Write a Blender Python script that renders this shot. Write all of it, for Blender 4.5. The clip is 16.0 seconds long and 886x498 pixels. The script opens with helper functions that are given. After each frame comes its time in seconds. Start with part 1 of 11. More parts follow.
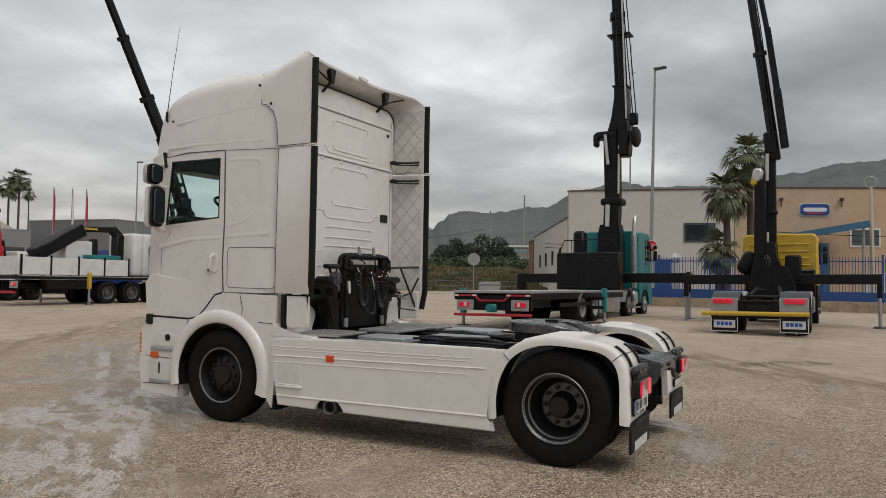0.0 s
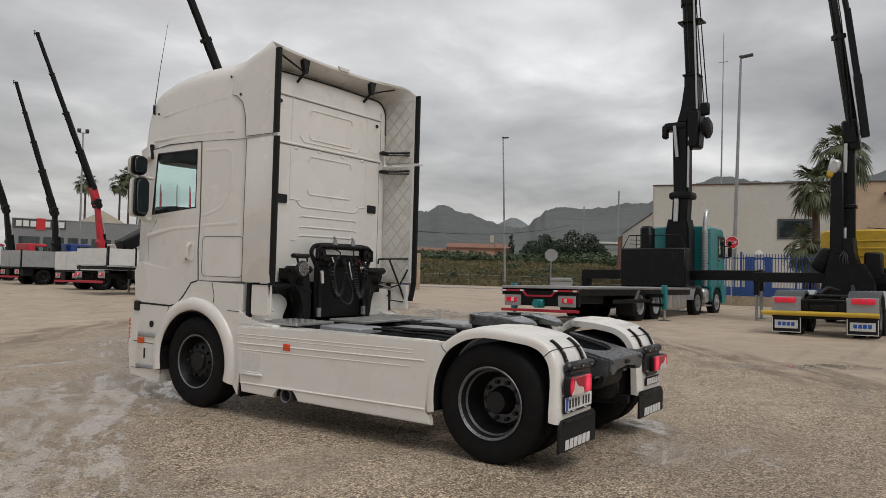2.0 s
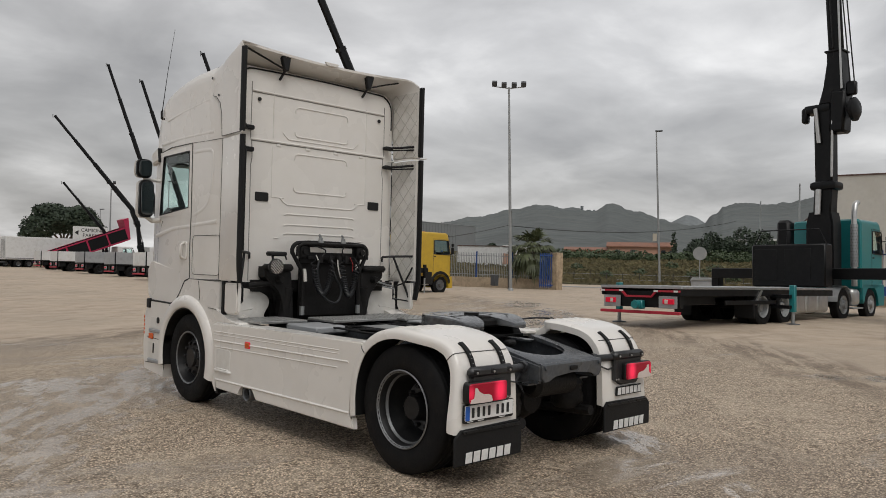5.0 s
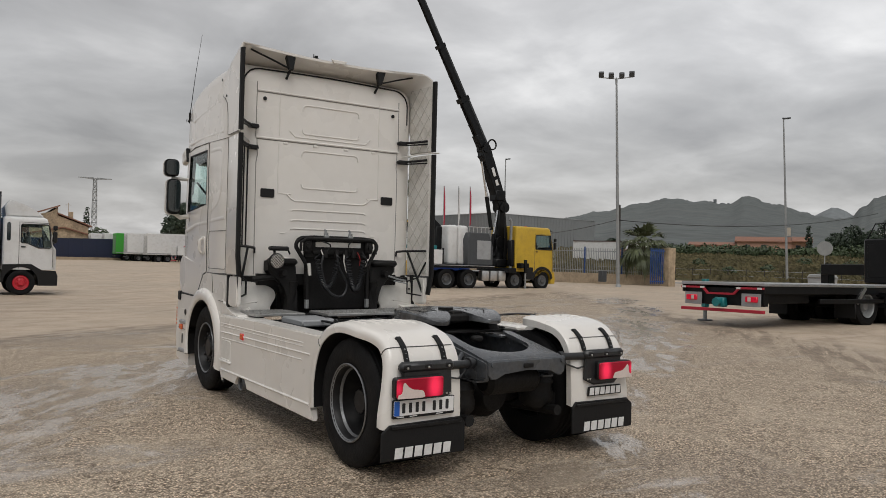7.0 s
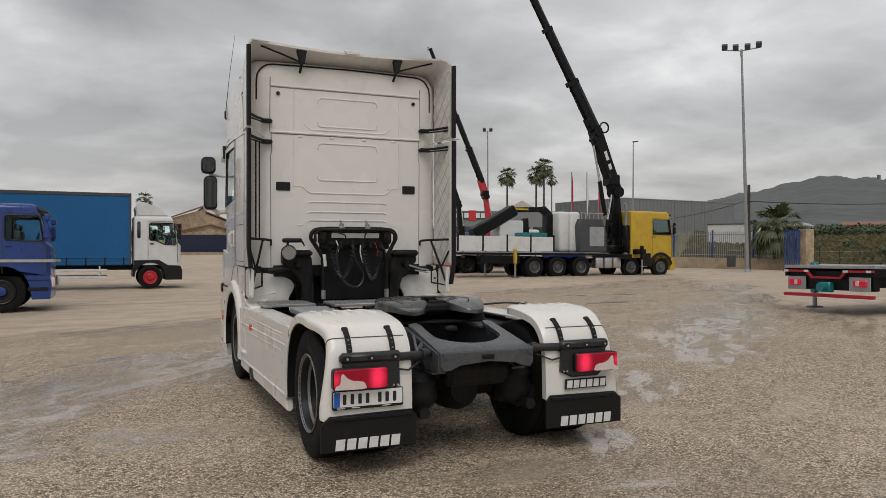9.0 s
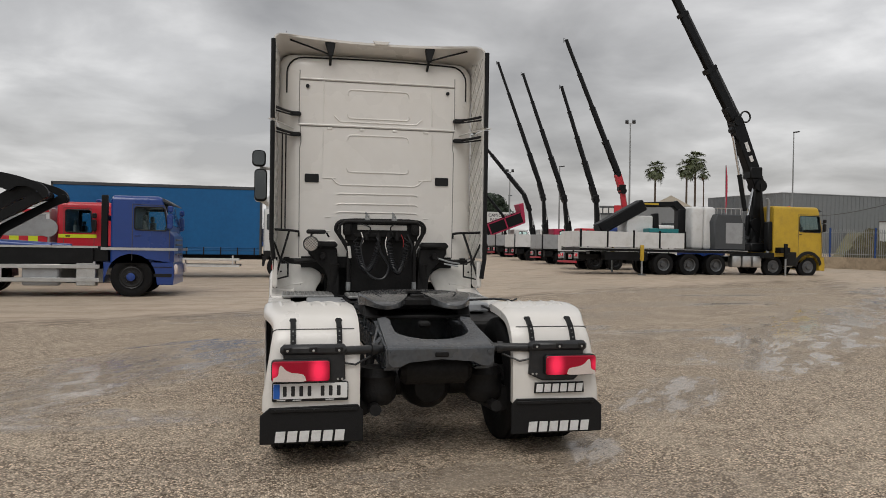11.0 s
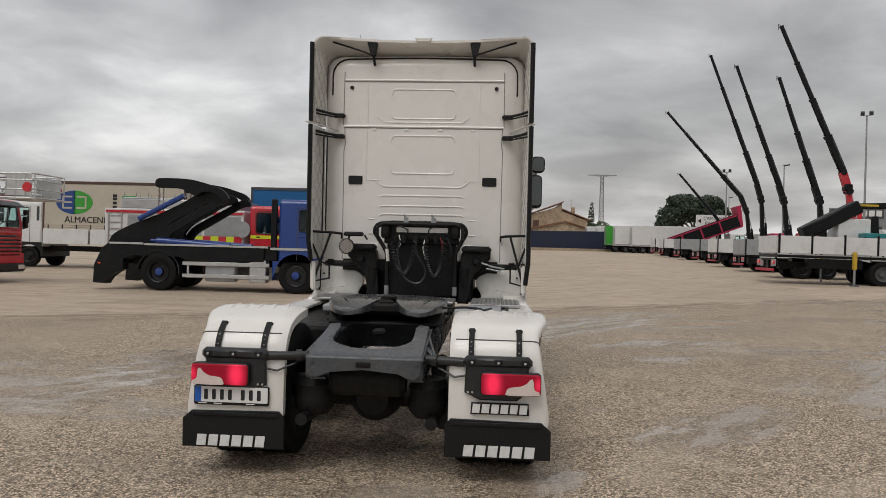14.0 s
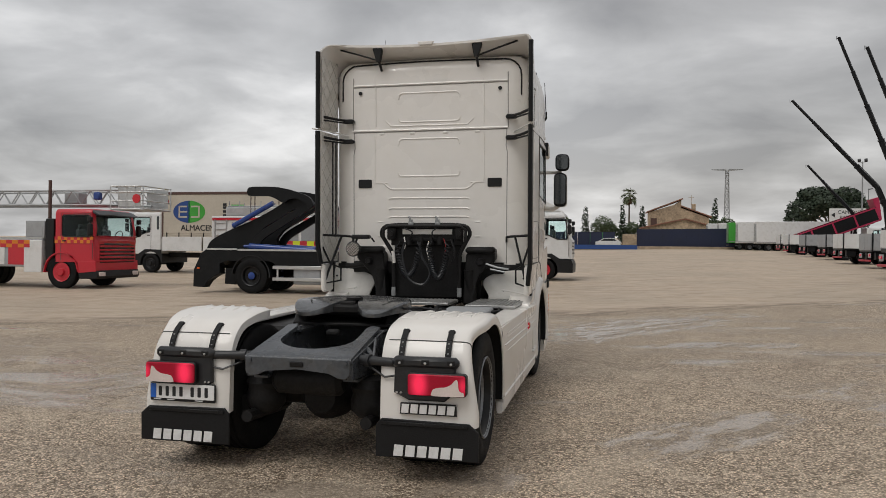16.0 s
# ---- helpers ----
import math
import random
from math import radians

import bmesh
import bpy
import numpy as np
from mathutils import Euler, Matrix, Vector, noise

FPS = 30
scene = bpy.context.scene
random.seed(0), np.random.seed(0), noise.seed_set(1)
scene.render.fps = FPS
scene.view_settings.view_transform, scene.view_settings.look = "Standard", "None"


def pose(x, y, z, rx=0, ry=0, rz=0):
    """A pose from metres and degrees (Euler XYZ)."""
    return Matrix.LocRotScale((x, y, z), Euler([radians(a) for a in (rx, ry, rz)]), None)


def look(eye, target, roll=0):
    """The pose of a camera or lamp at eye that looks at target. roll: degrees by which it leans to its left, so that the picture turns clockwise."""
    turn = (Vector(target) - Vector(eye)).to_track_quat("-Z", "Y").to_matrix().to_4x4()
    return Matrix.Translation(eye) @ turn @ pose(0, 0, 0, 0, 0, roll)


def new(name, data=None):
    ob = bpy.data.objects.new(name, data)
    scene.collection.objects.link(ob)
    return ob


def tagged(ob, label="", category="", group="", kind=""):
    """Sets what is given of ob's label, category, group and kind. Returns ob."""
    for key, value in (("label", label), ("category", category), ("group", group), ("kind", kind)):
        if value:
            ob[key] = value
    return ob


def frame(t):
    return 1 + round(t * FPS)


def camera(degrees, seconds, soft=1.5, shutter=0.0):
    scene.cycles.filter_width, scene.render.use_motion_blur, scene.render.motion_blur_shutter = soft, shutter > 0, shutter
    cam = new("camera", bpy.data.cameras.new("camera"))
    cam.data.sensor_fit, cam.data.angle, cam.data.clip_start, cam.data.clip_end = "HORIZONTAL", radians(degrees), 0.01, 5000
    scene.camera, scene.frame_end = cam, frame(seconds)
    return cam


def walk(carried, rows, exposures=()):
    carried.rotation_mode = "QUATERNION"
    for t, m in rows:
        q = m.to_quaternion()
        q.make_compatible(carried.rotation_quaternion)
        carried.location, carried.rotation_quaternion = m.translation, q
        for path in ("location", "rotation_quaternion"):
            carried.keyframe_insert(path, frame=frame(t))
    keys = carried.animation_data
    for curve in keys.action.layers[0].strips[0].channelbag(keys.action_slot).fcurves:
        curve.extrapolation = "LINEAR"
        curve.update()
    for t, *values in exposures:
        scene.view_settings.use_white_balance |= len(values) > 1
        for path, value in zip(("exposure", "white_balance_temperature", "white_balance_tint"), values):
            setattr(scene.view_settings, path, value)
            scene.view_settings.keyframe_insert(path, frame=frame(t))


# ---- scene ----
cam = camera(60.7, 16.0, soft=0.4)
PATH = [
    (0, (-7.573, -2.065, 1.654), (-5.785, -1.171, 1.721), 1.0),
    (0.5, (-7.386, -2.345, 1.637), (-5.612, -1.424, 1.703), 1.7),
    (1, (-7.217, -2.663, 1.635), (-5.486, -1.664, 1.703), 0.9),
    (1.5, (-7.024, -2.973, 1.64), (-5.327, -1.916, 1.703), 1.3),
    (2, (-6.741, -3.197, 1.628), (-5.08, -2.083, 1.679), 1.6),
    (2.5, (-6.486, -3.458, 1.626), (-4.876, -2.273, 1.669), 1.5),
    (3, (-6.21, -3.696, 1.636), (-4.658, -2.435, 1.677), 1.6),
    (3.5, (-5.903, -3.87, 1.647), (-4.384, -2.569, 1.693), 1.4),
    (4, (-5.628, -4.092, 1.636), (-4.158, -2.737, 1.7), 1.1),
    (6.5, (-4.252, -5.139, 1.67), (-3.045, -3.544, 1.666), 1.7),
    (7, (-3.958, -5.351, 1.67), (-2.839, -3.694, 1.691), 1.4),
    (7.5, (-3.646, -5.523, 1.671), (-2.626, -3.803, 1.69), 1.3),
    (8, (-3.302, -5.602, 1.681), (-2.351, -3.843, 1.686), 1.0),
    (8.5, (-2.977, -5.736, 1.675), (-2.093, -3.942, 1.673), 0.3),
    (9, (-2.64, -5.878, 1.681), (-1.834, -4.048, 1.668), 0.1),
    (11.5, (-0.822, -6.106, 1.666), (-0.49, -4.134, 1.636), 1.3),
    (12, (-0.478, -6.069, 1.659), (-0.242, -4.083, 1.628), 1.5),
    (12.5, (-0.158, -5.981, 1.683), (-0.024, -3.986, 1.649), 0.7),
    (13, (0.21, -5.964, 1.689), (0.227, -3.965, 1.654), 0.9),
    (13.5, (0.562, -5.896, 1.685), (0.498, -3.898, 1.651), 0.9),
    (14, (0.887, -5.833, 1.709), (0.746, -3.838, 1.677), 1.3),
    (14.5, (1.28, -5.861, 1.709), (1.026, -3.878, 1.673), 1.0),
    (15, (1.592, -5.798, 1.704), (1.303, -3.82, 1.667), -0.4),
    (15.5, (1.886, -5.712, 1.723), (1.586, -3.735, 1.687), 0.2),
    (16, (2.208, -5.661, 1.722), (1.75, -3.714, 1.69), 0.2),
]
walk(cam, [(t, look(eye, target, roll)) for t, eye, target, roll in PATH])

# ---- world, sun ----
world = bpy.data.worlds.new("overcast")
scene.world = world
world.use_nodes = True
wn, wl = world.node_tree.nodes, world.node_tree.links
wn.clear()
w_out = wn.new("ShaderNodeOutputWorld")
w_bg = wn.new("ShaderNodeBackground")
w_sky = wn.new("ShaderNodeTexSky")
w_sky.sky_type = "NISHITA"
w_sky.sun_disc = False
w_sky.sun_elevation = radians(57)
w_sky.sun_rotation = radians(20)
w_sky.dust_density = 4.0
w_co = wn.new("ShaderNodeTexCoord")
w_sep = wn.new("ShaderNodeSeparateXYZ")
wl.new(w_co.outputs["Generated"], w_sep.inputs[0])


def w_math(op, a, b=None, clamp=False):
    n = wn.new("ShaderNodeMath")
    n.operation, n.use_clamp = op, clamp
    for i, v in enumerate((a, b)):
        if v is None:
            continue
        if isinstance(v, (int, float)):
            n.inputs[i].default_value = v
        else:
            wl.new(v, n.inputs[i])
    return n.outputs[0]


# the cloud deck: a flat layer seen in perspective
w_den = w_math("ADD", w_math("MAXIMUM", w_sep.outputs[2], 0.0), 0.22)
w_u = w_math("DIVIDE", w_sep.outputs[0], w_den)
w_v = w_math("DIVIDE", w_sep.outputs[1], w_den)
w_comb = wn.new("ShaderNodeCombineXYZ")
wl.new(w_u, w_comb.inputs[0])
wl.new(w_v, w_comb.inputs[1])


def w_noise(scale, detail, rough, distort, offset):
    m = wn.new("ShaderNodeMapping")
    m.inputs["Location"].default_value = offset
    wl.new(w_comb.outputs[0], m.inputs[0])
    n = wn.new("ShaderNodeTexNoise")
    n.inputs["Scale"].default_value = scale
    n.inputs["Detail"].default_value = detail
    n.inputs["Roughness"].default_value = rough
    n.inputs["Distortion"].default_value = distort
    wl.new(m.outputs[0], n.inputs["Vector"])
    return n.outputs["Fac"]


w_big = w_noise(0.75, 3.0, 0.5, 0.3, (3.1, 1.7, 0.0))
w_small = w_noise(2.1, 7.0, 0.52, 0.25, (0.4, 5.2, 1.0))
w_mix = w_math("ADD", w_math("MULTIPLY", w_big, 0.52), w_math("MULTIPLY", w_small, 0.48))
w_ramp = wn.new("ShaderNodeValToRGB")
wl.new(w_mix, w_ramp.inputs[0])
cr = w_ramp.color_ramp
cr.elements[0].position, cr.elements[0].color = 0.36, (0.285, 0.285, 0.290, 1)
cr.elements[1].position, cr.elements[1].color = 0.66, (0.80, 0.795, 0.79, 1)
for pos, v in ((0.46, 0.40), (0.54, 0.52)):
    el = cr.elements.new(pos)
    el.color = (v, v * 0.998, v * 1.0, 1)
w_scale = wn.new("ShaderNodeVectorMath")
w_scale.operation = "SCALE"
w_scale.inputs["Scale"].default_value = 0.012
wl.new(w_sky.outputs[0], w_scale.inputs[0])
w_add = wn.new("ShaderNodeVectorMath")
w_add.operation = "ADD"
wl.new(w_ramp.outputs[0], w_add.inputs[0])
wl.new(w_scale.outputs[0], w_add.inputs[1])
# broad unevenness of the cloud deck: thinner towards the hills, heavier over the far end of the yard
w_lift = None
for az, el, power, gain in ((52, 24, 14, 0.20), (24, 18, 26, -0.14), (-4, 3, 70, 0.42), (2, 27, 20, -0.24), (90, 9, 40, -0.22), (64, 34, 30, -0.14)):
    w_dot = wn.new("ShaderNodeVectorMath")
    w_dot.operation = "DOT_PRODUCT"
    wl.new(w_co.outputs["Generated"], w_dot.inputs[0])
    w_dot.inputs[1].default_value = (math.sin(radians(az)) * math.cos(radians(el)), math.cos(radians(az)) * math.cos(radians(el)), math.sin(radians(el)))
    w_term = w_math("MULTIPLY", w_math("POWER", w_math("MAXIMUM", w_dot.outputs["Value"], 0.0), power), gain)
    w_lift = w_term if w_lift is None else w_math("ADD", w_lift, w_term)
w_mod = wn.new("ShaderNodeVectorMath")
w_mod.operation = "SCALE"
wl.new(w_add.outputs[0], w_mod.inputs[0])
wl.new(w_math("ADD", w_lift, 1.0), w_mod.inputs["Scale"])
wl.new(w_mod.outputs[0], w_bg.inputs["Color"])
w_bg.inputs["Strength"].default_value = 1.0
wl.new(w_bg.outputs[0], w_out.inputs[0])

sun = new("sun", bpy.data.lights.new("sun", "SUN"))
sun.data.energy = 1.3
sun.data.angle = radians(35)
sun.data.color = (1.0, 0.97, 0.93)
sun.matrix_world = look((-14, -31, 52), (0, 0, 0))


# ---- materials ----
def mat(name, color, rough=0.6, metal=0.0, vary=0.12, scale=3.0, fine=40.0, bump=0.0, bump_scale=60.0, coat=0.0,
        spec=0.5, dirt=None, dirt_amount=0.0, alpha=1.0, trans=0.0, emit=None, emit_power=0.0, ior=1.45, rough_vary=0.15, per_object=0.0):
    m = bpy.data.materials.new(name)
    m.use_nodes = True
    nt = m.node_tree
    b = nt.nodes["Principled BSDF"]
    b.inputs["Roughness"].default_value = rough
    b.inputs["Metallic"].default_value = metal
    b.inputs["Specular IOR Level"].default_value = spec
    b.inputs["Coat Weight"].default_value = coat
    b.inputs["Coat Roughness"].default_value = 0.08
    b.inputs["IOR"].default_value = ior
    b.inputs["Transmission Weight"].default_value = trans
    b.inputs["Alpha"].default_value = alpha
    if emit:
        b.inputs["Emission Color"].default_value = (*emit, 1)
        b.inputs["Emission Strength"].default_value = emit_power
    if vary <= 0 and bump <= 0 and not dirt:
        b.inputs["Base Color"].default_value = (*color, 1)
        return m
    co = nt.nodes.new("ShaderNodeTexCoord")
    n1 = nt.nodes.new("ShaderNodeTexNoise")
    n1.inputs["Scale"].default_value = scale
    n1.inputs["Detail"].default_value = 5
    n2 = nt.nodes.new("ShaderNodeTexNoise")
    n2.inputs["Scale"].default_value = fine
    n2.inputs["Detail"].default_value = 4
    nt.links.new(co.outputs["Object"], n1.inputs["Vector"])
    nt.links.new(co.outputs["Object"], n2.inputs["Vector"])
    add = nt.nodes.new("ShaderNodeMath")
    add.operation = "ADD"
    nt.links.new(n1.outputs["Fac"], add.inputs[0])
    nt.links.new(n2.outputs["Fac"], add.inputs[1])
    rng = nt.nodes.new("ShaderNodeMapRange")
    rng.inputs["From Min"].default_value, rng.inputs["From Max"].default_value = 0.7, 1.3
    rng.inputs["To Min"].default_value, rng.inputs["To Max"].default_value = 1 - vary, 1 + vary
    nt.links.new(add.outputs[0], rng.inputs["Value"])
    val = rng.outputs["Result"]
    if per_object:
        oi = nt.nodes.new("ShaderNodeObjectInfo")
        r2 = nt.nodes.new("ShaderNodeMapRange")
        r2.inputs["To Min"].default_value, r2.inputs["To Max"].default_value = 1 - per_object, 1 + per_object
        nt.links.new(oi.outputs["Random"], r2.inputs["Value"])
        mu = nt.nodes.new("ShaderNodeMath")
        mu.operation = "MULTIPLY"
        nt.links.new(val, mu.inputs[0])
        nt.links.new(r2.outputs["Result"], mu.inputs[1])
        val = mu.outputs[0]
    sc = nt.nodes.new("ShaderNodeVectorMath")
    sc.operation = "SCALE"
    sc.inputs[0].default_value = color
    nt.links.new(val, sc.inputs["Scale"])
    out = sc.outputs[0]
    if dirt:
        n3 = nt.nodes.new("ShaderNodeTexNoise")
        n3.inputs["Scale"].default_value = scale * 1.7
        n3.inputs["Detail"].default_value = 8
        n3.inputs["Roughness"].default_value = 0.65
        nt.links.new(co.outputs["Object"], n3.inputs["Vector"])
        r3 = nt.nodes.new("ShaderNodeMapRange")
        r3.inputs["From Min"].default_value, r3.inputs["From Max"].default_value = 0.48, 0.72
        r3.inputs["To Max"].default_value = dirt_amount
        nt.links.new(n3.outputs["Fac"], r3.inputs["Value"])
        mx = nt.nodes.new("ShaderNodeMix")
        mx.data_type = "RGBA"
        nt.links.new(r3.outputs["Result"], mx.inputs["Factor"])
        nt.links.new(out, mx.inputs["A"])
        mx.inputs["B"].default_value = (*dirt, 1)
        out = mx.outputs["Result"]
    nt.links.new(out, b.inputs["Base Color"])
    rr = nt.nodes.new("ShaderNodeMapRange")
    rr.inputs["From Min"].default_value, rr.inputs["From Max"].default_value = 0.3, 0.7
    rr.inputs["To Min"].default_value = max(0.02, rough * (1 - rough_vary))
    rr.inputs["To Max"].default_value = min(1.0, rough * (1 + rough_vary))
    nt.links.new(n1.outputs["Fac"], rr.inputs["Value"])
    nt.links.new(rr.outputs["Result"], b.inputs["Roughness"])
    if bump > 0:
        n4 = nt.nodes.new("ShaderNodeTexNoise")
        n4.inputs["Scale"].default_value = bump_scale
        n4.inputs["Detail"].default_value = 6
        nt.links.new(co.outputs["Object"], n4.inputs["Vector"])
        bp = nt.nodes.new("ShaderNodeBump")
        bp.inputs["Strength"].default_value = bump
        bp.inputs["Distance"].default_value = 0.02
        nt.links.new(n4.outputs["Fac"], bp.inputs["Height"])
        nt.links.new(bp.outputs[0], b.inputs["Normal"])
    return m


M_WHITE = mat("white_paint", (0.77, 0.742, 0.70), 0.28, vary=0.02, scale=1.2, fine=9, coat=0.3, dirt=(0.66, 0.62, 0.55), dirt_amount=0.22)
M_WHITE2 = mat("white_plastic", (0.72, 0.70, 0.66), 0.45, vary=0.05, scale=2, fine=15, dirt=(0.50, 0.46, 0.40), dirt_amount=0.5)
M_QUILT = mat("quilted_inner_skin", (0.70, 0.68, 0.64), 0.55, vary=0.06, scale=2, fine=20, dirt=(0.42, 0.39, 0.34), dirt_amount=0.6)
M_QUILTLINE = mat("quilt_seam_grey", (0.50, 0.48, 0.44), 0.6, vary=0.08)
M_RUBBER = mat("black_rubber", (0.0095, 0.0095, 0.010), 0.6, spec=0.3, vary=0.2, scale=4, fine=60, bump=0.15, bump_scale=90)
M_TYRE = mat("tyre_rubber", (0.0085, 0.0085, 0.009), 0.7, spec=0.18, vary=0.2, scale=5, fine=50, bump=0.25, bump_scale=70, dirt=(0.02, 0.018, 0.016), dirt_amount=0.45)
M_BLACK = mat("black_plastic", (0.0105, 0.0105, 0.011), 0.45, spec=0.35, vary=0.2, scale=5, fine=50, bump=0.08)
M_CHASSIS = mat("chassis_grey", (0.070, 0.076, 0.084), 0.26, vary=0.25, scale=4, fine=30, bump=0.1, dirt=(0.10, 0.09, 0.075), dirt_amount=0.35)
M_DARK = mat("greasy_black", (0.013, 0.0125, 0.0125), 0.5, spec=0.2, vary=0.35, scale=6, fine=40, bump=0.2, dirt=(0.02, 0.018, 0.016), dirt_amount=0.3)
M_RIM = mat("rim_grey", (0.14, 0.145, 0.15), 0.45, metal=0.6, vary=0.25, scale=8, fine=50, dirt=(0.06, 0.055, 0.05), dirt_amount=0.6)
M_RIMDARK = mat("rim_dark", (0.014, 0.014, 0.015), 0.45, metal=0.3, vary=0.25, scale=8, fine=50, dirt=(0.045, 0.042, 0.038), dirt_amount=0.3)
M_ALU = mat("aluminium", (0.55, 0.55, 0.54), 0.38, metal=0.9, vary=0.15, scale=5, fine=60, bump=0.08)
M_TREADPLATE = mat("tread_plate", (0.42, 0.42, 0.41), 0.42, metal=0.75, vary=0.2, scale=7, fine=60, dirt=(0.2, 0.18, 0.15), dirt_amount=0.5)
M_CHROME = mat("chrome", (0.7, 0.7, 0.7), 0.12, metal=1.0, vary=0.05)
M_SEAM = mat("seam_shadow", (0.09, 0.087, 0.082), 0.8, vary=0.1)
M_RED = mat("red_lens", (0.60, 0.012, 0.035), 0.12, vary=0.12, scale=9, fine=120, coat=0.6, emit=(1.0, 0.02, 0.07), emit_power=0.16)
M_LIPRING = mat("rim_lip_grey", (0.20, 0.205, 0.21), 0.4, metal=0.5, vary=0.25, scale=8, fine=50)
M_CARRIER = mat("carrier_black", (0.020, 0.021, 0.023), 0.38, vary=0.25, scale=4, fine=30, bump=0.1, dirt=(0.06, 0.055, 0.05), dirt_amount=0.3)
M_FIFTH = mat("greased_steel", (0.13, 0.135, 0.14), 0.20, metal=0.6, vary=0.35, scale=5, fine=30, bump=0.08, dirt=(0.02, 0.02, 0.02), dirt_amount=0.6)
M_JOINT = mat("panel_joint", (0.26, 0.25, 0.235), 0.8, vary=0.1)


def lit_lens(name, bulb, reach):
    """red lens that glows round the bulb behind it, the same on both sides of the lorry"""
    m = mat(name, (0.33, 0.004, 0.022), 0.16, vary=0.12, scale=9, fine=120, coat=0.15, spec=0.3)
    nt = m.node_tree
    b = nt.nodes["Principled BSDF"]
    co = nt.nodes.new("ShaderNodeTexCoord")
    ab = nt.nodes.new("ShaderNodeVectorMath")
    ab.operation = "ABSOLUTE"
    nt.links.new(co.outputs["Object"], ab.inputs[0])
    ds = nt.nodes.new("ShaderNodeVectorMath")
    ds.operation = "DISTANCE"
    # the glow stands taller than it is wide
    sq = nt.nodes.new("ShaderNodeVectorMath")
    sq.operation = "MULTIPLY"
    sq.inputs[1].default_value = (1.0, 1.0, 0.55)
    nt.links.new(ab.outputs[0], sq.inputs[0])
    nt.links.new(sq.outputs[0], ds.inputs[0])
    ds.inputs[1].default_value = (bulb[0], bulb[1], bulb[2] * 0.55)
    rg = nt.nodes.new("ShaderNodeMapRange")
    rg.interpolation_type = "SMOOTHERSTEP"
    for k, val in (("From Min", reach), ("From Max", 0.0), ("To Min", 0.03), ("To Max", 0.80)):
        rg.inputs[k].default_value = val
    nt.links.new(ds.outputs["Value"], rg.inputs["Value"])
    # the outer bulb, smaller
    ds2 = nt.nodes.new("ShaderNodeVectorMath")
    ds2.operation = "DISTANCE"
    nt.links.new(sq.outputs[0], ds2.inputs[0])
    ds2.inputs[1].default_value = (bulb[0] + 0.305, bulb[1], bulb[2] * 0.55)
    rg2 = nt.nodes.new("ShaderNodeMapRange")
    rg2.interpolation_type = "SMOOTHERSTEP"
    for k, val in (("From Min", reach * 0.5), ("From Max", 0.0), ("To Min", 0.0), ("To Max", 0.5)):
        rg2.inputs[k].default_value = val
    nt.links.new(ds2.outputs["Value"], rg2.inputs["Value"])
    sm = nt.nodes.new("ShaderNodeMath")
    nt.links.new(rg.outputs["Result"], sm.inputs[0])
    nt.links.new(rg2.outputs["Result"], sm.inputs[1])
    nt.links.new(sm.outputs[0], b.inputs["Emission Strength"])
    b.inputs["Emission Color"].default_value = (1.0, 0.035, 0.10, 1)
    return m


M_REDLIT = lit_lens("red_lens_lit", (0.885, 0.735, 0.725), 0.095)
M_CLEAR = mat("clear_lens", (0.70, 0.60, 0.56), 0.15, vary=0.08, scale=9, fine=120, coat=0.6)
M_ORANGE = mat("orange_lens", (0.62, 0.10, 0.015), 0.2, vary=0.1, scale=20)
M_PLATE = mat("plate_white", (0.78, 0.78, 0.77), 0.4, vary=0.04)
M_PLATEBLUE = mat("plate_blue", (0.02, 0.12, 0.5), 0.4, vary=0.05)
M_MARK = mat("mark_white", (0.72, 0.72, 0.71), 0.5, vary=0.06, scale=12, dirt=(0.4, 0.38, 0.35), dirt_amount=0.4)
M_MARKDARK = mat("mark_dark", (0.02, 0.02, 0.022), 0.5, vary=0.1)
M_GLASS = mat("window_glass", (0.83, 0.955, 0.93), 0.0, vary=0, trans=1.0, ior=1.2, spec=0.6)
M_DARKGLASS = mat("dark_glass", (0.02, 0.028, 0.03), 0.06, vary=0.1, spec=0.8, coat=0.6)
M_INTERIOR = mat("cab_interior", (0.30, 0.31, 0.30), 0.8, vary=0.2)
M_COIL = mat("coil_hose", (0.015, 0.016, 0.018), 0.4, vary=0.2)
M_CABLE_RED = mat("red_cable", (0.4, 0.03, 0.03), 0.5, vary=0.1)
M_YELLOW = mat("yellow_paint", (0.55, 0.36, 0.035), 0.4, vary=0.08, scale=2, dirt=(0.3, 0.2, 0.05), dirt_amount=0.4)
M_TEAL = mat("teal_paint", (0.015, 0.20, 0.21), 0.35, vary=0.1, scale=2, coat=0.3)
M_BLUE = mat("blue_paint", (0.010, 0.042, 0.21), 0.3, vary=0.08, scale=2, coat=0.4)
M_CURTAIN = mat("blue_curtain", (0.004, 0.105, 0.285), 0.5, vary=0.1, scale=0.8, fine=7, bump=0.35, bump_scale=1.6)
M_BLACKPAINT = mat("black_paint", (0.0045, 0.005, 0.0058), 0.42, spec=0.28, vary=0.2, scale=3, dirt=(0.025, 0.025, 0.025), dirt_amount=0.25)
M_GREYPAINT = mat("grey_paint", (0.33, 0.34, 0.35), 0.5, vary=0.08, scale=2, dirt=(0.2, 0.19, 0.17), dirt_amount=0.4)
M_DARKGREY = mat("dark_grey_paint", (0.06, 0.065, 0.07), 0.45, vary=0.15, scale=3)
M_REDPAINT = mat("red_paint", (0.50, 0.018, 0.032), 0.35, vary=0.08, scale=2, coat=0.3)
M_REDBAR = mat("red_bumper_bar", (0.42, 0.02, 0.04), 0.5, vary=0.1, scale=3)
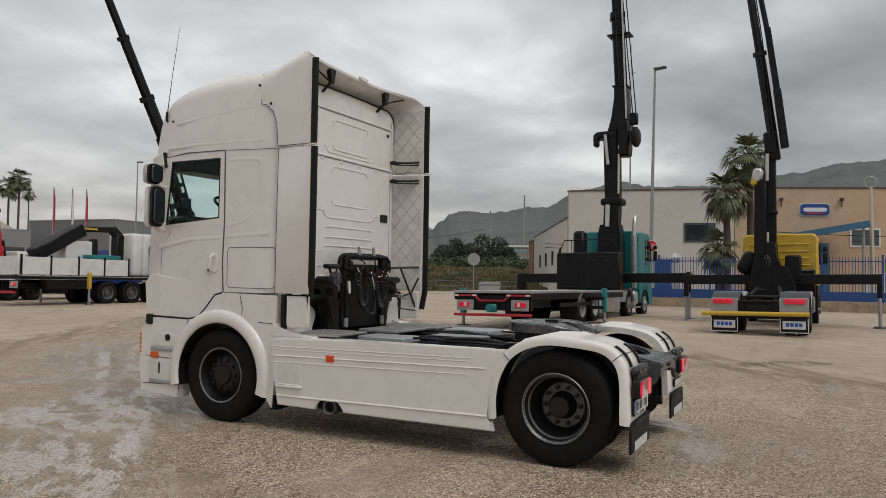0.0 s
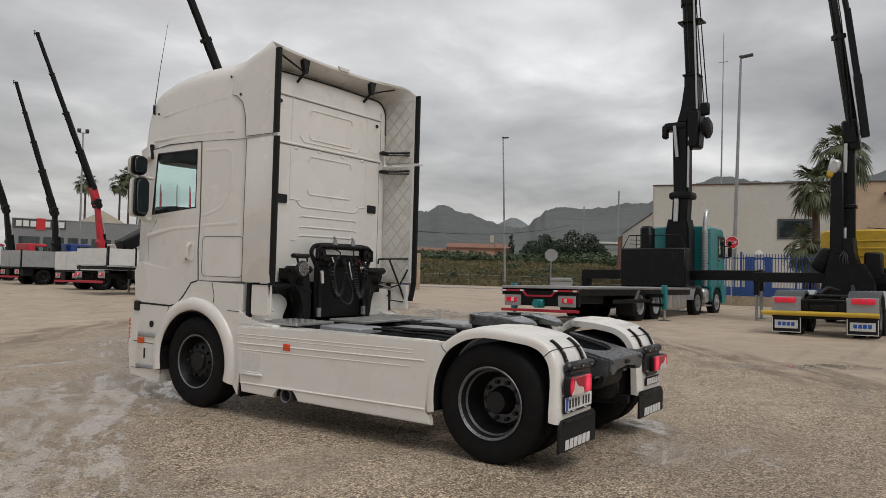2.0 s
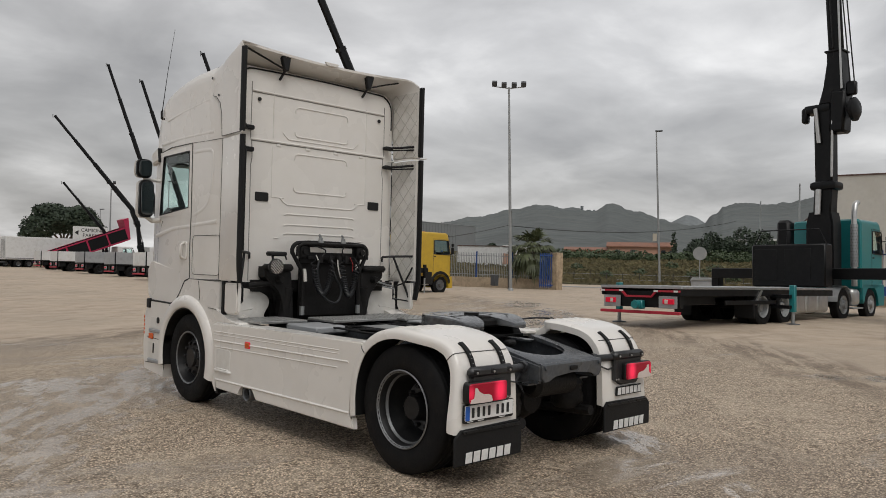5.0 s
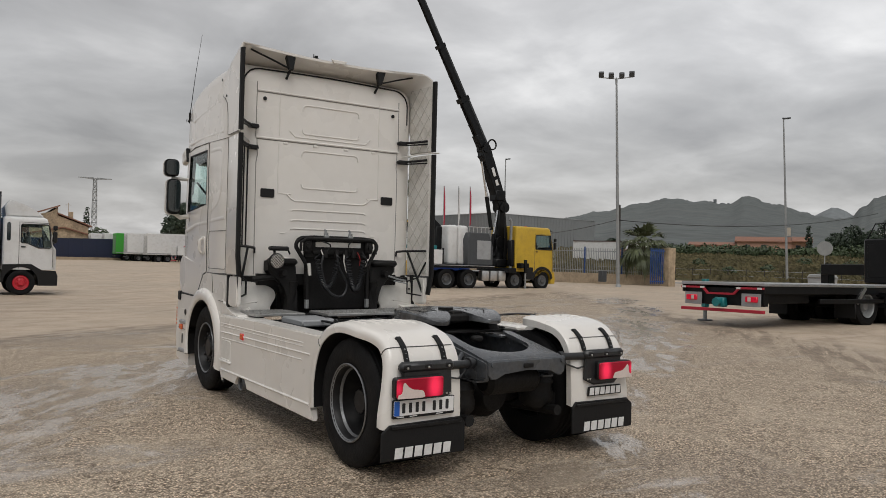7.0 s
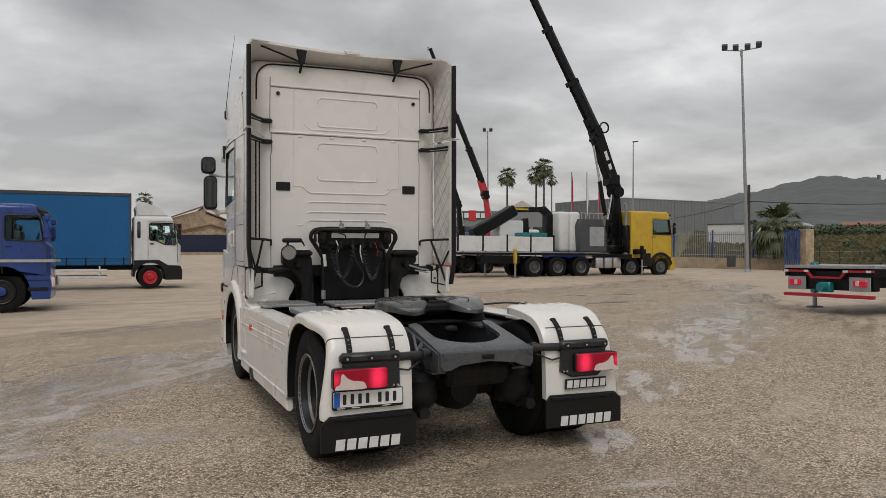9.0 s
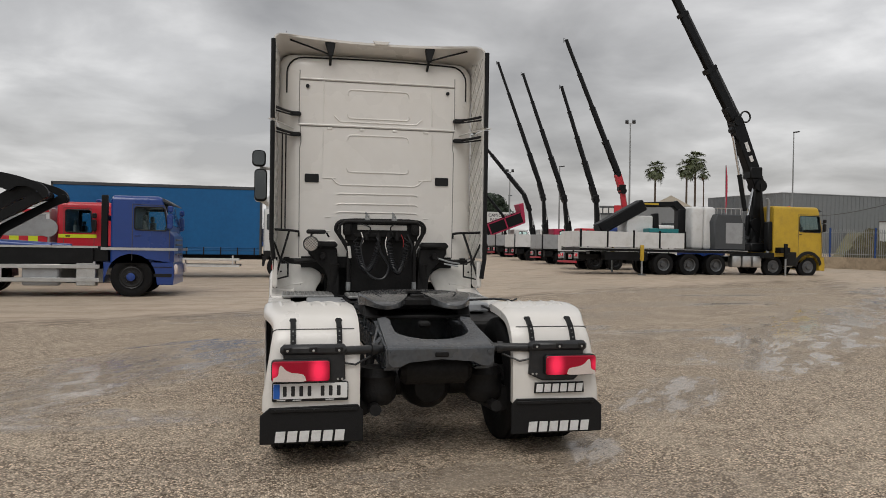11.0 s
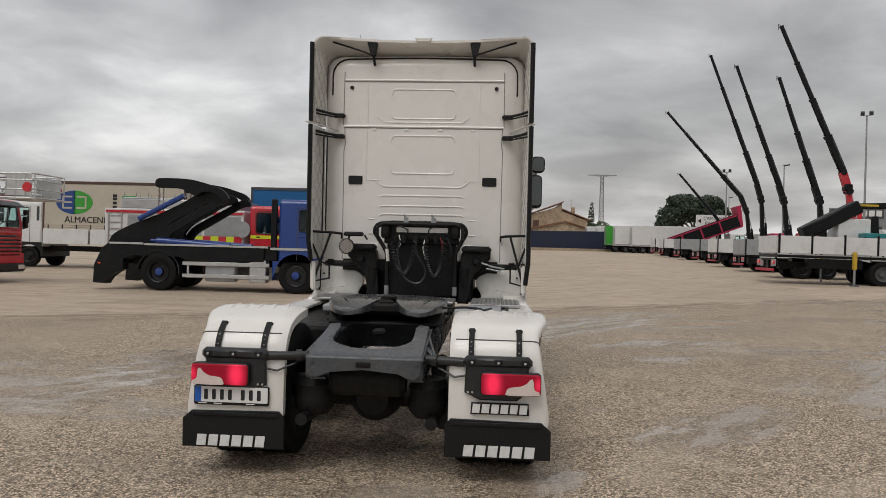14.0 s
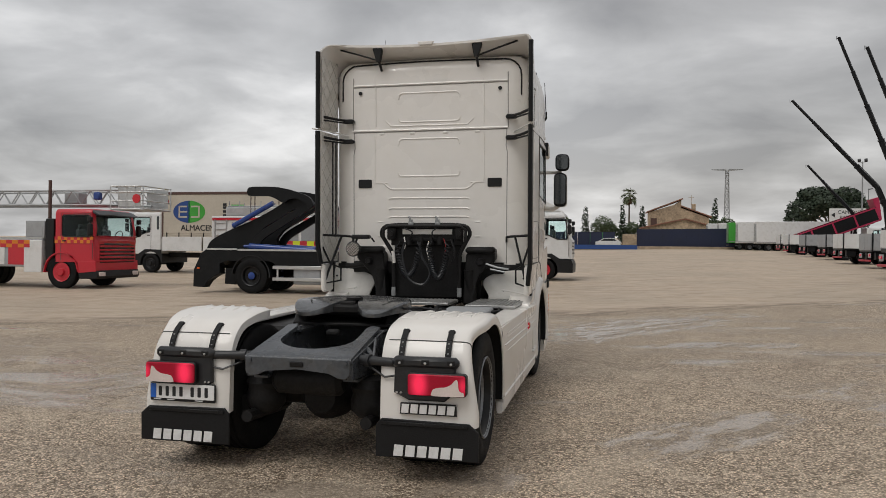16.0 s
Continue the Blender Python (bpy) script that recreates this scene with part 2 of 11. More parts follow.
M_ORANGEPAINT = mat("orange_paint", (0.65, 0.20, 0.02), 0.4, vary=0.08)
M_LIME = mat("lime_panel", (0.62, 0.70, 0.03), 0.4, vary=0.05)
M_GREEN = mat("green_paint", (0.05, 0.32, 0.04), 0.45, vary=0.1)
M_CREAM = mat("cream_tarpaulin", (0.50, 0.45, 0.37), 0.55, vary=0.06, scale=0.8, fine=8, bump=0.25, bump_scale=1.5, dirt=(0.33, 0.29, 0.23), dirt_amount=0.35)
M_BROWN = mat("brown_trim", (0.09, 0.05, 0.04), 0.6, vary=0.1)
M_PANELWHITE = mat("white_panel", (0.68, 0.68, 0.67), 0.45, vary=0.05, scale=1.5, dirt=(0.42, 0.4, 0.36), dirt_amount=0.4)
M_PINK = mat("crimson_panel", (0.40, 0.02, 0.07), 0.45, vary=0.1)
M_SIGNBLUE = mat("sign_blue", (0.02, 0.06, 0.22), 0.4, vary=0.05)
M_SIGNRED = mat("sign_red", (0.55, 0.03, 0.04), 0.4, vary=0.05)
M_STEEL = mat("galvanised_steel", (0.32, 0.33, 0.33), 0.5, metal=0.5, vary=0.15, scale=3)
M_WALLWHITE = mat("white_render", (0.53, 0.515, 0.47), 0.85, vary=0.05, scale=0.25, fine=3, bump=0.05, dirt=(0.46, 0.43, 0.37), dirt_amount=0.35)
M_WALLORANGE = mat("ochre_render", (0.52, 0.37, 0.245), 0.85, vary=0.07, scale=0.25, fine=3, bump=0.05, dirt=(0.36, 0.26, 0.18), dirt_amount=0.4)
M_WAREHOUSE = mat("grey_cladding", (0.215, 0.225, 0.23), 0.6, vary=0.06, scale=0.2, fine=2)
M_STONEWALL = mat("stone_masonry", (0.40, 0.31, 0.21), 0.9, vary=0.4, scale=0.8, fine=3.5, bump=0.6, bump_scale=4)
M_LOWWALL = mat("rough_low_wall", (0.36, 0.285, 0.20), 0.9, vary=0.2, scale=0.7, fine=6, bump=0.3, bump_scale=8, dirt=(0.12, 0.09, 0.06), dirt_amount=0.6)
M_TILE = mat("roof_tile", (0.24, 0.12, 0.08), 0.85, vary=0.25, scale=1, fine=6)
M_SALMON = mat("salmon_render", (0.52, 0.30, 0.22), 0.85, vary=0.08, scale=0.4)
M_NAVY = mat("navy_sheeting", (0.012, 0.018, 0.045), 0.6, vary=0.2, scale=0.6, bump=0.2, bump_scale=2)
M_FENCEBLUE = mat("blue_fence_paint", (0.022, 0.065, 0.22), 0.5, vary=0.12)
M_CANOPY = mat("blue_canopy", (0.05, 0.15, 0.26), 0.6, vary=0.1, scale=0.8)
M_TRUNK = mat("bark", (0.10, 0.075, 0.055), 0.9, vary=0.3, scale=4, bump=0.4, bump_scale=20)
M_LEAF = mat("leaf_green", (0.062, 0.088, 0.040), 0.6, vary=0.35, scale=0.9, fine=5)
M_LEAFDARK = mat("leaf_dark", (0.030, 0.046, 0.026), 0.65, vary=0.35, scale=0.9, fine=5)
M_PALM = mat("palm_frond", (0.076, 0.090, 0.040), 0.55, vary=0.35, scale=1.5, fine=8)
M_PALMDRY = mat("palm_dry", (0.16, 0.11, 0.06), 0.8, vary=0.3, scale=2)
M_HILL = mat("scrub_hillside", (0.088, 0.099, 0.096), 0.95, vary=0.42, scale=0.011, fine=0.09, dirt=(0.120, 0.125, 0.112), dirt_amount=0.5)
# distance haze is mixed into this paler, bluish base colour
M_FARHAZE = mat("far_haze_tone", (0.17, 0.185, 0.19), 0.95, vary=0.2, scale=0.008, fine=0.05)
M_GRASS = mat("field_grass", (0.125, 0.118, 0.056), 0.95, vary=0.5, scale=0.10, fine=1.6, bump=0.6, bump_scale=1.2, dirt=(0.21, 0.165, 0.09), dirt_amount=0.85)
M_WEEDS = mat("dry_weeds", (0.12, 0.105, 0.052), 0.95, vary=0.5, scale=0.2, fine=2.0, dirt=(0.23, 0.185, 0.10), dirt_amount=0.8)
M_ROAD = mat("pale_asphalt", (0.22, 0.21, 0.195), 0.6, vary=0.12, scale=0.4, fine=9, bump=0.1)
M_WOOD = mat("weathered_pole", (0.05, 0.045, 0.04), 0.85, vary=0.2)
M_FLAG = mat("flag_red", (0.45, 0.03, 0.06), 0.7, vary=0.1)


def ground_height(x, y, rise=0.45, run=22, fall=1e9):
    """the level at which the surroundings were laid out"""
    z = rise * (1 - math.exp(-max(x - 1.5, 0) / run)) * math.exp(-max(x, 0) / fall)
    if y > 5.5:
        z -= 0.2 * ((y - 5.5) / 22) * math.exp(1 - (y - 5.5) / 22)
    return z


def yard_height(x, y):
    """the yard itself: a slight swell to the east, a slight dip to the north"""
    return ground_height(x, y, 0.31, 10, 45)


# ---- mesh helpers ----
def part(name, bm, material, parent=None, label="", smooth=True, angle=40):
    me = bpy.data.meshes.new(name)
    bmesh.ops.recalc_face_normals(bm, faces=bm.faces[:])
    bm.to_mesh(me)
    bm.free()
    mats = material if isinstance(material, (list, tuple)) else [material]
    for m in mats:
        me.materials.append(m)
    if smooth:
        me.shade_smooth()
        me.set_sharp_from_angle(angle=radians(angle))
    ob = new(name, me)
    if parent is not None:
        ob.parent = parent
    if label:
        ob["label"] = label
    return ob


def B():
    return bmesh.new()


def box(bm, c, s, bevel=0.0, m=None, seg=1):
    r = bmesh.ops.create_cube(bm, size=1.0)
    vs = r["verts"]
    for v in vs:
        v.co = Vector((v.co.x * s[0], v.co.y * s[1], v.co.z * s[2]))
    if bevel > 0:
        es = list({e for v in vs for e in v.link_edges})
        rb = bmesh.ops.bevel(bm, geom=es, offset=min(bevel, 0.45 * min(s)), segments=seg, affect="EDGES", profile=0.5)
        vs = rb["verts"] if rb["verts"] else vs
        vs = list({v for f in rb["faces"] for v in f.verts} | {v for v in vs if v.is_valid})
    mm = Matrix.Translation(c) @ (m if m is not None else Matrix.Identity(4))
    bmesh.ops.transform(bm, matrix=mm, verts=vs)
    return bm


def span(bm, a, b, bevel=0.0):
    """a box between two opposite corners"""
    return box(bm, [(a[i] + b[i]) / 2 for i in range(3)], [abs(b[i] - a[i]) for i in range(3)], bevel)


def beam(bm, p, q, w, h, bevel=0.0, w2=None, h2=None):
    """a tapered bar from p to q, w across and h high"""
    p, q = Vector(p), Vector(q)
    d = q - p
    mm = Matrix.Translation(p) @ d.to_track_quat("X", "Z").to_matrix().to_4x4()
    L = d.length
    w2, h2 = w2 or w, h2 or h
    vs = []
    for x, ww, hh in ((0, w, h), (L, w2, h2)):
        for sy, sz in ((-1, -1), (1, -1), (1, 1), (-1, 1)):
            vs.append(bm.verts.new(mm @ Vector((x, sy * ww / 2, sz * hh / 2))))
    fs = [bm.faces.new(vs[0:4][::-1]), bm.faces.new(vs[4:8])]
    for i in range(4):
        j = (i + 1) % 4
        fs.append(bm.faces.new((vs[i], vs[j], vs[4 + j], vs[4 + i])))
    if bevel > 0:
        es = list({e for f in fs for e in f.edges})
        bmesh.ops.bevel(bm, geom=es, offset=bevel, segments=1, affect="EDGES")
    return bm


def tube(bm, pts, r, seg=8, closed=False, cap=True):
    """a round bar along points; r one radius or one for each point"""
    pts = [Vector(p) for p in pts]
    n = len(pts)
    rings = []
    prev = None
    for i, p in enumerate(pts):
        a = pts[(i - 1) % n] if (closed or i > 0) else p
        b = pts[(i + 1) % n] if (closed or i < n - 1) else p
        t = (b - a).normalized()
        if prev is None:
            up = Vector((0, 0, 1)) if abs(t.z) < 0.9 else Vector((1, 0, 0))
            u = t.cross(up).normalized()
        else:
            u = (prev - t * prev.dot(t)).normalized()
        v = t.cross(u)
        prev = u
        rr = r[i] if isinstance(r, (list, tuple)) else r
        rings.append([bm.verts.new(p + (u * math.cos(2 * math.pi * k / seg) + v * math.sin(2 * math.pi * k / seg)) * rr) for k in range(seg)])
    m = n if closed else n - 1
    for i in range(m):
        a, b = rings[i], rings[(i + 1) % n]
        for k in range(seg):
            bm.faces.new((a[k], a[(k + 1) % seg], b[(k + 1) % seg], b[k]))
    if cap and not closed:
        bm.faces.new(rings[0][::-1])
        bm.faces.new(rings[-1])
    return bm


def smooth_path(pts, n=5):
    """the same points with a soft curve laid through them"""
    pts = [Vector(p) for p in pts]
    out = []
    for i in range(len(pts) - 1):
        p0, p1, p2, p3 = pts[max(0, i - 1)], pts[i], pts[i + 1], pts[min(len(pts) - 1, i + 2)]
        for k in range(n):
            t = k / n
            out.append(0.5 * ((2 * p1) + (p2 - p0) * t + (2 * p0 - 5 * p1 + 4 * p2 - p3) * t * t + (3 * p1 - p0 - 3 * p2 + p3) * t ** 3))
    return out + [pts[-1]]


def lathe(bm, prof, centre=(0, 0, 0), axis="X", seg=32, close=False, first=True):
    """turn a profile of (radius, along) about an axis"""
    c = Vector(centre)
    rings = []
    for r, h in prof:
        ring = []
        for k in range(seg):
            a = 2 * math.pi * k / seg
            p = {"X": (h, r * math.cos(a), r * math.sin(a)), "Y": (r * math.cos(a), h, r * math.sin(a)), "Z": (r * math.cos(a), r * math.sin(a), h)}[axis]
            ring.append(bm.verts.new(c + Vector(p)))
        rings.append(ring)
    n = len(rings)
    for i in range(n if close else n - 1):
        a, b = rings[i], rings[(i + 1) % n]
        for k in range(seg):
            bm.faces.new((a[k], a[(k + 1) % seg], b[(k + 1) % seg], b[k]))
    if not close:
        if first and prof[0][0] > 1e-4:
            bm.faces.new(rings[0][::-1])
        if prof[-1][0] > 1e-4:
            bm.faces.new(rings[-1])
    return bm


def prism(bm, pts, lo, hi, axis="X", bevel=0.0, seg=1):
    """extrude a flat outline: pts are (y, z) for X, (x, z) for Y, (x, y) for Z"""
    def at(p, h):
        return {"X": (h, p[0], p[1]), "Y": (p[0], h, p[1]), "Z": (p[0], p[1], h)}[axis]
    a = [bm.verts.new(at(p, lo)) for p in pts]
    b = [bm.verts.new(at(p, hi)) for p in pts]
    n = len(pts)
    fa, fb = bm.faces.new(a), bm.faces.new(b[::-1])
    for i in range(n):
        bm.faces.new((a[i], b[i], b[(i + 1) % n], a[(i + 1) % n]))
    if bevel > 0:
        es = list(set(fa.edges) | set(fb.edges))
        bmesh.ops.bevel(bm, geom=es, offset=bevel, segments=seg, affect="EDGES")
    return bm


def loft(bm, rings, cap=True):
    vv = [[bm.verts.new(p) for p in r] for r in rings]
    n = len(vv[0])
    for a, b in zip(vv, vv[1:]):
        for k in range(n):
            bm.faces.new((a[k], a[(k + 1) % n], b[(k + 1) % n], b[k]))
    if cap:
        bm.faces.new(vv[0][::-1])
        bm.faces.new(vv[-1])
    return vv


def arc(cx, cz, r, a0, a1, n, r2=None):
    r2 = r2 or r
    return [(cx + r * math.cos(radians(a0 + (a1 - a0) * i / n)), cz + r2 * math.sin(radians(a0 + (a1 - a0) * i / n))) for i in range(n + 1)]


def rrect(cx, cz, w, h, r, n=4):
    """a rounded rectangle's outline"""
    out = []
    for sx, sz, a in ((1, 1, 0), (-1, 1, 90), (-1, -1, 180), (1, -1, 270)):
        out += arc(cx + sx * (w / 2 - r), cz + sz * (h / 2 - r), r, a, a + 90, n)
    return out


def thing(name, label, category, m=None, group="", kind=""):
    ob = new(name)
    ob.empty_display_size = 0.2
    if m is not None:
        ob.matrix_world = m
    return tagged(ob, label, category, group, kind)


def standing(x, y, heading=0.0, dz=0.0):
    """a pose on the ground, upright as the yard's posts stand"""
    return Matrix.Translation((x, y, ground_height(x, y) + dz)) @ pose(0, 0, 0, -0.9, 0, 0) @ pose(0, 0, 0, 0, 0, heading)


# ---- the yard's ground ----
def make_ground():
    bm = B()
    radii = [0.0, 3, 6, 9, 12, 16, 20, 25, 31, 38, 46, 56, 68, 82, 100, 125, 160, 220, 320, 500, 800, 1300, 2200, 3600]
    seg = 96
    c = bm.verts.new((0, 0, 0))
    prev = None
    for r in radii[1:]:
        ring = []
        for k in range(seg):
            a = 2 * math.pi * k / seg
            x, y = r * math.cos(a), r * math.sin(a)
            ring.append(bm.verts.new((x, y, yard_height(x, y))))
        for k in range(seg):
            if prev is None:
                bm.faces.new((c, ring[k], ring[(k + 1) % seg]))
            else:
                bm.faces.new((prev[k], ring[k], ring[(k + 1) % seg], prev[(k + 1) % seg]))
        prev = ring
    m = bpy.data.materials.new("wet_gravel_and_sand")
    m.use_nodes = True
    nt = m.node_tree
    L = nt.links
    b = nt.nodes["Principled BSDF"]
    co = nt.nodes.new("ShaderNodeTexCoord")

    def noise_at(scale, detail=5, rough=0.55, src=None, distort=0.0):
        n = nt.nodes.new("ShaderNodeTexNoise")
        n.inputs["Scale"].default_value, n.inputs["Detail"].default_value = scale, detail
        n.inputs["Roughness"].default_value, n.inputs["Distortion"].default_value = rough, distort
        L.new(src or co.outputs["Object"], n.inputs["Vector"])
        return n.outputs["Fac"]

    def mth(op, a, c2=None, clamp=False):
        n = nt.nodes.new("ShaderNodeMath")
        n.operation, n.use_clamp = op, clamp
        for i, v in enumerate((a, c2)):
            if v is None:
                continue
            if isinstance(v, (int, float)):
                n.inputs[i].default_value = v
            else:
                L.new(v, n.inputs[i])
        return n.outputs[0]

    def ranged(v, a, c2, lo=0.0, hi=1.0, smooth=True):
        n = nt.nodes.new("ShaderNodeMapRange")
        n.interpolation_type = "SMOOTHSTEP" if smooth else "LINEAR"
        for k, val in (("From Min", a), ("From Max", c2), ("To Min", lo), ("To Max", hi)):
            n.inputs[k].default_value = val
        L.new(v, n.inputs["Value"])
        return n.outputs["Result"]

    def mixed(f, a, c2):
        n = nt.nodes.new("ShaderNodeMix")
        n.data_type = "RGBA"
        for k, v in (("Factor", f), ("A", a), ("B", c2)):
            if isinstance(v, (tuple, float)):
                n.inputs[k].default_value = (*v, 1) if isinstance(v, tuple) else v
            else:
                L.new(v, n.inputs[k])
        return n.outputs["Result"]

    sep = nt.nodes.new("ShaderNodeSeparateXYZ")
    L.new(co.outputs["Object"], sep.inputs[0])
    # stretched along the tyre tracks
    mp = nt.nodes.new("ShaderNodeMapping")
    mp.inputs["Rotation"].default_value = (0, 0, radians(25))
    mp.inputs["Scale"].default_value = (0.35, 1.0, 1.0)
    L.new(co.outputs["Object"], mp.inputs[0])
    vor = nt.nodes.new("ShaderNodeTexVoronoi")
    vor.inputs["Scale"].default_value = 66
    L.new(co.outputs["Object"], vor.inputs["Vector"])
    stone = nt.nodes.new("ShaderNodeSeparateColor")
    L.new(vor.outputs["Color"], stone.inputs[0])
    fine = noise_at(140, 3)
    mid = noise_at(1.3, 6, 0.6)
    big = noise_at(0.16, 4, 0.55)
    # the gravelled pad ends in two ragged edges, with sand beyond them
    north = mth("MULTIPLY", mth("SUBTRACT", mth("SUBTRACT", sep.outputs[1], 12.7), mth("MULTIPLY", sep.outputs[0], 0.5)), 0.894)
    east = mth("SUBTRACT", mth("MULTIPLY", mth("SUBTRACT", sep.outputs[0], 7.5), 0.84), mth("MULTIPLY", mth("ADD", sep.outputs[1], 0.8), 0.54))
    edge = mth("ADD", mth("MAXIMUM", north, east), mth("MULTIPLY", mth("SUBTRACT", noise_at(0.22, 5, 0.6), 0.5), 2.6))
    edge = mth("ADD", edge, mth("MULTIPLY", mth("SUBTRACT", mid, 0.5), 1.4))
    sand = ranged(edge, -0.5, 0.6)
    gravel_c = mixed(ranged(stone.outputs[0], 0.1, 0.95, smooth=False), (0.125, 0.084, 0.052), (1.0, 0.82, 0.62))
    joint = ranged(vor.outputs["Distance"], 0.34, 0.66, 0.0, 0.70)
    gravel_c = mixed(joint, gravel_c, (0.06, 0.044, 0.03))
    grit = nt.nodes.new("ShaderNodeTexVoronoi")
    grit.inputs["Scale"].default_value = 21
    L.new(co.outputs["Object"], grit.inputs["Vector"])
    grit_c = nt.nodes.new("ShaderNodeSeparateColor")
    L.new(grit.outputs["Color"], grit_c.inputs[0])
    # clusters of paler and darker stones
    gravel_c = mixed(ranged(grit_c.outputs[1], 0.62, 0.95, 0.0, 0.22), gravel_c, (0.12, 0.088, 0.06))
    gravel_c = mixed(ranged(grit_c.outputs[2], 0.70, 0.98, 0.0, 0.3), gravel_c, (0.72, 0.60, 0.465))
    gravel_c = mixed(ranged(mid, 0.35, 0.7, 0.0, 0.22), gravel_c, (0.33, 0.262, 0.19))
    sand_c = mixed(ranged(mid, 0.3, 0.7), (0.41, 0.322, 0.240), (0.53, 0.432, 0.332))
    sand_c = mixed(ranged(big, 0.4, 0.65, 0.0, 0.5), sand_c, (0.36, 0.298, 0.230))
    trk = nt.nodes.new("ShaderNodeMapping")
    trk.inputs["Rotation"].default_value = (0, 0, radians(62))
    trk.inputs["Scale"].default_value = (0.10, 1.6, 1.0)
    L.new(co.outputs["Object"], trk.inputs[0])
    track = ranged(noise_at(1.1, 6, 0.65, trk.outputs[0], 0.3), 0.56, 0.66, 0.0, 0.42)
    sand_c = mixed(track, sand_c, (0.235, 0.178, 0.130))
    sand_c = mixed(ranged(noise_at(7.0, 7, 0.7), 0.52, 0.72, 0.0, 0.5), sand_c, (0.60, 0.505, 0.40))
    col = mixed(sand, gravel_c, sand_c)
    # damp ruts along the edges of the gravel
    rut = nt.nodes.new("ShaderNodeMapping")
    rut.vector_type = "TEXTURE"
    rut.inputs["Rotation"].default_value = (0, 0, radians(36))
    rut.inputs["Scale"].default_value = (3.2, 0.55, 1.0)
    L.new(co.outputs["Object"], rut.inputs[0])
    fringe = mth("MULTIPLY", ranged(edge, -1.6, -0.3), ranged(edge, 1.1, 0.2))
    fringe = mth("MULTIPLY", fringe, ranged(noise_at(1.6, 9, 0.7, rut.outputs[0], 0.2), 0.46, 0.56))
    col = mixed(mth("MULTIPLY", fringe, 0.62), col, (0.135, 0.10, 0.072))
    # shallow wet patches and tracks
    wet_n = noise_at(0.33, 7, 0.62, mp.outputs[0], 0.6)
    wet = ranged(wet_n, 0.49, 0.60)
    blur = mth("SUBTRACT", noise_at(0.9, 7, 0.7, None, 0.6), 0.5)
    streaks = None
    run = nt.nodes.new("ShaderNodeMapping")
    run.vector_type = "TEXTURE"
    run.inputs["Rotation"].default_value = (0, 0, radians(50))
    run.inputs["Scale"].default_value = (2.6, 0.70, 1.0)
    L.new(co.outputs["Object"], run.inputs[0])
    ripple = noise_at(7.5, 8, 0.72, run.outputs[0], 0.25)
    runnels = ranged(mth("ADD", noise_at(1.9, 10, 0.74, run.outputs[0], 0.12), mth("MULTIPLY", mth("SUBTRACT", ripple, 0.5), 0.45)), 0.42, 0.60)
    for cx, cy, a2, b2, turn in ((-1.7, 5.1, 4.2, 1.7, 47), (-1.0, 4.45, 0.8, 0.4, 30), (8.2, 5.8, 5.5, 1.6, 41), (15.5, 11.8, 4.5, 1.0, 40), (3.6, 6.9, 1.6, 0.6, 15), (-3.3, 2.0, 1.4, 0.5, 55), (-2.6, 6.2, 1.6, 0.22, 40), (-2.8, 4.6, 1.3, 0.16, 48), (2.3, 9.8, 5.0, 1.6, 52), (-3.2, 2.9, 2.0, 0.7, 50),
                                (0.46, -1.97, 0.32, 0.2, 20), (7.6, -1.3, 2.2, 0.5, -50), (5.6, 3.0, 1.8, 0.8, 50), (3.0, 1.2, 1.5, 0.6, 45), (1.3, -0.5, 0.7, 0.3, 50), (20.0, 17.0, 4.0, 1.2, 42), (10.5, 8.2, 3.5, 1.4, 44)):
        ca, sa = math.cos(radians(turn)), math.sin(radians(turn))
        px = mth("SUBTRACT", sep.outputs[0], cx)
        py = mth("SUBTRACT", sep.outputs[1], cy)
        u2 = mth("MULTIPLY", mth("ADD", mth("MULTIPLY", px, ca), mth("MULTIPLY", py, sa)), 1.0 / a2)
        v2 = mth("MULTIPLY", mth("SUBTRACT", mth("MULTIPLY", py, ca), mth("MULTIPLY", px, sa)), 1.0 / b2)
        r2 = mth("ADD", mth("SQRT", mth("ADD", mth("MULTIPLY", u2, u2), mth("MULTIPLY", v2, v2))), mth("MULTIPLY", blur, 2.0))
        one = ranged(r2, 1.05, 0.35)
        streaks = one if streaks is None else mth("MAXIMUM", streaks, one)
    wet = mth("MULTIPLY", wet, mth("SUBTRACT", 1.0, mth("MULTIPLY", sand, 0.75)))
    film = ranged(noise_at(0.8, 7, 0.65, mp.outputs[0], 0.8), 0.50, 0.62)
    pool = mth("MULTIPLY", wet, film)
    pool = mth("MAXIMUM", mth("MULTIPLY", pool, 0.6), mth("MULTIPLY", streaks, runnels))
    pool = ranged(pool, 0.08, 0.58)
    # stones stand out of the film of water
    pool = mth("MULTIPLY", pool, ranged(stone.outputs[1], 0.45, 0.95, 1.0, 0.45))
    wet = mth("MAXIMUM", mth("MULTIPLY", wet, 0.8), streaks)
    col = mixed(mth("MULTIPLY", wet, 0.34), col, (0.15, 0.112, 0.078))
    silt = ranged(noise_at(0.75, 8, 0.68, None, 0.8), 0.51, 0.63)
    damp = ranged(noise_at(0.55, 8, 0.70, run.outputs[0], 0.5), 0.55, 0.66)
    col = mixed(mth("MULTIPLY", damp, 0.35), col, (0.17, 0.128, 0.09))
    col = mixed(mth("MULTIPLY", silt, 0.26), col, (0.58, 0.485, 0.372))
    # fine mud settled under the water
    col = mixed(mth("MULTIPLY", pool, 0.5), col, (0.40, 0.335, 0.268))
    L.new(col, b.inputs["Base Color"])
    rough = ranged(fine, 0.3, 0.7, 0.5, 0.8, False)
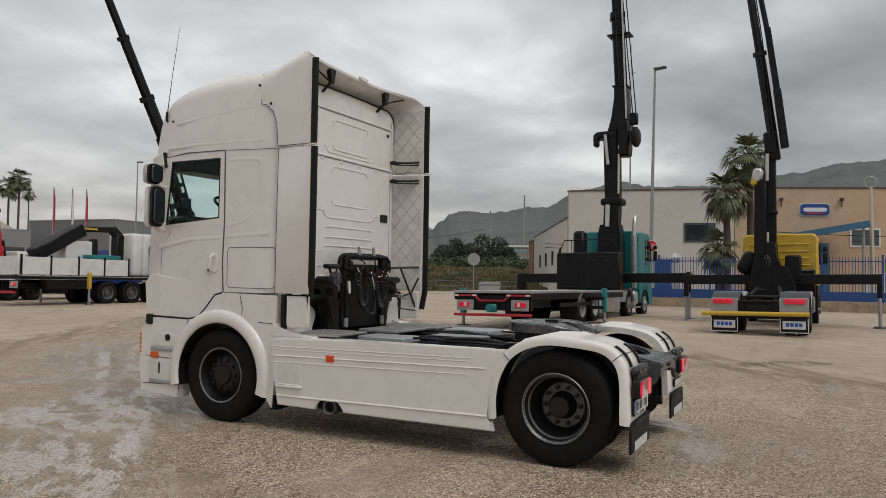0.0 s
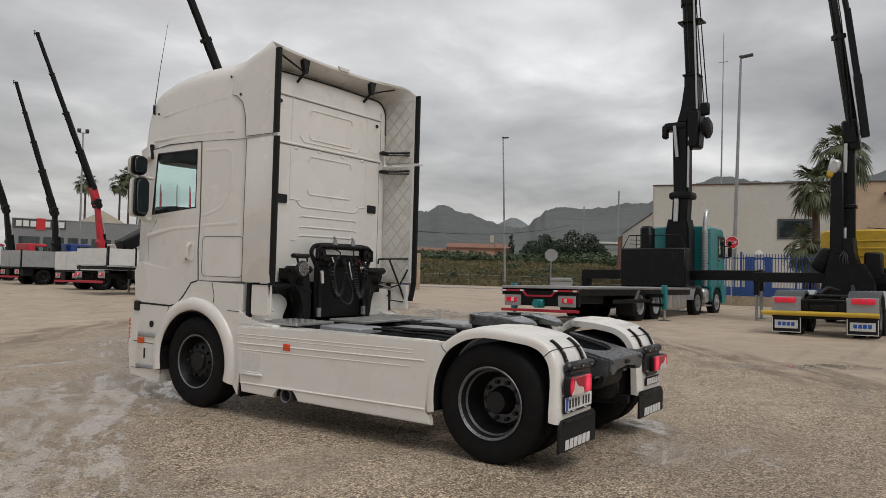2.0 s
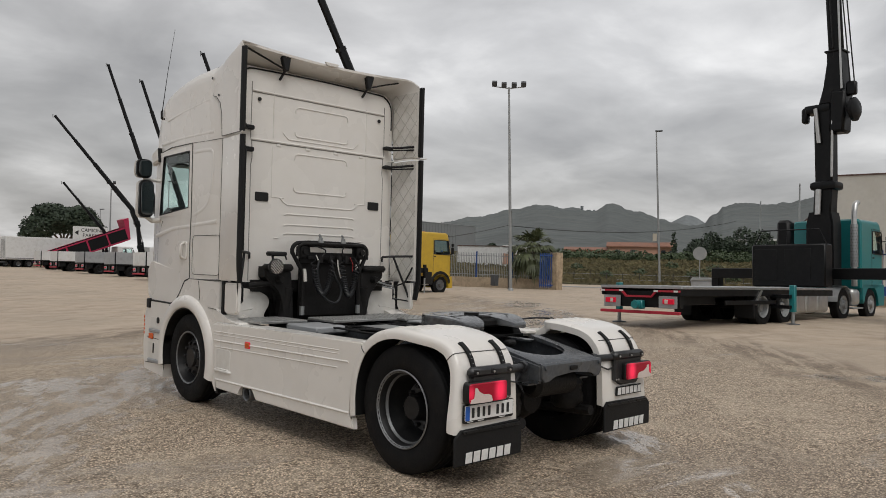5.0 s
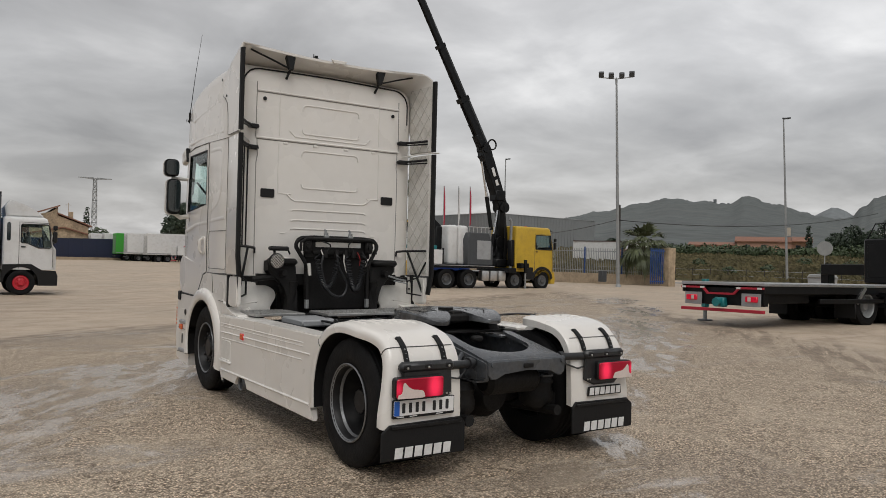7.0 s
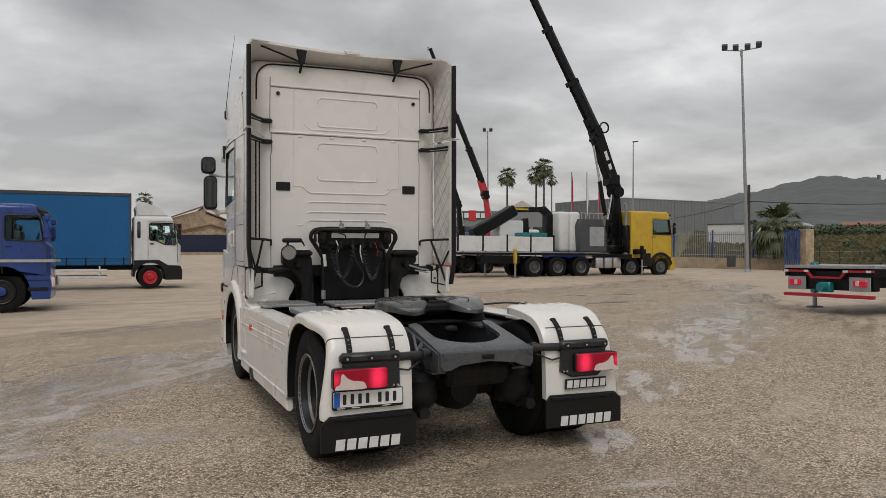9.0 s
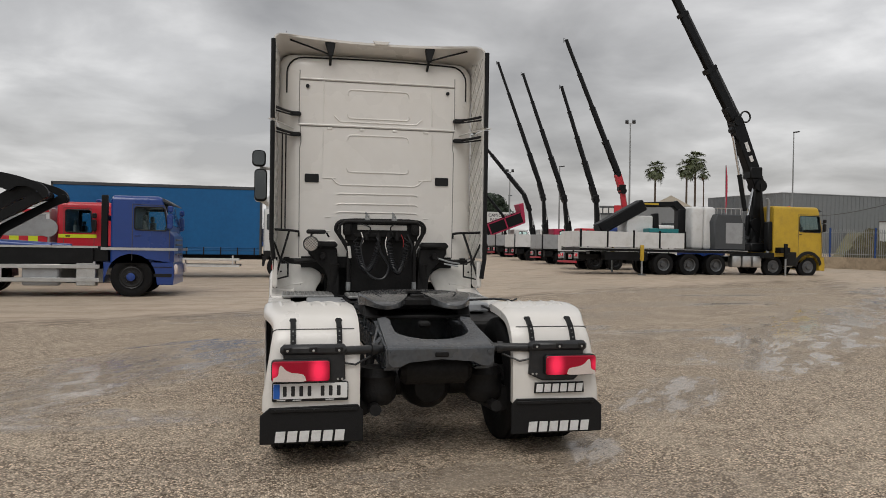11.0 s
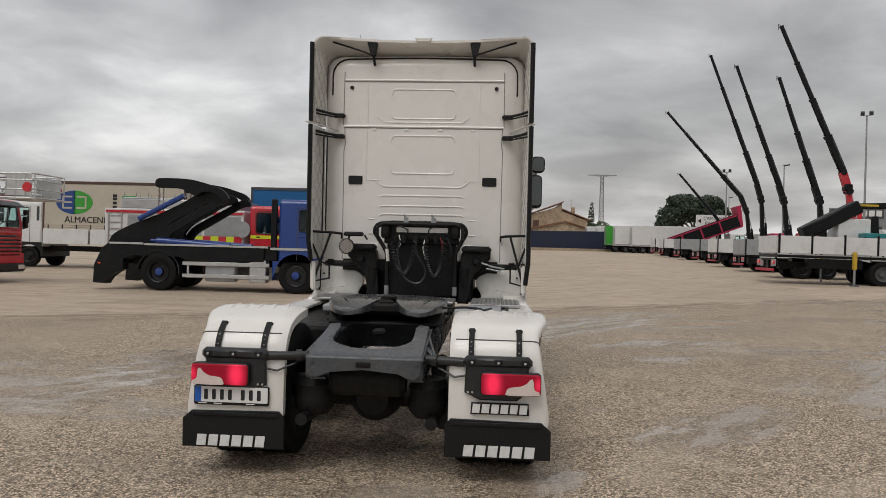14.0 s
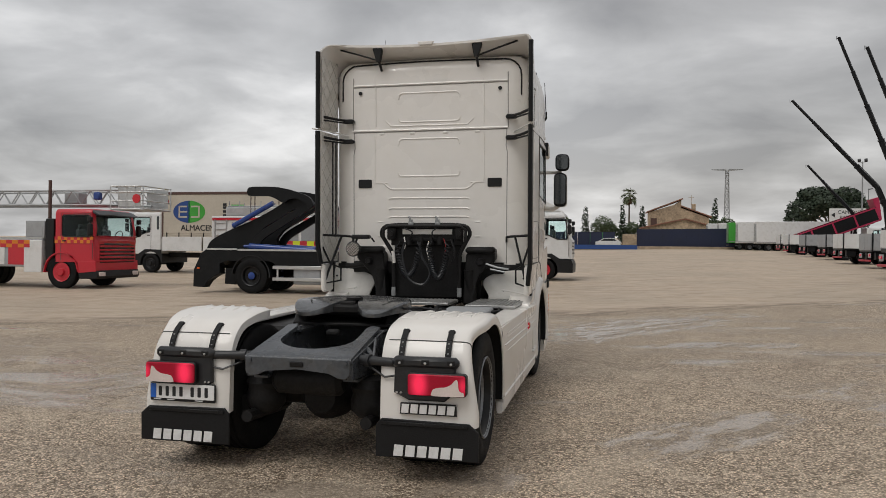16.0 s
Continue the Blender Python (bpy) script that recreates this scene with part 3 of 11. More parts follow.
    rough = mth("SUBTRACT", rough, mth("MULTIPLY", wet, 0.2))
    rough = mth("SUBTRACT", rough, mth("MULTIPLY", pool, 0.55), True)
    L.new(mth("MAXIMUM", rough, 0.08), b.inputs["Roughness"])
    L.new(mth("ADD", mth("MULTIPLY", pool, 0.68), 0.3), b.inputs["Specular IOR Level"])
    hgt = mth("ADD", mth("MULTIPLY", vor.outputs["Distance"], -1.0), mth("MULTIPLY", fine, 0.35))
    bp = nt.nodes.new("ShaderNodeBump")
    bp.inputs["Distance"].default_value = 0.012
    L.new(mth("MULTIPLY", mth("SUBTRACT", 1.0, pool), 0.75), bp.inputs["Strength"])
    L.new(hgt, bp.inputs["Height"])
    bp2 = nt.nodes.new("ShaderNodeBump")
    bp2.inputs["Distance"].default_value = 0.10
    L.new(mth("MULTIPLY", mth("SUBTRACT", 1.0, pool), 0.25), bp2.inputs["Strength"])
    L.new(mid, bp2.inputs["Height"])
    L.new(bp.outputs[0], bp2.inputs["Normal"])
    L.new(bp2.outputs[0], b.inputs["Normal"])
    ob = part("ground", bm, m)
    return tagged(ob, "damp gravel yard fading into pale beige sand", "ground", kind="structure")


make_ground()

# ---- the white tractor unit: x across, y ahead, rear axle at y = 0 ----
AXLE_F, WHEEL_R = 3.84, 0.505
truck = thing("tractor_truck", "white sleeper-cab tractor unit with roof spoiler standing on wet gravel", "truck")


def side_pair(fn):
    for s in (-1, 1):
        fn(s)


def cab_ring(y, hw, zt, zb, rt, inset=0.0):
    """half outlines joined: bottom, side with the window's levels, rounded shoulder, slightly domed roof"""
    hw -= inset
    zt -= inset
    half = [(0.0, zb), (hw, zb), (hw, min(2.17, zt - rt - 0.02)), (hw, min(2.93, zt - rt - 0.01))]
    half += [(hw - rt + rt * math.cos(a), zt - rt + rt * math.sin(a)) for a in [radians(18 * i) for i in range(0, 6)]]
    half += [(hw * 0.35, zt + 0.012), (0.0, zt + 0.016)]
    left = [(-x, z) for x, z in half[-2:0:-1]]
    return [(x, y, z) for x, z in half + left]


CAB = [(2.98, 0.955, 3.62, 0.22), (2.985, 0.975, 3.665, 0.22), (3.0, 1.03, 3.735, 0.21), (3.04, 1.11, 3.785, 0.20), (3.10, 1.17, 3.82, 0.20),
       (3.20, 1.20, 3.845, 0.20), (3.45, 1.205, 3.855, 0.21), (3.88, 1.205, 3.845, 0.21), (4.2, 1.205, 3.81, 0.21), (4.45, 1.20, 3.755, 0.19),
       (4.62, 1.195, 3.69, 0.17), (4.70, 1.19, 3.645, 0.16), (4.80, 1.175, 3.545, 0.14), (4.86, 1.165, 3.40, 0.12), (4.90, 1.16, 3.20, 0.1), (4.93, 1.155, 3.0, 0.08), (4.98, 1.15, 2.45, 0.06), (5.03, 1.13, 1.95, 0.06)]


def cab_shell(inset, name, material, label):
    bm = B()
    rings = [cab_ring(y + (inset if y < 3 else -inset if y > 4.9 else 0), hw, zt, 1.405 + inset, rt, inset) for y, hw, zt, rt in CAB]
    loft(bm, rings)
    # the door windows are open through the shell: from section 7 to 11, between the two levels
    kill = []
    for f in bm.faces:
        ys = sorted(v.co.y for v in f.verts)
        zs = sorted(v.co.z for v in f.verts)
        if len(f.verts) == 4 and ys[0] > 3.87 and ys[-1] < 4.71 and abs(zs[0] - 2.17) < 0.06 and abs(zs[-1] - 2.93) < 0.06 and abs(f.calc_center_median().x) > 1.0:
            kill.append(f)
        c = f.calc_center_median()
        if c.y > 4.87 and abs(c.x) < 1.06 and c.z > 2.0:
            kill.append(f)
    bmesh.ops.delete(bm, geom=list(set(kill)), context="FACES")
    return part(name, bm, material, truck, label, angle=32)


cab = cab_shell(0.0, "cab", M_WHITE, "white painted sleeper cab")
cab_shell(0.03, "cab_lining", M_INTERIOR, "dark grey cab lining")


def window(s):
    bm = B()
    prism(bm, [(3.87, 2.16), (4.71, 2.16), (4.71, 2.94), (3.87, 2.94)], s * 1.188, s * 1.193, "X")
    g = part("door_window", bm, M_GLASS, truck, "green-tinted side window glass")
    g.visible_shadow = False
    out = [(3.865, 2.155), (4.715, 2.155), (4.715, 2.945), (3.865, 2.945)]
    inn = [(3.895, 2.235), (4.700, 2.165), (4.625, 2.895), (3.895, 2.905)]
    seal = [(3.908, 2.248), (4.684, 2.180), (4.615, 2.882), (3.908, 2.892)]
    for name, ring_a, ring_b, x0, x1, material in (("door_frame", out, inn, 1.196, 1.2062, M_WHITE), ("window_seal", inn, seal, 1.196, 1.2085, M_BLACK)):
        bm = B()
        for i in range(4):
            j = (i + 1) % 4
            prism(bm, [ring_a[i], ring_a[j], ring_b[j], ring_b[i]], s * x0, s * x1, "X")
        bmesh.ops.remove_doubles(bm, verts=bm.verts[:], dist=0.0004)
        part(name, bm, material, truck)


side_pair(window)


bm = B()
vs = [bm.verts.new(p) for p in ((-1.06, 4.87, 3.39), (1.06, 4.87, 3.39), (1.08, 5.035, 1.96), (-1.08, 5.035, 1.96))]
vs2 = [bm.verts.new((v.co.x, v.co.y + 0.006, v.co.z)) for v in vs]
bm.faces.new(vs)
bm.faces.new(vs2[::-1])
for i in range(4):
    bm.faces.new((vs[i], vs2[i], vs2[(i + 1) % 4], vs[(i + 1) % 4]))
wscr = part("windscreen", bm, M_GLASS, truck, "green-tinted windscreen", smooth=False)
wscr.visible_shadow = False


def seam_line(pts, r=0.0045, name="seam", material=None):
    if name == "crease":
        # a soft pressing, hardly proud of the panel
        bm = tube(B(), pts, r * 2.4, 10)
        for v in bm.verts:
            flat = math.copysign(1.2035, v.co.x)
            v.co.x = flat + (v.co.x - flat) * 0.16
        part(name, bm, material, truck)
        return
    part(name, tube(B(), pts, r, 5), material or M_SEAM, truck)


def side_details(s):
    X = s * 1.2055
    # door outline, rear shut line, sleeper locker hatch, roof joint
    seam_line([(X, 3.83, 2.98), (X, 3.815, 2.2), (X, 3.83, 1.75), (X, 3.81, 1.42)], 0.008)
    seam_line([(X, 3.83, 2.985), (X, 4.4, 2.985), (X - s * 0.02, 4.73, 2.95)], 0.007)
    seam_line([(X, 3.81, 1.410), (X, 3.30, 1.413), (X, 3.06, 1.420)], 0.009)
    seam_line([(X, y, z) for y, z in rrect(3.43, 1.69, 0.66, 0.44, 0.05)] + [(X, 3.76, 1.86)], 0.0035)
    seam_line([(X, 3.10, 2.965), (X, 3.5, 2.975), (X, 3.83, 2.985)], 0.003)
    seam_line([(X - s * 0.003, 4.70, 3.05), (X - s * 0.003, 4.2, 3.07), (X - s * 0.003, 3.3, 3.065)], 0.008, "crease", M_WHITE)
    seam_line([(X - s * 0.007, 4.55, 3.33), (X - s * 0.004, 4.2, 3.37), (X - s * 0.004, 3.8, 3.41), (X - s * 0.004, 3.42, 3.44)], 0.007, "crease", M_WHITE)
    # pressed panel behind the door
    seam_line(smooth_path([(X, y, z) for y, z in [(3.76, 2.875), (3.60, 2.875), (3.42, 2.870), (3.35, 2.845), (3.325, 2.78), (3.325, 2.60), (3.345, 2.42), (3.42, 2.28), (3.55, 2.20), (3.78, 2.14)]], 3), 0.010, "crease", M_WHITE)
    seam_line([(X, 3.78, 2.03), (X, 3.2, 2.06)], 0.010, "crease", M_WHITE)
    seam_line([(X, 3.84, 2.02), (X, 4.3, 2.0), (X - s * 0.03, 4.8, 1.92)], 0.010, "crease", M_WHITE)
    seam_line([(X - s * 0.01, 4.62, 2.1), (X - s * 0.03, 4.78, 1.9), (X - s * 0.035, 4.79, 1.2)], 0.005)
    # door handle in its scoop
    bm = B()
    prism(bm, rrect(3.99, 1.74, 0.20, 0.22, 0.04), X, X + s * 0.012, "X", 0.005)
    scoop = part("door_handle", bm, M_WHITE, truck, "white door handle")
    bm = B()
    tube(bm, [(X + s * 0.015, 3.95, 1.83), (X + s * 0.05, 3.96, 1.80), (X + s * 0.05, 3.97, 1.68), (X + s * 0.015, 3.98, 1.65)], 0.018, 8)
    part("grip", bm, M_WHITE, scoop)
    bm = B()
    tube(bm, [(X + s * 0.012, 4.02, 1.655), (X + s * 0.02, 4.02, 1.655)], 0.012, 10)
    part("lock", bm, M_BLACK, scoop)


side_pair(side_details)


def lower_door(s):
    # the door's foot ahead of the wheel arch, stepping up over it
    bm = B()
    prism(bm, [(3.80, 1.46), (3.83, 1.415), (3.925, 1.39), (4.055, 1.245), (4.165, 1.145), (4.30, 1.115), (4.88, 1.115), (4.97, 1.2), (5.0, 1.5), (4.9, 1.6)], s * 0.95, s * 1.2035, "X")
    part("door_foot", bm, M_WHITE, truck)
    seam_line([(s * 1.207, 3.82, 1.41), (s * 1.207, 3.92, 1.385), (s * 1.207, 4.05, 1.235), (s * 1.207, 4.16, 1.135), (s * 1.207, 4.3, 1.105), (s * 1.207, 4.86, 1.115)], 0.013, "door_gap", M_BLACK)
    bm = B()
    prism(bm, rrect(4.90, 1.08, 0.10, 0.12, 0.02), s * 1.14, s * 1.235, "X", 0.01)
    part("door_step_light", bm, M_BLACK, truck)


side_pair(lower_door)


def front_arch(s):
    """white mudguard and bumper flank in one profile with the wheel opening cut out"""
    r = 0.575
    opening = arc(AXLE_F, 0.515, r, -8, 188, 22)
    outer = [(3.10, 0.22), (3.06, 0.60), (3.08, 0.95), (3.06, 1.20), (3.06, 1.40), (3.84, 1.412), (3.92, 1.385), (4.05, 1.24), (4.16, 1.14), (4.30, 1.11), (4.92, 1.10),
             (5.02, 0.95), (5.05, 0.55), (5.0, 0.26), (4.45, 0.21)]
    pts = outer + opening
    bm = B()
    prism(bm, pts, s * 1.02, s * 1.215, "X")
    body = part("front_mudguard", bm, M_WHITE, truck, "white front wheel arch and bumper flank")
    bm = B()
    sweep = [radians(-14 + 210 * i / 30) for i in range(31)]
    prof = ((r - 0.012, 1.17), (r - 0.012, 1.236), (r - 0.004, 1.252), (r + 0.015, 1.262), (r + 0.06, 1.264), (r + 0.10, 1.256), (r + 0.128, 1.238), (r + 0.138, 1.205))
    vv = [[bm.verts.new((s * x, AXLE_F + rr * math.cos(a), 0.515 + rr * math.sin(a))) for a in sweep] for rr, x in prof]
    for a, b in zip(vv, vv[1:] + vv[:1]):
        for k in range(30):
            bm.faces.new((a[k], a[k + 1], b[k + 1], b[k]))
    bm.faces.new([q[0] for q in vv])
    bm.faces.new([q[-1] for q in vv][::-1])
    part("arch_lip", bm, M_WHITE, body, angle=50)
    # dark housing behind
    bm = B()
    ro = arc(AXLE_F, 0.515, r - 0.012, -14, 196, 26)
    for i in range(26):
        prism(bm, [ro[i], ro[i + 1], (ro[i + 1][0] * 0.985 + AXLE_F * 0.015, ro[i + 1][1] - 0.012), (ro[i][0] * 0.985 + AXLE_F * 0.015, ro[i][1] - 0.012)], s * 0.62, s * 1.242, "X")
    bmesh.ops.remove_doubles(bm, verts=bm.verts[:], dist=0.0005)
    part("arch_liner", bm, M_DARK, body)
    bm = B()
    prism(bm, [(3.06, 0.20), (3.12, 0.20), (3.17, 0.5), (3.12, 0.55)], s * 0.98, s * 1.2, "X")
    part("splash_flap", bm, M_RUBBER, body)
    X = s * 1.216
    # the step recesses, lamps and joints on the bumper flank
    bm = B()
    prism(bm, [(4.42, 0.92), (4.80, 0.91), (4.86, 0.78), (4.47, 0.78)], X, X + s * 0.006, "X")
    part("upper_step", bm, M_WHITE2, body)
    bm = B()
    box(bm, (s * 1.20, 4.66, 0.745), (0.07, 0.40, 0.045), 0.01)
    part("step_tread", bm, M_GREYPAINT, body, "grey step tread")
    bm = B()
    box(bm, (s * 1.20, 4.68, 0.375), (0.07, 0.40, 0.05), 0.012)
    part("step_tread", bm, M_GREYPAINT, body, "grey step tread")
    bm = B()
    prism(bm, [(4.46, 0.60), (4.90, 0.60), (4.90, 0.40), (4.50, 0.40)], X, X + s * 0.004, "X")
    part("lower_step", bm, M_WHITE2, body)
    bm = B()
    prism(bm, rrect(4.60, 0.88, 0.07, 0.075, 0.03), X + s * 0.006, X + s * 0.014, "X")
    part("socket", bm, M_BLACK, body)
    bm = B()
    box(bm, (X + s * 0.01, 4.72, 0.53), (0.012, 0.012, 0.12))
    part("latch", bm, M_BLACK, body)
    bm = B()
    box(bm, (X + s * 0.008, 4.80, 0.675), (0.02, 0.12, 0.07), 0.008)
    part("side_marker", bm, M_ORANGE, body, "orange side marker lamp")
    bm = B()
    for i in range(5):
        box(bm, (s * 1.19, 5.035, 0.70 + 0.05 * i), (0.06, 0.03, 0.035), 0.006)
    part("indicator", bm, M_ORANGE, body, "orange front indicator")
    for pts2 in ([(X, 4.40, 0.64), (X, 4.95, 0.66)], [(X, 4.42, 0.36), (X, 4.98, 0.34)], [(X, 4.30, 1.09), (X, 4.37, 0.95), (X, 4.42, 0.7), (X, 4.42, 0.3)],
                 [(X, 3.56, 1.40), (X, 3.52, 1.25), (X, 3.53, 1.18)], [(X, 3.08, 1.10), (X, 3.3, 1.11)]):
        seam_line(pts2, 0.0045)


side_pair(front_arch)


def rear_inner_arch(s):
    # moulded white shield under the cab's corner: bulged, with a hollow inner edge, and the sweep down to the skirt
    edge = [(1.19, 0.985), (1.19, 1.30), (1.10, 1.345), (0.92, 1.335), (0.78, 1.30), (0.69, 1.255), (0.655, 1.20), (0.665, 1.14), (0.70, 1.08), (0.72, 1.03), (0.70, 0.985)]
    edge = [(p.x, p.y) for p in smooth_path([(x, z, 0) for x, z in edge], 3)]
    cx, cz = 0.93, 1.14
    bm = B()
    rows = []
    for k, y in ((1.0, 2.985), (0.975, 2.962), (0.85, 2.952), (0.55, 2.946), (0.25, 2.944)):
        rows.append([(s * (cx + (x - cx) * k), y + 0.05 * (z - cz), cz + (z - cz) * k) for x, z in edge])
    loft(bm, rows)
    sh = part("arch_shield", bm, M_WHITE2, truck, "off-white moulded splash shield", angle=50)
    bm = B()
    tube(bm, [(s * 1.14, 2.952, 1.07), (s * 0.98, 2.944, 1.10), (s * 0.88, 2.942, 1.115)], 0.012, 6)
    part("shield_rib", bm, M_WHITE2, sh)
    for x, z in ((0.90, 1.11), (1.13, 1.25), (1.13, 1.03)):
        bm = B()
        lathe(bm, [(0.012, 0), (0.012, -0.01), (0, -0.012)], (s * x, 2.946, z), "Y", 8)
        part("clip", bm, M_BLACK, sh)
    bm = B()
    prism(bm, [(3.10, 0.97), (3.10, 1.12), (3.03, 1.085), (2.92, 1.035), (2.78, 1.005), (2.60, 0.99), (2.58, 0.965)], s * 0.98, s * 1.235, "X", 0.012, 2)
    part("fender_tail", bm, M_WHITE, truck, "white sweep from wheel arch to skirt")
    bm = B()
    outline = [(2.655, 1.40)] + arc(2.70, 1.115, 0.045, 180, 270, 4) + arc(2.885, 1.115, 0.045, 270, 360, 4) + [(2.93, 1.40)]
    prism(bm, outline, s * 1.17, s * 1.225, "X", 0.015, 2)
    part("lower_extender", bm, M_WHITE, truck)
    bm = B()
    box(bm, (s * 1.195, 2.975, 1.235), (0.05, 0.045, 0.36))
    part("gap_rubber", bm, M_RUBBER, truck)
    # black block added for the shadowed gap between cab corner and shield
    bm = B()
    span(bm, (s * 0.60, 2.975, 1.22), (s * 1.13, 3.055, 1.40), 0.01)
    part("floor_sill", bm, M_DARK, truck)


side_pair(rear_inner_arch)


# ---- roof spoiler and side extenders ----
# the spoiler: a thin shell rising backwards over the roof, its flanks running down beside the cab to the lower leaves
SPOILER = [(3.40, 3.335, 3.860, 1.2085, 3.46, 0.21, 0.016), (3.33, 3.26, 3.864, 1.211, 3.44, 0.20, 0.012), (3.22, 3.16, 3.872, 1.216, 3.36, 0.185, 0.0), (3.14, 3.11, 3.886, 1.220, 3.22, 0.17, -0.008),
           (3.06, 3.085, 3.905, 1.223, 2.985, 0.155, -0.02), (2.95, 2.90, 3.938, 1.233, 2.985, 0.14, -0.035), (2.825, 2.635, 4.0, 1.246, 2.985, 0.12, -0.05)]
bm = B()
rings = []
for yt, ys, zt, xs, zl, rc, dome in SPOILER:
    mid = [(x, yt, zt + dome * (1 - (x / (xs - rc)) ** 2)) for x in np.linspace(-(xs - rc), xs - rc, 15)]
    end = []
    for k in range(1, 6):
        a = radians(90 - 18 * k)
        w = k / 5
        end.append((xs - rc + rc * math.cos(a), yt + (ys - yt) * w, zt - rc * (1 - math.sin(a)) - (0.02 * w if ys < 2.7 else 0)))
    end += [(xs, ys, (zt - rc + zl) / 2), (xs, ys, zl)]
    line = [(-x, y, z) for x, y, z in end[::-1]] + mid + end
    inner = []
    for x, y, z in line:
        side = max(0.0, min(1.0, (abs(x) - (xs - rc)) / rc))
        inner.append((x - math.copysign(0.026 * side, x), y + 0.003, z - 0.026 * (1 - side)))
    rings.append(line + inner[::-1])
loft(bm, rings)
spoiler = part("roof_spoiler", bm, M_WHITE, truck, "white roof spoiler with a dusty underside")
for s in (-1, 1):
    seam_line([(s * (xs - rc * 0.3 + 0.002), yt + (ys - yt) * 0.5 + 0.004, zt - rc * 0.29) for yt, ys, zt, xs, zl, rc, dome in SPOILER[:1]] + [(s * (xs + 0.001), ys + 0.002, zl) for yt, ys, zt, xs, zl, rc, dome in SPOILER[:5]], 0.004)
    seam_line([(s * (xs + 0.001), ys, zl) for yt, ys, zt, xs, zl, rc, dome in SPOILER[4:]], 0.004)
bm = B()
seal = cab_ring(3.03, 1.085, 3.775, 1.4, 0.19)
n_half = (len(seal) + 2) // 2
right = [p for p in seal[3:n_half]]
pts = [(x, y - 0.004, max(z, 3.35) + 0.004) for x, y, z in right]
tube(bm, pts + [(-x, y, z) for x, y, z in pts[::-1][1:]], 0.010, 6)
part("roof_seal", bm, M_BLACK, spoiler)
for s in (-1, 1):
    bm = B()
    prism(bm, [(s * 0.53, 3.95), (s * 0.66, 3.95), (s * 0.61, 3.78), (s * 0.56, 3.78)], 2.84, 2.90, "Y", 0.008)
    tube(bm, [(s * 0.585, 2.87, 3.80), (s * 0.585, 2.99, 3.70)], 0.016, 6)
    tube(bm, [(s * 0.60, 2.88, 3.80), (s * 0.85, 2.88, 3.88), (s * 1.06, 2.87, 3.94)], 0.011, 6)
    part("spoiler_bracket", bm, M_BLACK, spoiler, "black spoiler bracket")
bm = B()
prism(bm, [(-0.10, 3.975), (0.10, 3.975), (0.07, 3.935), (-0.07, 3.935)], 2.805, 2.83, "Y", 0.004)
part("spoiler_tab", bm, M_WHITE, spoiler)

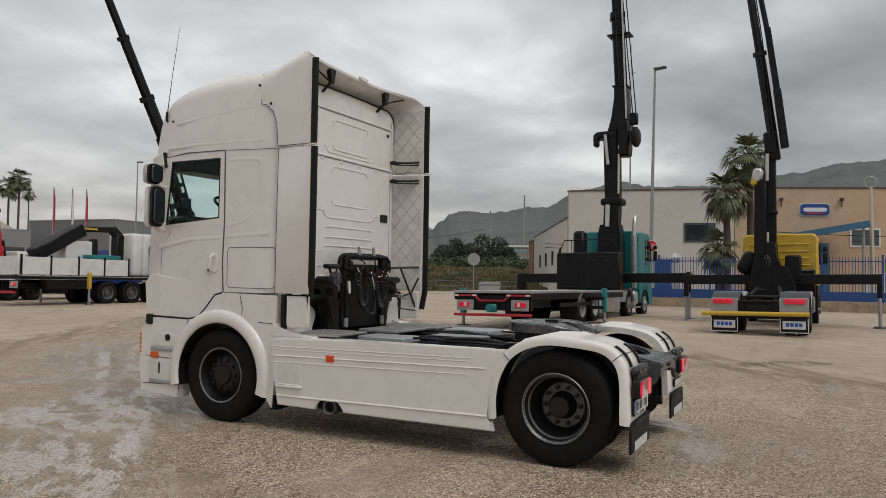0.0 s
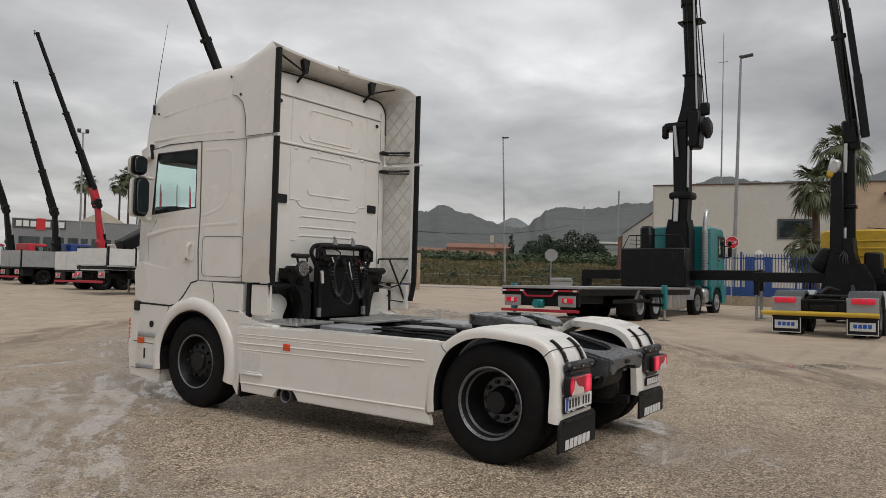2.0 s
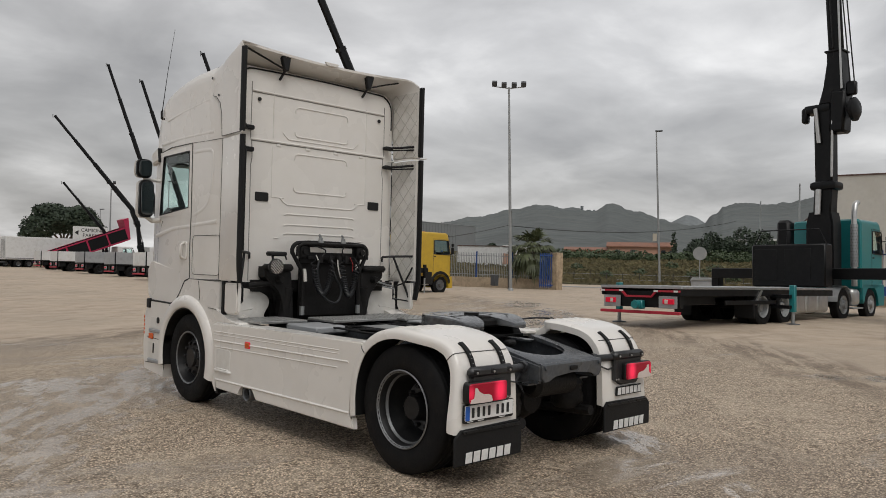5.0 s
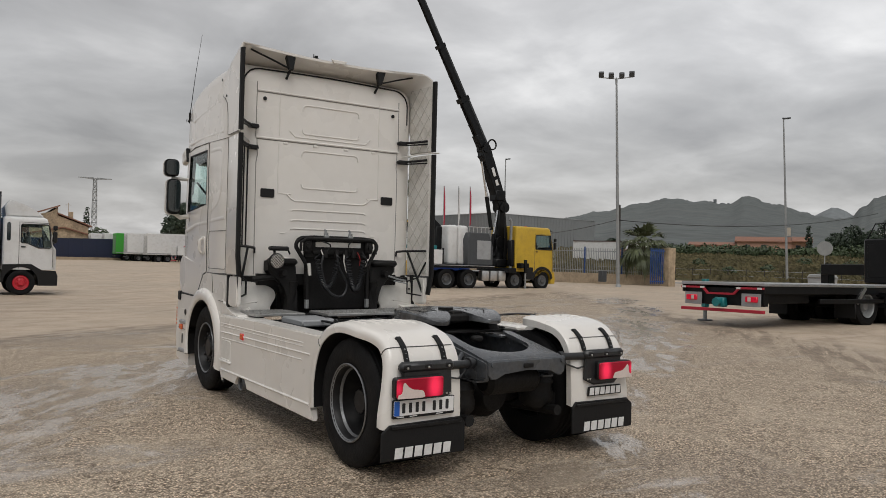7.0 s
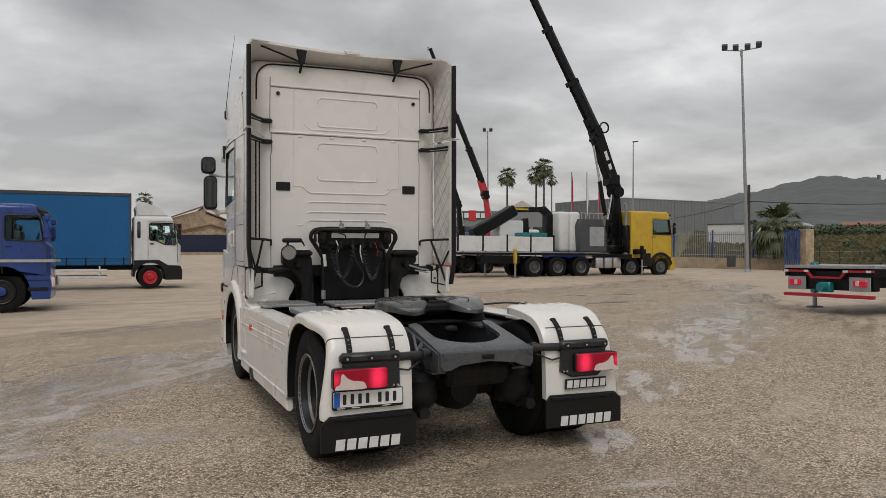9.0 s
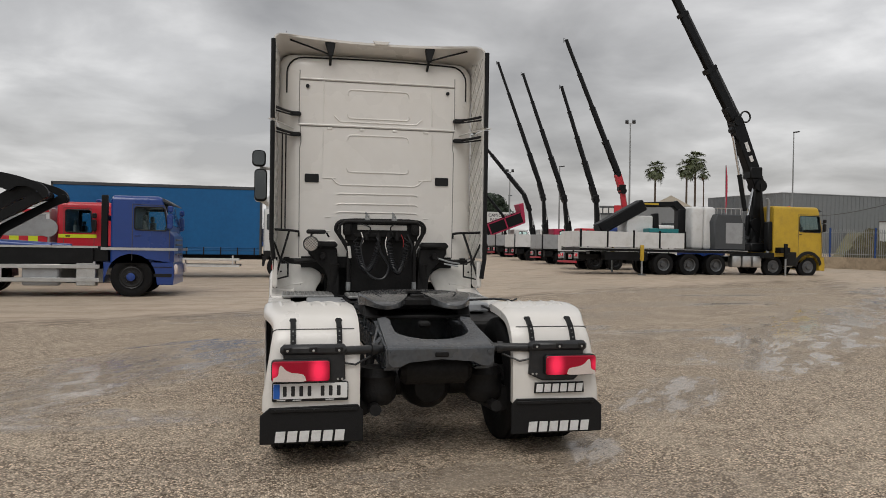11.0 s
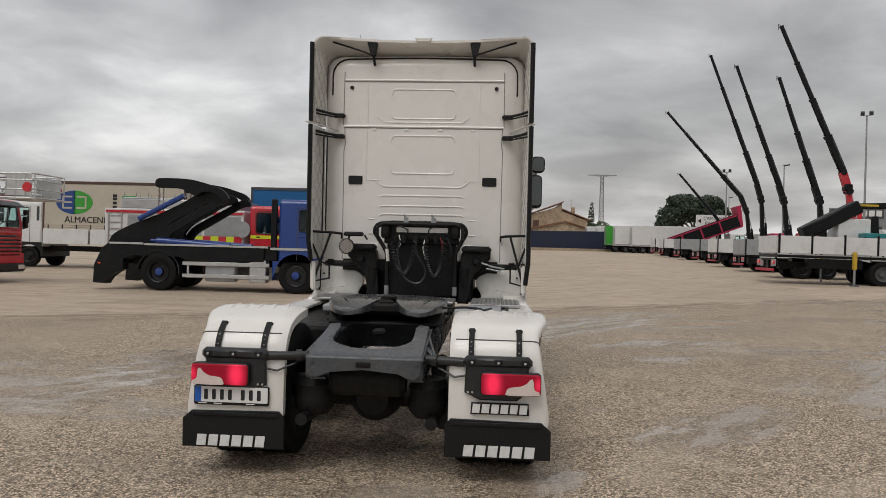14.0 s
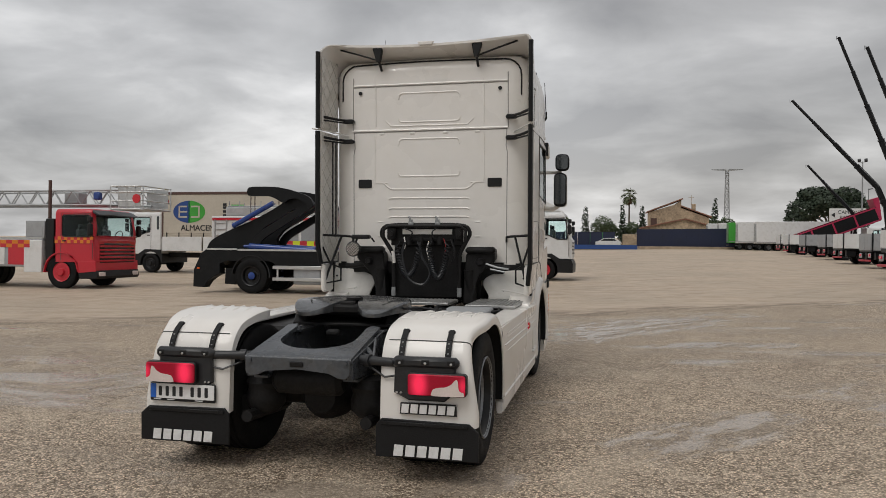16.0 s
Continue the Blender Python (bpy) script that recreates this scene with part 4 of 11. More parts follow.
def extender(s):
    # lower leaf, slightly toed in towards its rubber edge
    bm = B()
    prism(bm, [(s * 1.212, 3.10), (s * 1.235, 2.85), (s * 1.245, 2.63), (s * 1.215, 2.63), (s * 1.20, 2.85), (s * 1.185, 3.10)], 1.425, 2.955, "Z", 0.004)
    low = part("side_extender", bm, M_WHITE, truck, "white side wind deflector leaf")
    seam_line([(s * 1.214, 3.085, 2.96), (s * 1.214, 3.09, 2.2), (s * 1.214, 3.09, 1.43)], 0.004)
    # rubber edges, in two lengths, and the zip tie between them
    for z0, z1, y1 in ((1.20 if s > 0 else 1.42, 2.95, 2.60), (2.99, 3.87, 2.61)):
        bm = B()
        pts = [(s * 1.24, y1, z) for z in np.linspace(z0 + 0.22 if z0 < 2 else z0, z1, 8)]
        if z0 < 2:
            pts = [(s * 1.215, y1 + 0.02, z0 - 0.01), (s * 1.225, y1 + 0.01, z0 + 0.1)] + pts
        tube(bm, pts, [0.026] * len(pts), 8)
        bmesh.ops.scale(bm, vec=(1.0, 1.6, 1.0), space=Matrix.Translation((0, -y1, 0)), verts=bm.verts[:])
        part("rubber_edge", bm, M_RUBBER, low if z0 < 2 else spoiler, "black rubber edging")
    bm = B()
    tube(bm, [(s * 1.0, 3.0, 2.93), (s * 1.15, 2.8, 2.965), (s * 1.28, 2.54, 2.97)], 0.008, 6)
    part("cable_tie", bm, M_WHITE2, low)
    # quilting on the inner faces
    for z0, z1, parent, ya, yb in ((1.45, 2.94, low, 2.66, 3.07), (3.0, 3.82, spoiler, 2.66, 3.07)):
        bm = B()
        prism(bm, [(s * 1.180, 3.08), (s * 1.199, 2.85), (s * 1.214, 2.655), (s * 1.209, 2.655), (s * 1.192, 2.85), (s * 1.172, 3.08)], z0, z1, "Z")
        skin = part("inner_skin", bm, M_QUILT, parent, "grey-white quilted inner skin")
        step = 0.20
        w = yb - ya
        z = z0 - w
        def xin(y):
            return s * (1.180 + (2.97 - y) / 0.315 * 0.029)
        while z < z1:
            for sgn in (1, -1):
                a, b2 = (ya, z if sgn > 0 else z + w * 1.15), (yb, z + w * 1.15 if sgn > 0 else z)
                # clip to the leaf
                (ay, az), (by, bz) = a, b2
                dz = bz - az
                lo, hi = sorted(((z0 - az) / dz, (z1 - az) / dz))
                t0, t1 = max(0, lo), min(1, hi)
                if t1 > t0 + 0.02:
                    part("quilt_seam", tube(B(), [(xin(ay + (by - ay) * t), ay + (by - ay) * t, az + dz * t) for t in (t0, t1)], 0.005, 5), M_QUILTLINE, skin)
            z += step
    # struts on hinges at the cab's corner
    for z in (3.10, 2.86):
        bm = B()
        box(bm, (s * 0.985, 2.94, z), (0.12, 0.06, 0.05), 0.01)
        box(bm, (s * 0.94, 2.955, z + 0.0), (0.05, 0.05, 0.035), 0.008)
        tube(bm, [(s * 1.02, 2.92, z + 0.01), (s * 1.10, 2.84, z + 0.015), (s * 1.21, 2.70, z + 0.03)], 0.016, 6)
        tube(bm, [(s * 1.02, 2.92, z - 0.02), (s * 1.21, 2.70, z - 0.01)], 0.010, 6)
        part("hinge_strut", bm, M_BLACK, low, "black hinged strut")
    bm = B()
    tube(bm, [(s * 0.93, 2.95, 1.72), (s * 1.0, 2.90, 1.73), (s * 1.21, 2.68, 1.74)], 0.016, 6)
    tube(bm, [(s * 0.93, 2.95, 1.72), (s * 0.93, 2.95, 1.66)], 0.012, 6)
    tube(bm, [(s * 1.04, 2.86, 1.73), (s * 1.16, 2.73, 1.30), (s * 1.19, 2.70, 1.18)], 0.014, 6)
    tube(bm, [(s * 1.21, 2.68, 1.60), (s * 1.14, 2.75, 1.40), (s * 1.05, 2.86, 1.35), (s * 1.05, 2.86, 1.20), (s * 1.20, 2.68, 1.17), (s * 1.21, 2.67, 1.40)], 0.012, 6)
    part("lower_strut", bm, M_BLACK, low, "black tubular strut")
    if s < 0:
        bm = B()
        for xo in (1.09, 1.13):
            tube(bm, [(s * xo, 2.80, 2.84), (s * xo, 2.80, 2.3), (s * xo, 2.80, 1.75)], 0.009, 6)
        part("gas_spring", bm, M_BLACK, low)


side_pair(extender)

# ---- the cab's rear wall ----
YB = 2.978
bm = B()
for x0, x1, z in ((-0.93, 0.93, 3.508), (-0.93, 0.93, 2.968)):
    tube(bm, [(x0, YB, z), (x1, YB, z)], 0.005, 5)
for s in (-1, 1):
    tube(bm, [(s * 0.935, YB + 0.002, 3.62), (s * 0.94, YB + 0.002, 2.99)], 0.005, 5)
    tube(bm, [(s * 0.925, YB + 0.002, 2.97), (s * 0.915, YB + 0.002, 2.78), (s * 0.93, YB + 0.002, 2.70), (s * 0.925, YB + 0.002, 1.42)], 0.005, 5)
part("rear_panel_joint", bm, M_JOINT, truck)
bm = B()
tube(bm, [(-0.94, YB - 0.004, 2.985), (0.94, YB - 0.004, 2.985)], 0.014, 6)
tube(bm, [(-0.93, YB - 0.002, 3.525), (0.93, YB - 0.002, 3.525)], 0.012, 6)
for s in (-1, 1):
    tube(bm, [(s * 0.655, YB, 3.55), (s * 0.655, YB, 3.03)], 0.008, 6)
    tube(bm, [(s * 0.66, YB, 2.93), (s * 0.66, YB, 2.36), (s * 0.50, YB, 2.36)], 0.008, 6)
for zc, h, w in ((3.25, 0.34, 0.74), (2.66, 0.44, 0.74)):
    zt, zb = zc + h / 2, zc - h / 2
    tube(bm, [(-w / 2, YB, zt - 0.07)] + [(x, YB, z) for x, z in arc(-w / 2 + 0.05, zt - 0.05, 0.05, 180, 90, 4)] + [(x, YB, z) for x, z in arc(w / 2 - 0.05, zt - 0.05, 0.05, 90, 0, 4)] + [(w / 2, YB, zt - 0.07)], 0.010, 6)
    tube(bm, [(-w / 2, YB, zb + 0.05)] + [(x, YB, z) for x, z in arc(-w / 2 + 0.04, zb + 0.04, 0.04, 180, 270, 3)] + [(x, YB, z) for x, z in arc(w / 2 - 0.04, zb + 0.04, 0.04, 270, 360, 3)] + [(w / 2, YB, zb + 0.05)], 0.010, 6)
tube(bm, [(-0.53, YB, 3.10), (-0.46, YB, 3.035), (0.46, YB, 3.035), (0.53, YB, 3.10)], 0.009, 6)
tube(bm, [(-0.55, YB, 2.36), (-0.50, YB, 2.31), (-0.45, YB, 2.285), (0.45, YB, 2.285), (0.50, YB, 2.31), (0.55, YB, 2.36)], 0.010, 6)
for z in (2.18, 2.06, 1.96):
    tube(bm, [(-0.49, YB, z - 0.015), (-0.46, YB, z), (0.46, YB, z), (0.49, YB, z - 0.015)], 0.010, 6)
for s in (-1, 1):
    for z in (1.90, 1.73):
        tube(bm, [(s * 0.62, YB, z), (s * 0.56, YB, z)], 0.009, 6)
    prism(bm, [(s * 0.66, 1.42), (s * 0.44, 1.42), (s * 0.50, 1.62), (s * 0.60, 1.62)], YB - 0.02, YB + 0.02, "Y", 0.01)
for x in (-0.58, -0.2, 0.2, 0.58):
    box(bm, (x, YB, 2.948), (0.06, 0.016, 0.03), 0.004)
for v_ in bm.verts:
    v_.co.y = YB + 0.001 + (v_.co.y - YB) * 0.75
part("pressed_rib", bm, M_WHITE, truck, "pressed ribs of the white rear wall")
for s in (-1, 1):
    bm = B()
    prism(bm, rrect(s * 0.785, 2.355, 0.165, 0.10, 0.015), YB - 0.012, YB + 0.01, "Y", 0.004)
    part("rear_vent", bm, M_BLACK, truck, "black vent flap")
    bm = B()
    lathe(bm, [(0.022, 0.0), (0.022, 0.012), (0.012, 0.016), (0, 0.016)], (s * 0.845, YB - 0.014, 3.435), "Y", 14)
    part("plug", bm, M_BLACK, truck)
# dark underside beneath the sleeper
bm = B()
span(bm, (-1.1, 3.0, 1.36), (1.1, 4.2, 1.42))
span(bm, (-0.62, 3.02, 0.95), (0.62, 3.9, 1.40))
part("engine_tunnel", bm, M_DARK, truck, "black engine tunnel under the cab")

# ---- mirrors, antenna, roof fittings ----
def mirror(s):
    bm = B()
    prism(bm, rrect(s * 1.405, 2.36, 0.175, 0.46, 0.06), 4.655, 4.77, "Y", 0.035, 2)
    arm = part("mirror", bm, M_WHITE2, truck, "white-backed mirror with dark housing")
    bm = B()
    prism(bm, rrect(s * 1.405, 2.365, 0.15, 0.40, 0.05), 4.585, 4.605, "Y", 0.004)
    part("mirror_face", bm, M_DARKGLASS, arm)
    bm = B()
    prism(bm, rrect(s * 1.405, 2.36, 0.17, 0.45, 0.06), 4.60, 4.675, "Y", 0.02, 2)
    part("mirror_housing", bm, M_BLACK, arm)
    bm = B()
    prism(bm, rrect(s * 1.43, 2.73, 0.185, 0.225, 0.06), 4.62, 4.71, "Y", 0.03, 2)
    part("upper_housing", bm, M_BLACK, arm)
    bm = B()
    prism(bm, rrect(s * 1.43, 2.73, 0.18, 0.22, 0.06), 4.70, 4.78, "Y", 0.035, 2)
    part("upper_mirror", bm, M_WHITE2, arm)
    bm = B()
    prism(bm, rrect(s * 1.43, 2.73, 0.155, 0.19, 0.045), 4.605, 4.622, "Y", 0.004)
    part("upper_face", bm, M_DARKGLASS, arm)
    bm = B()
    tube(bm, [(s * 1.17, 4.72, 2.60), (s * 1.42, 4.70, 2.60)], 0.022, 8)
    part("mirror_arm", bm, M_WHITE2, arm)
    bm = B()
    tube(bm, [(s * 1.17, 4.74, 2.12), (s * 1.30, 4.70, 2.10), (s * 1.40, 4.68, 2.16)], 0.030, 8)
    part("mirror_arm", bm, M_WHITE2, arm)
    bm = B()
    prism(bm, [(4.70, 2.85), (4.90, 2.80), (4.92, 2.95), (4.74, 3.02)], s * 1.16, s * 1.24, "X", 0.02)
    part("kerb_mirror", bm, M_WHITE2, truck)
    bm = B()
    prism(bm, [(4.695, 2.84), (4.72, 2.83), (4.76, 3.0), (4.735, 3.01)], s * 1.16, s * 1.235, "X", 0.005)
    part("kerb_mirror_face", bm, M_BLACK, truck)


side_pair(mirror)
bm = B()
tube(bm, [(-1.16, 4.74, 3.36), (-1.20, 4.74, 3.39), (-1.20, 4.74, 3.48)], 0.014, 6)
tube(bm, [(-1.20, 4.74, 3.42), (-1.15, 4.72, 3.95), (-1.08, 4.70, 4.52)], [0.006, 0.0035, 0.002], 5)
part("antenna", bm, M_BLACK, truck, "black whip antenna")
bm = B()
tube(bm, [(1.17, 4.66, 3.28), (1.21, 4.66, 3.33), (1.21, 4.66, 3.42)], 0.014, 6)
tube(bm, [(1.21, 4.66, 3.35), (1.19, 4.62, 3.8)], [0.007, 0.004], 5)
part("antenna", bm, M_BLACK, truck)
for s in (-1, 1):
    for y, z in ((3.36, 3.66), (3.20, 3.45), (4.62, 3.36)):
        bm = B()
        lathe(bm, [(0.014, 0), (0.014, 0.008), (0, 0.01)], (s * 1.212 if s > 0 else -1.222, y, z), "X", 10)
        part("bolt", bm, M_BLACK, truck)
bm = B()
tube(bm, [(-0.35, 4.2, 3.70), (-0.30, 4.2, 3.84), (-0.18, 4.2, 3.84)], 0.02, 6)
tube(bm, [(0.45, 4.4, 3.62), (0.45, 4.35, 3.80), (0.52, 4.3, 3.86)], 0.02, 6)
part("air_horn", bm, M_BLACK, truck)
bm = B()
span(bm, (-1.08, 4.45, 2.80), (1.08, 4.84, 3.32), 0.04)
part("header_locker", bm, M_BLACK, truck)
# inside: steering wheel, seats, dashboard
bm = B()
tube(bm, [(-0.55 + 0.25 * math.cos(a), 4.28 + 0.20 * math.sin(a), 2.42 + 0.12 * math.sin(a)) for a in [2 * math.pi * i / 20 for i in range(20)]], 0.018, 6, closed=True)
tube(bm, [(-0.55, 4.30, 2.40), (-0.55, 4.55, 2.2)], 0.04, 6)
part("steering_wheel", bm, M_BLACK, truck)
bm = B()
span(bm, (-1.1, 4.45, 1.6), (1.1, 4.88, 2.28), 0.05)
part("dashboard", bm, M_BLACK, truck)
for s in (-1, 1):
    bm = B()
    box(bm, (s * 0.6, 3.72, 2.05), (0.5, 0.14, 0.75), 0.05)
    box(bm, (s * 0.6, 3.98, 1.72), (0.5, 0.5, 0.16), 0.05)
    part("seat", bm, M_BLACK, truck)

# ---- chassis ----
bm = B()
for s in (-1, 1):
    prism(bm, [(-0.70, 0.72), (-0.70, 0.84), (-0.05, 0.97), (3.4, 0.98), (3.4, 0.70), (0.5, 0.68)], s * 0.36, s * 0.40, "X")
    span(bm, (s * 0.29, -0.02, 0.955), (s * 0.40, 3.3, 0.972))
    span(bm, (s * 0.29, -0.60, 0.69), (s * 0.40, 3.3, 0.705))
    for y in np.arange(-0.45, 3.0, 0.21):
        lathe(bm, [(0.014, 0), (0.014, 0.012), (0, 0.014)], (s * 0.40 + (0 if s > 0 else -0.012), y, 0.86), "X", 8)
part("chassis_rail", bm, M_CHASSIS, truck, "grey painted chassis rails")
for y in (0.75, 1.6, 2.5):
    bm = B()
    span(bm, (-0.37, y - 0.05, 0.74), (0.37, y + 0.05, 0.94), 0.01)
    part("crossmember", bm, M_CHASSIS, truck)
# tail member: sloping plate with an open throat, folded down at the rear
bm = B()
outl = [(-0.395, -0.72), (0.395, -0.72), (0.395, -0.60), (0.385, -0.05), (0.31, -0.02), (0.285, -0.10), (0.30, -0.20)]
outl += [(x, y) for x, y in arc(0.0, -0.34, 0.30, 15, -195, 18, 0.22)] + [(-0.30, -0.20), (-0.285, -0.10), (-0.31, -0.02), (-0.385, -0.05), (-0.395, -0.60)]
prism(bm, outl, 0.0, 0.03, "Z", 0.005)
for v_ in bm.verts:
    v_.co.z += 0.845 + (v_.co.y + 0.72) * 0.215
lip = [(-0.395, 0.87), (0.395, 0.87), (0.395, 0.765), (0.36, 0.73), (0.30, 0.735), (0.24, 0.775), (0.0, 0.79), (-0.24, 0.775), (-0.30, 0.735), (-0.36, 0.73), (-0.395, 0.765)]
prism(bm, lip, -0.745, -0.715, "Y", 0.006)
tube(bm, [(-0.40, -0.718, 0.858), (0.40, -0.718, 0.858)], 0.022, 10)
for s in (-1, 1):
    prism(bm, [(-0.72, 0.86), (-0.72, 0.74), (-0.55, 0.74), (-0.1, 0.72), (0.0, 0.99)], s * 0.372, s * 0.404, "X", 0.004)
    lathe(bm, [(0.018, 0), (0.018, 0.04), (0, 0.045)], (s * 0.36, -0.76, 0.845), "Y", 10)
tail = part("tail_member", bm, M_CHASSIS, truck, "dark grey folded steel tail crossmember")
bm = B()
box(bm, (0, -0.748, 0.825), (0.10, 0.02, 0.035), 0.006)
part("latch_plate", bm, M_DARK, tail)
for s in (-1, 1):
    bm = B()
    tube(bm, [(s * 0.40, -0.40, 0.90), (s * 0.46, -0.42, 0.84), (s * 0.50, -0.45, 0.80)], 0.02, 6)
    part("gusset", bm, M_CHASSIS, tail)
    bm = B()
    tube(bm, [(s * 0.40, -0.2, 0.95), (s * 0.48, -0.5, 0.83)], 0.012, 6)
    part("stay", bm, M_CHASSIS, tail)
# axle, differential, air springs, spring brakes
bm = B()
tube(bm, [(-0.95, 0, 0.505), (-0.4, 0, 0.505), (0.4, 0, 0.505), (0.95, 0, 0.505)], [0.10, 0.12, 0.12, 0.10], 14)
lathe(bm, [(0.0, -0.34), (0.12, -0.32), (0.19, -0.2), (0.21, -0.05), (0.2, 0.15), (0.14, 0.32), (0.06, 0.5), (0.0, 0.52)], (0, 0, 0.505), "Y", 24)
tube(bm, [(0, 0.5, 0.52), (0, 2.9, 0.75)], 0.06, 10)
for s in (-1, 1):
    lathe(bm, [(0, 0), (0.10, 0.0), (0.10, 0.16), (0.07, 0.2), (0, 0.2)], (s * 0.55, -0.42, 0.42), "Y", 16)
    tube(bm, [(s * 0.43, 0.9, 0.62), (s * 0.45, 0, 0.36), (s * 0.46, -0.6, 0.40)], 0.045, 8)
    tube(bm, [(s * 0.52, -0.32, 0.32), (s * 0.44, -0.15, 0.80)], 0.035, 8)
part("rear_axle", bm, M_DARK, truck, "black greasy rear axle and differential")
for s in (-1, 1):
    bm = B()
    lathe(bm, [(0.0, 0), (0.10, 0.0), (0.145, 0.05), (0.15, 0.12), (0.135, 0.17), (0.15, 0.22), (0.12, 0.28), (0, 0.28)], (s * 0.42, -0.36, 0.40), "Z", 18)
    part("air_spring", bm, M_DARK, truck)
bm = B()
lathe(bm, [(0, -0.27), (0.08, -0.27), (0.115, -0.23), (0.115, 0.23), (0.08, 0.27), (0, 0.27)], (0, -0.50, 0.68), "X", 20)
part("air_tank", bm, M_DARK, truck, "grey air reservoir")

# fifth wheel: a horseshoe plate with two ramps
ear = [(-0.075, -0.10), (-0.105, -0.19), (-0.150, -0.28), (-0.215, -0.35), (-0.300, -0.375), (-0.375, -0.33), (-0.435, -0.23), (-0.475, -0.11), (-0.49, -0.02)]
ear = [(p.x, p.y) for p in smooth_path([(x, y, 0) for x, y in ear], 2)]
plate = ear + arc(0.0, 0.02, 0.49, 178, 2, 22, 0.44) + [(-x, y) for x, y in ear[::-1]] + [(0.06, 0.03), (0.0, 0.07), (-0.06, 0.03)]


def fz(y):
    """the ears slope down to the rear"""
    return -0.55 * max(0.0, -0.06 - y) ** 2 - 0.06 * max(0.0, -0.06 - y)


Y5 = 0.42
bm = B()
rim_rows = [[bm.verts.new((x * k, 0.02 + (y - 0.02) * k + Y5, 1.185 + dz * (1.0 - 2.0 * max(0.0, -0.06 - y)) + fz(y))) for x, y in plate] for k, dz in ((1.0, -0.095), (1.0, -0.018), (0.982, 0.0))]
rim_rows.append([bm.verts.new((x * 0.94, y * 0.94 + Y5, 1.10 + 0.18 * max(0.0, -0.06 - y) + fz(y))) for x, y in plate])
bm.faces.new(rim_rows[2])
bm.faces.new(rim_rows[3][::-1])
for lo_row, hi_row in zip(rim_rows[:2], rim_rows[1:3]):
    for i in range(len(plate)):
        j = (i + 1) % len(plate)
        bm.faces.new((hi_row[i], hi_row[j], lo_row[j], lo_row[i]))
for i in range(len(plate)):
    j = (i + 1) % len(plate)
    bm.faces.new((rim_rows[0][i], rim_rows[0][j], rim_rows[3][j], rim_rows[3][i]))
bmesh.ops.triangulate(bm, faces=[f for f in bm.faces if len(f.verts) > 4])
fifth = part("fifth_wheel", bm, M_FIFTH, truck, "grey greased fifth-wheel coupling plate", angle=25)
bm = B()
for s in (-1, 1):
    prism(bm, [(Y5 - 0.22, 1.0), (Y5 + 0.22, 1.0), (Y5 + 0.10, 1.16), (Y5 - 0.10, 1.16)], s * 0.34, s * 0.46, "X", 0.01)
box(bm, (0, Y5 + 0.02, 1.0), (0.90, 0.52, 0.025), 0.006)
box(bm, (0, Y5 - 0.02, 1.12), (0.34, 0.36, 0.08), 0.02)
box(bm, (0, Y5 + 0.22, 1.09), (0.80, 0.12, 0.16), 0.02)
part("coupling_stand", bm, M_DARK, fifth)
bm = B()
box(bm, (0, Y5 - 0.14, 1.16), (0.12, 0.08, 0.05), 0.01)
lathe(bm, [(0, 0), (0.07, 0), (0.07, 0.02), (0, 0.02)], (0, Y5 + 0.02, 1.185), "Z", 20)
part("locking_jaw", bm, M_DARK, fifth)
bm = B()
tube(bm, [(0.46, Y5 - 0.1, 1.13), (0.66, Y5 - 0.22, 1.15), (0.78, Y5 - 0.28, 1.145)], 0.010, 6)
tube(bm, [(0.72, Y5 - 0.20, 1.15), (0.80, Y5 - 0.32, 1.14), (0.86, Y5 - 0.24, 1.15)], 0.008, 6)
part("release_handle", bm, M_RIMDARK, fifth)
bm = B()
box(bm, (0.0, -0.05, 0.965), (0.10, 0.08, 0.05), 0.015)
part("grease_block", bm, M_DARK, fifth)
for r0, r1 in ((0.20, 0.215), (0.37, 0.38)):
    bm = B()
    prism(bm, arc(0.0, Y5 + 0.03, r1, 215, -35, 30, r1 * 0.9) + arc(0.0, Y5 + 0.03, r0, -35, 215, 30, r0 * 0.9), 1.1835, 1.1868, "Z")
    part("grease_groove", bm, M_DARK, fifth, "dark grease groove")

# catwalk: tread plate with raised bars, boxes, hoses
def catwalk(x0, x1, y0, y1, z):
    bm = B()
    span(bm, (x0, y0, z - 0.03), (x1, y1, z), 0.006)
    n = 0
    xx = x0 + 0.03
    while xx < x1 - 0.02:
        yy = y0 + 0.03
        while yy < y1 - 0.02:
            box(bm, (xx, yy, z + 0.002), (0.030, 0.009, 0.006), 0, pose(0, 0, 0, 0, 0, 45 if n % 2 else -45))
            yy += 0.045
            n += 1
        xx += 0.045
        n += 1
    return part("catwalk", bm, M_TREADPLATE, truck, "worn aluminium tread-plate catwalk", smooth=False)


catwalk(-1.12, -0.55, 2.35, 2.92, 1.02)
catwalk(-0.42, 0.45, 2.05, 2.55, 1.03)
catwalk(0.62, 1.15, 2.1, 2.92, 1.01)
bm = B()
span(bm, (-0.86, 1.72, 0.93), (-0.46, 2.28, 1.0), 0.015)
part("battery_cover", bm, M_GREYPAINT, truck, "grey battery box lid")
bm = B()
span(bm, (0.50, 1.35, 0.92), (0.95, 1.95, 1.01), 0.015)
part("valve_cover", bm, M_GREYPAINT, truck, "grey valve box lid")
bm = B()
span(bm, (-0.33, 1.15, 0.90), (0.05, 1.75, 0.995), 0.012)
part("valve_cover", bm, M_STEEL, truck)
bm = B()
span(bm, (-1.2, 0.7, 0.45), (-0.5, 3.0, 0.90), 0.03)
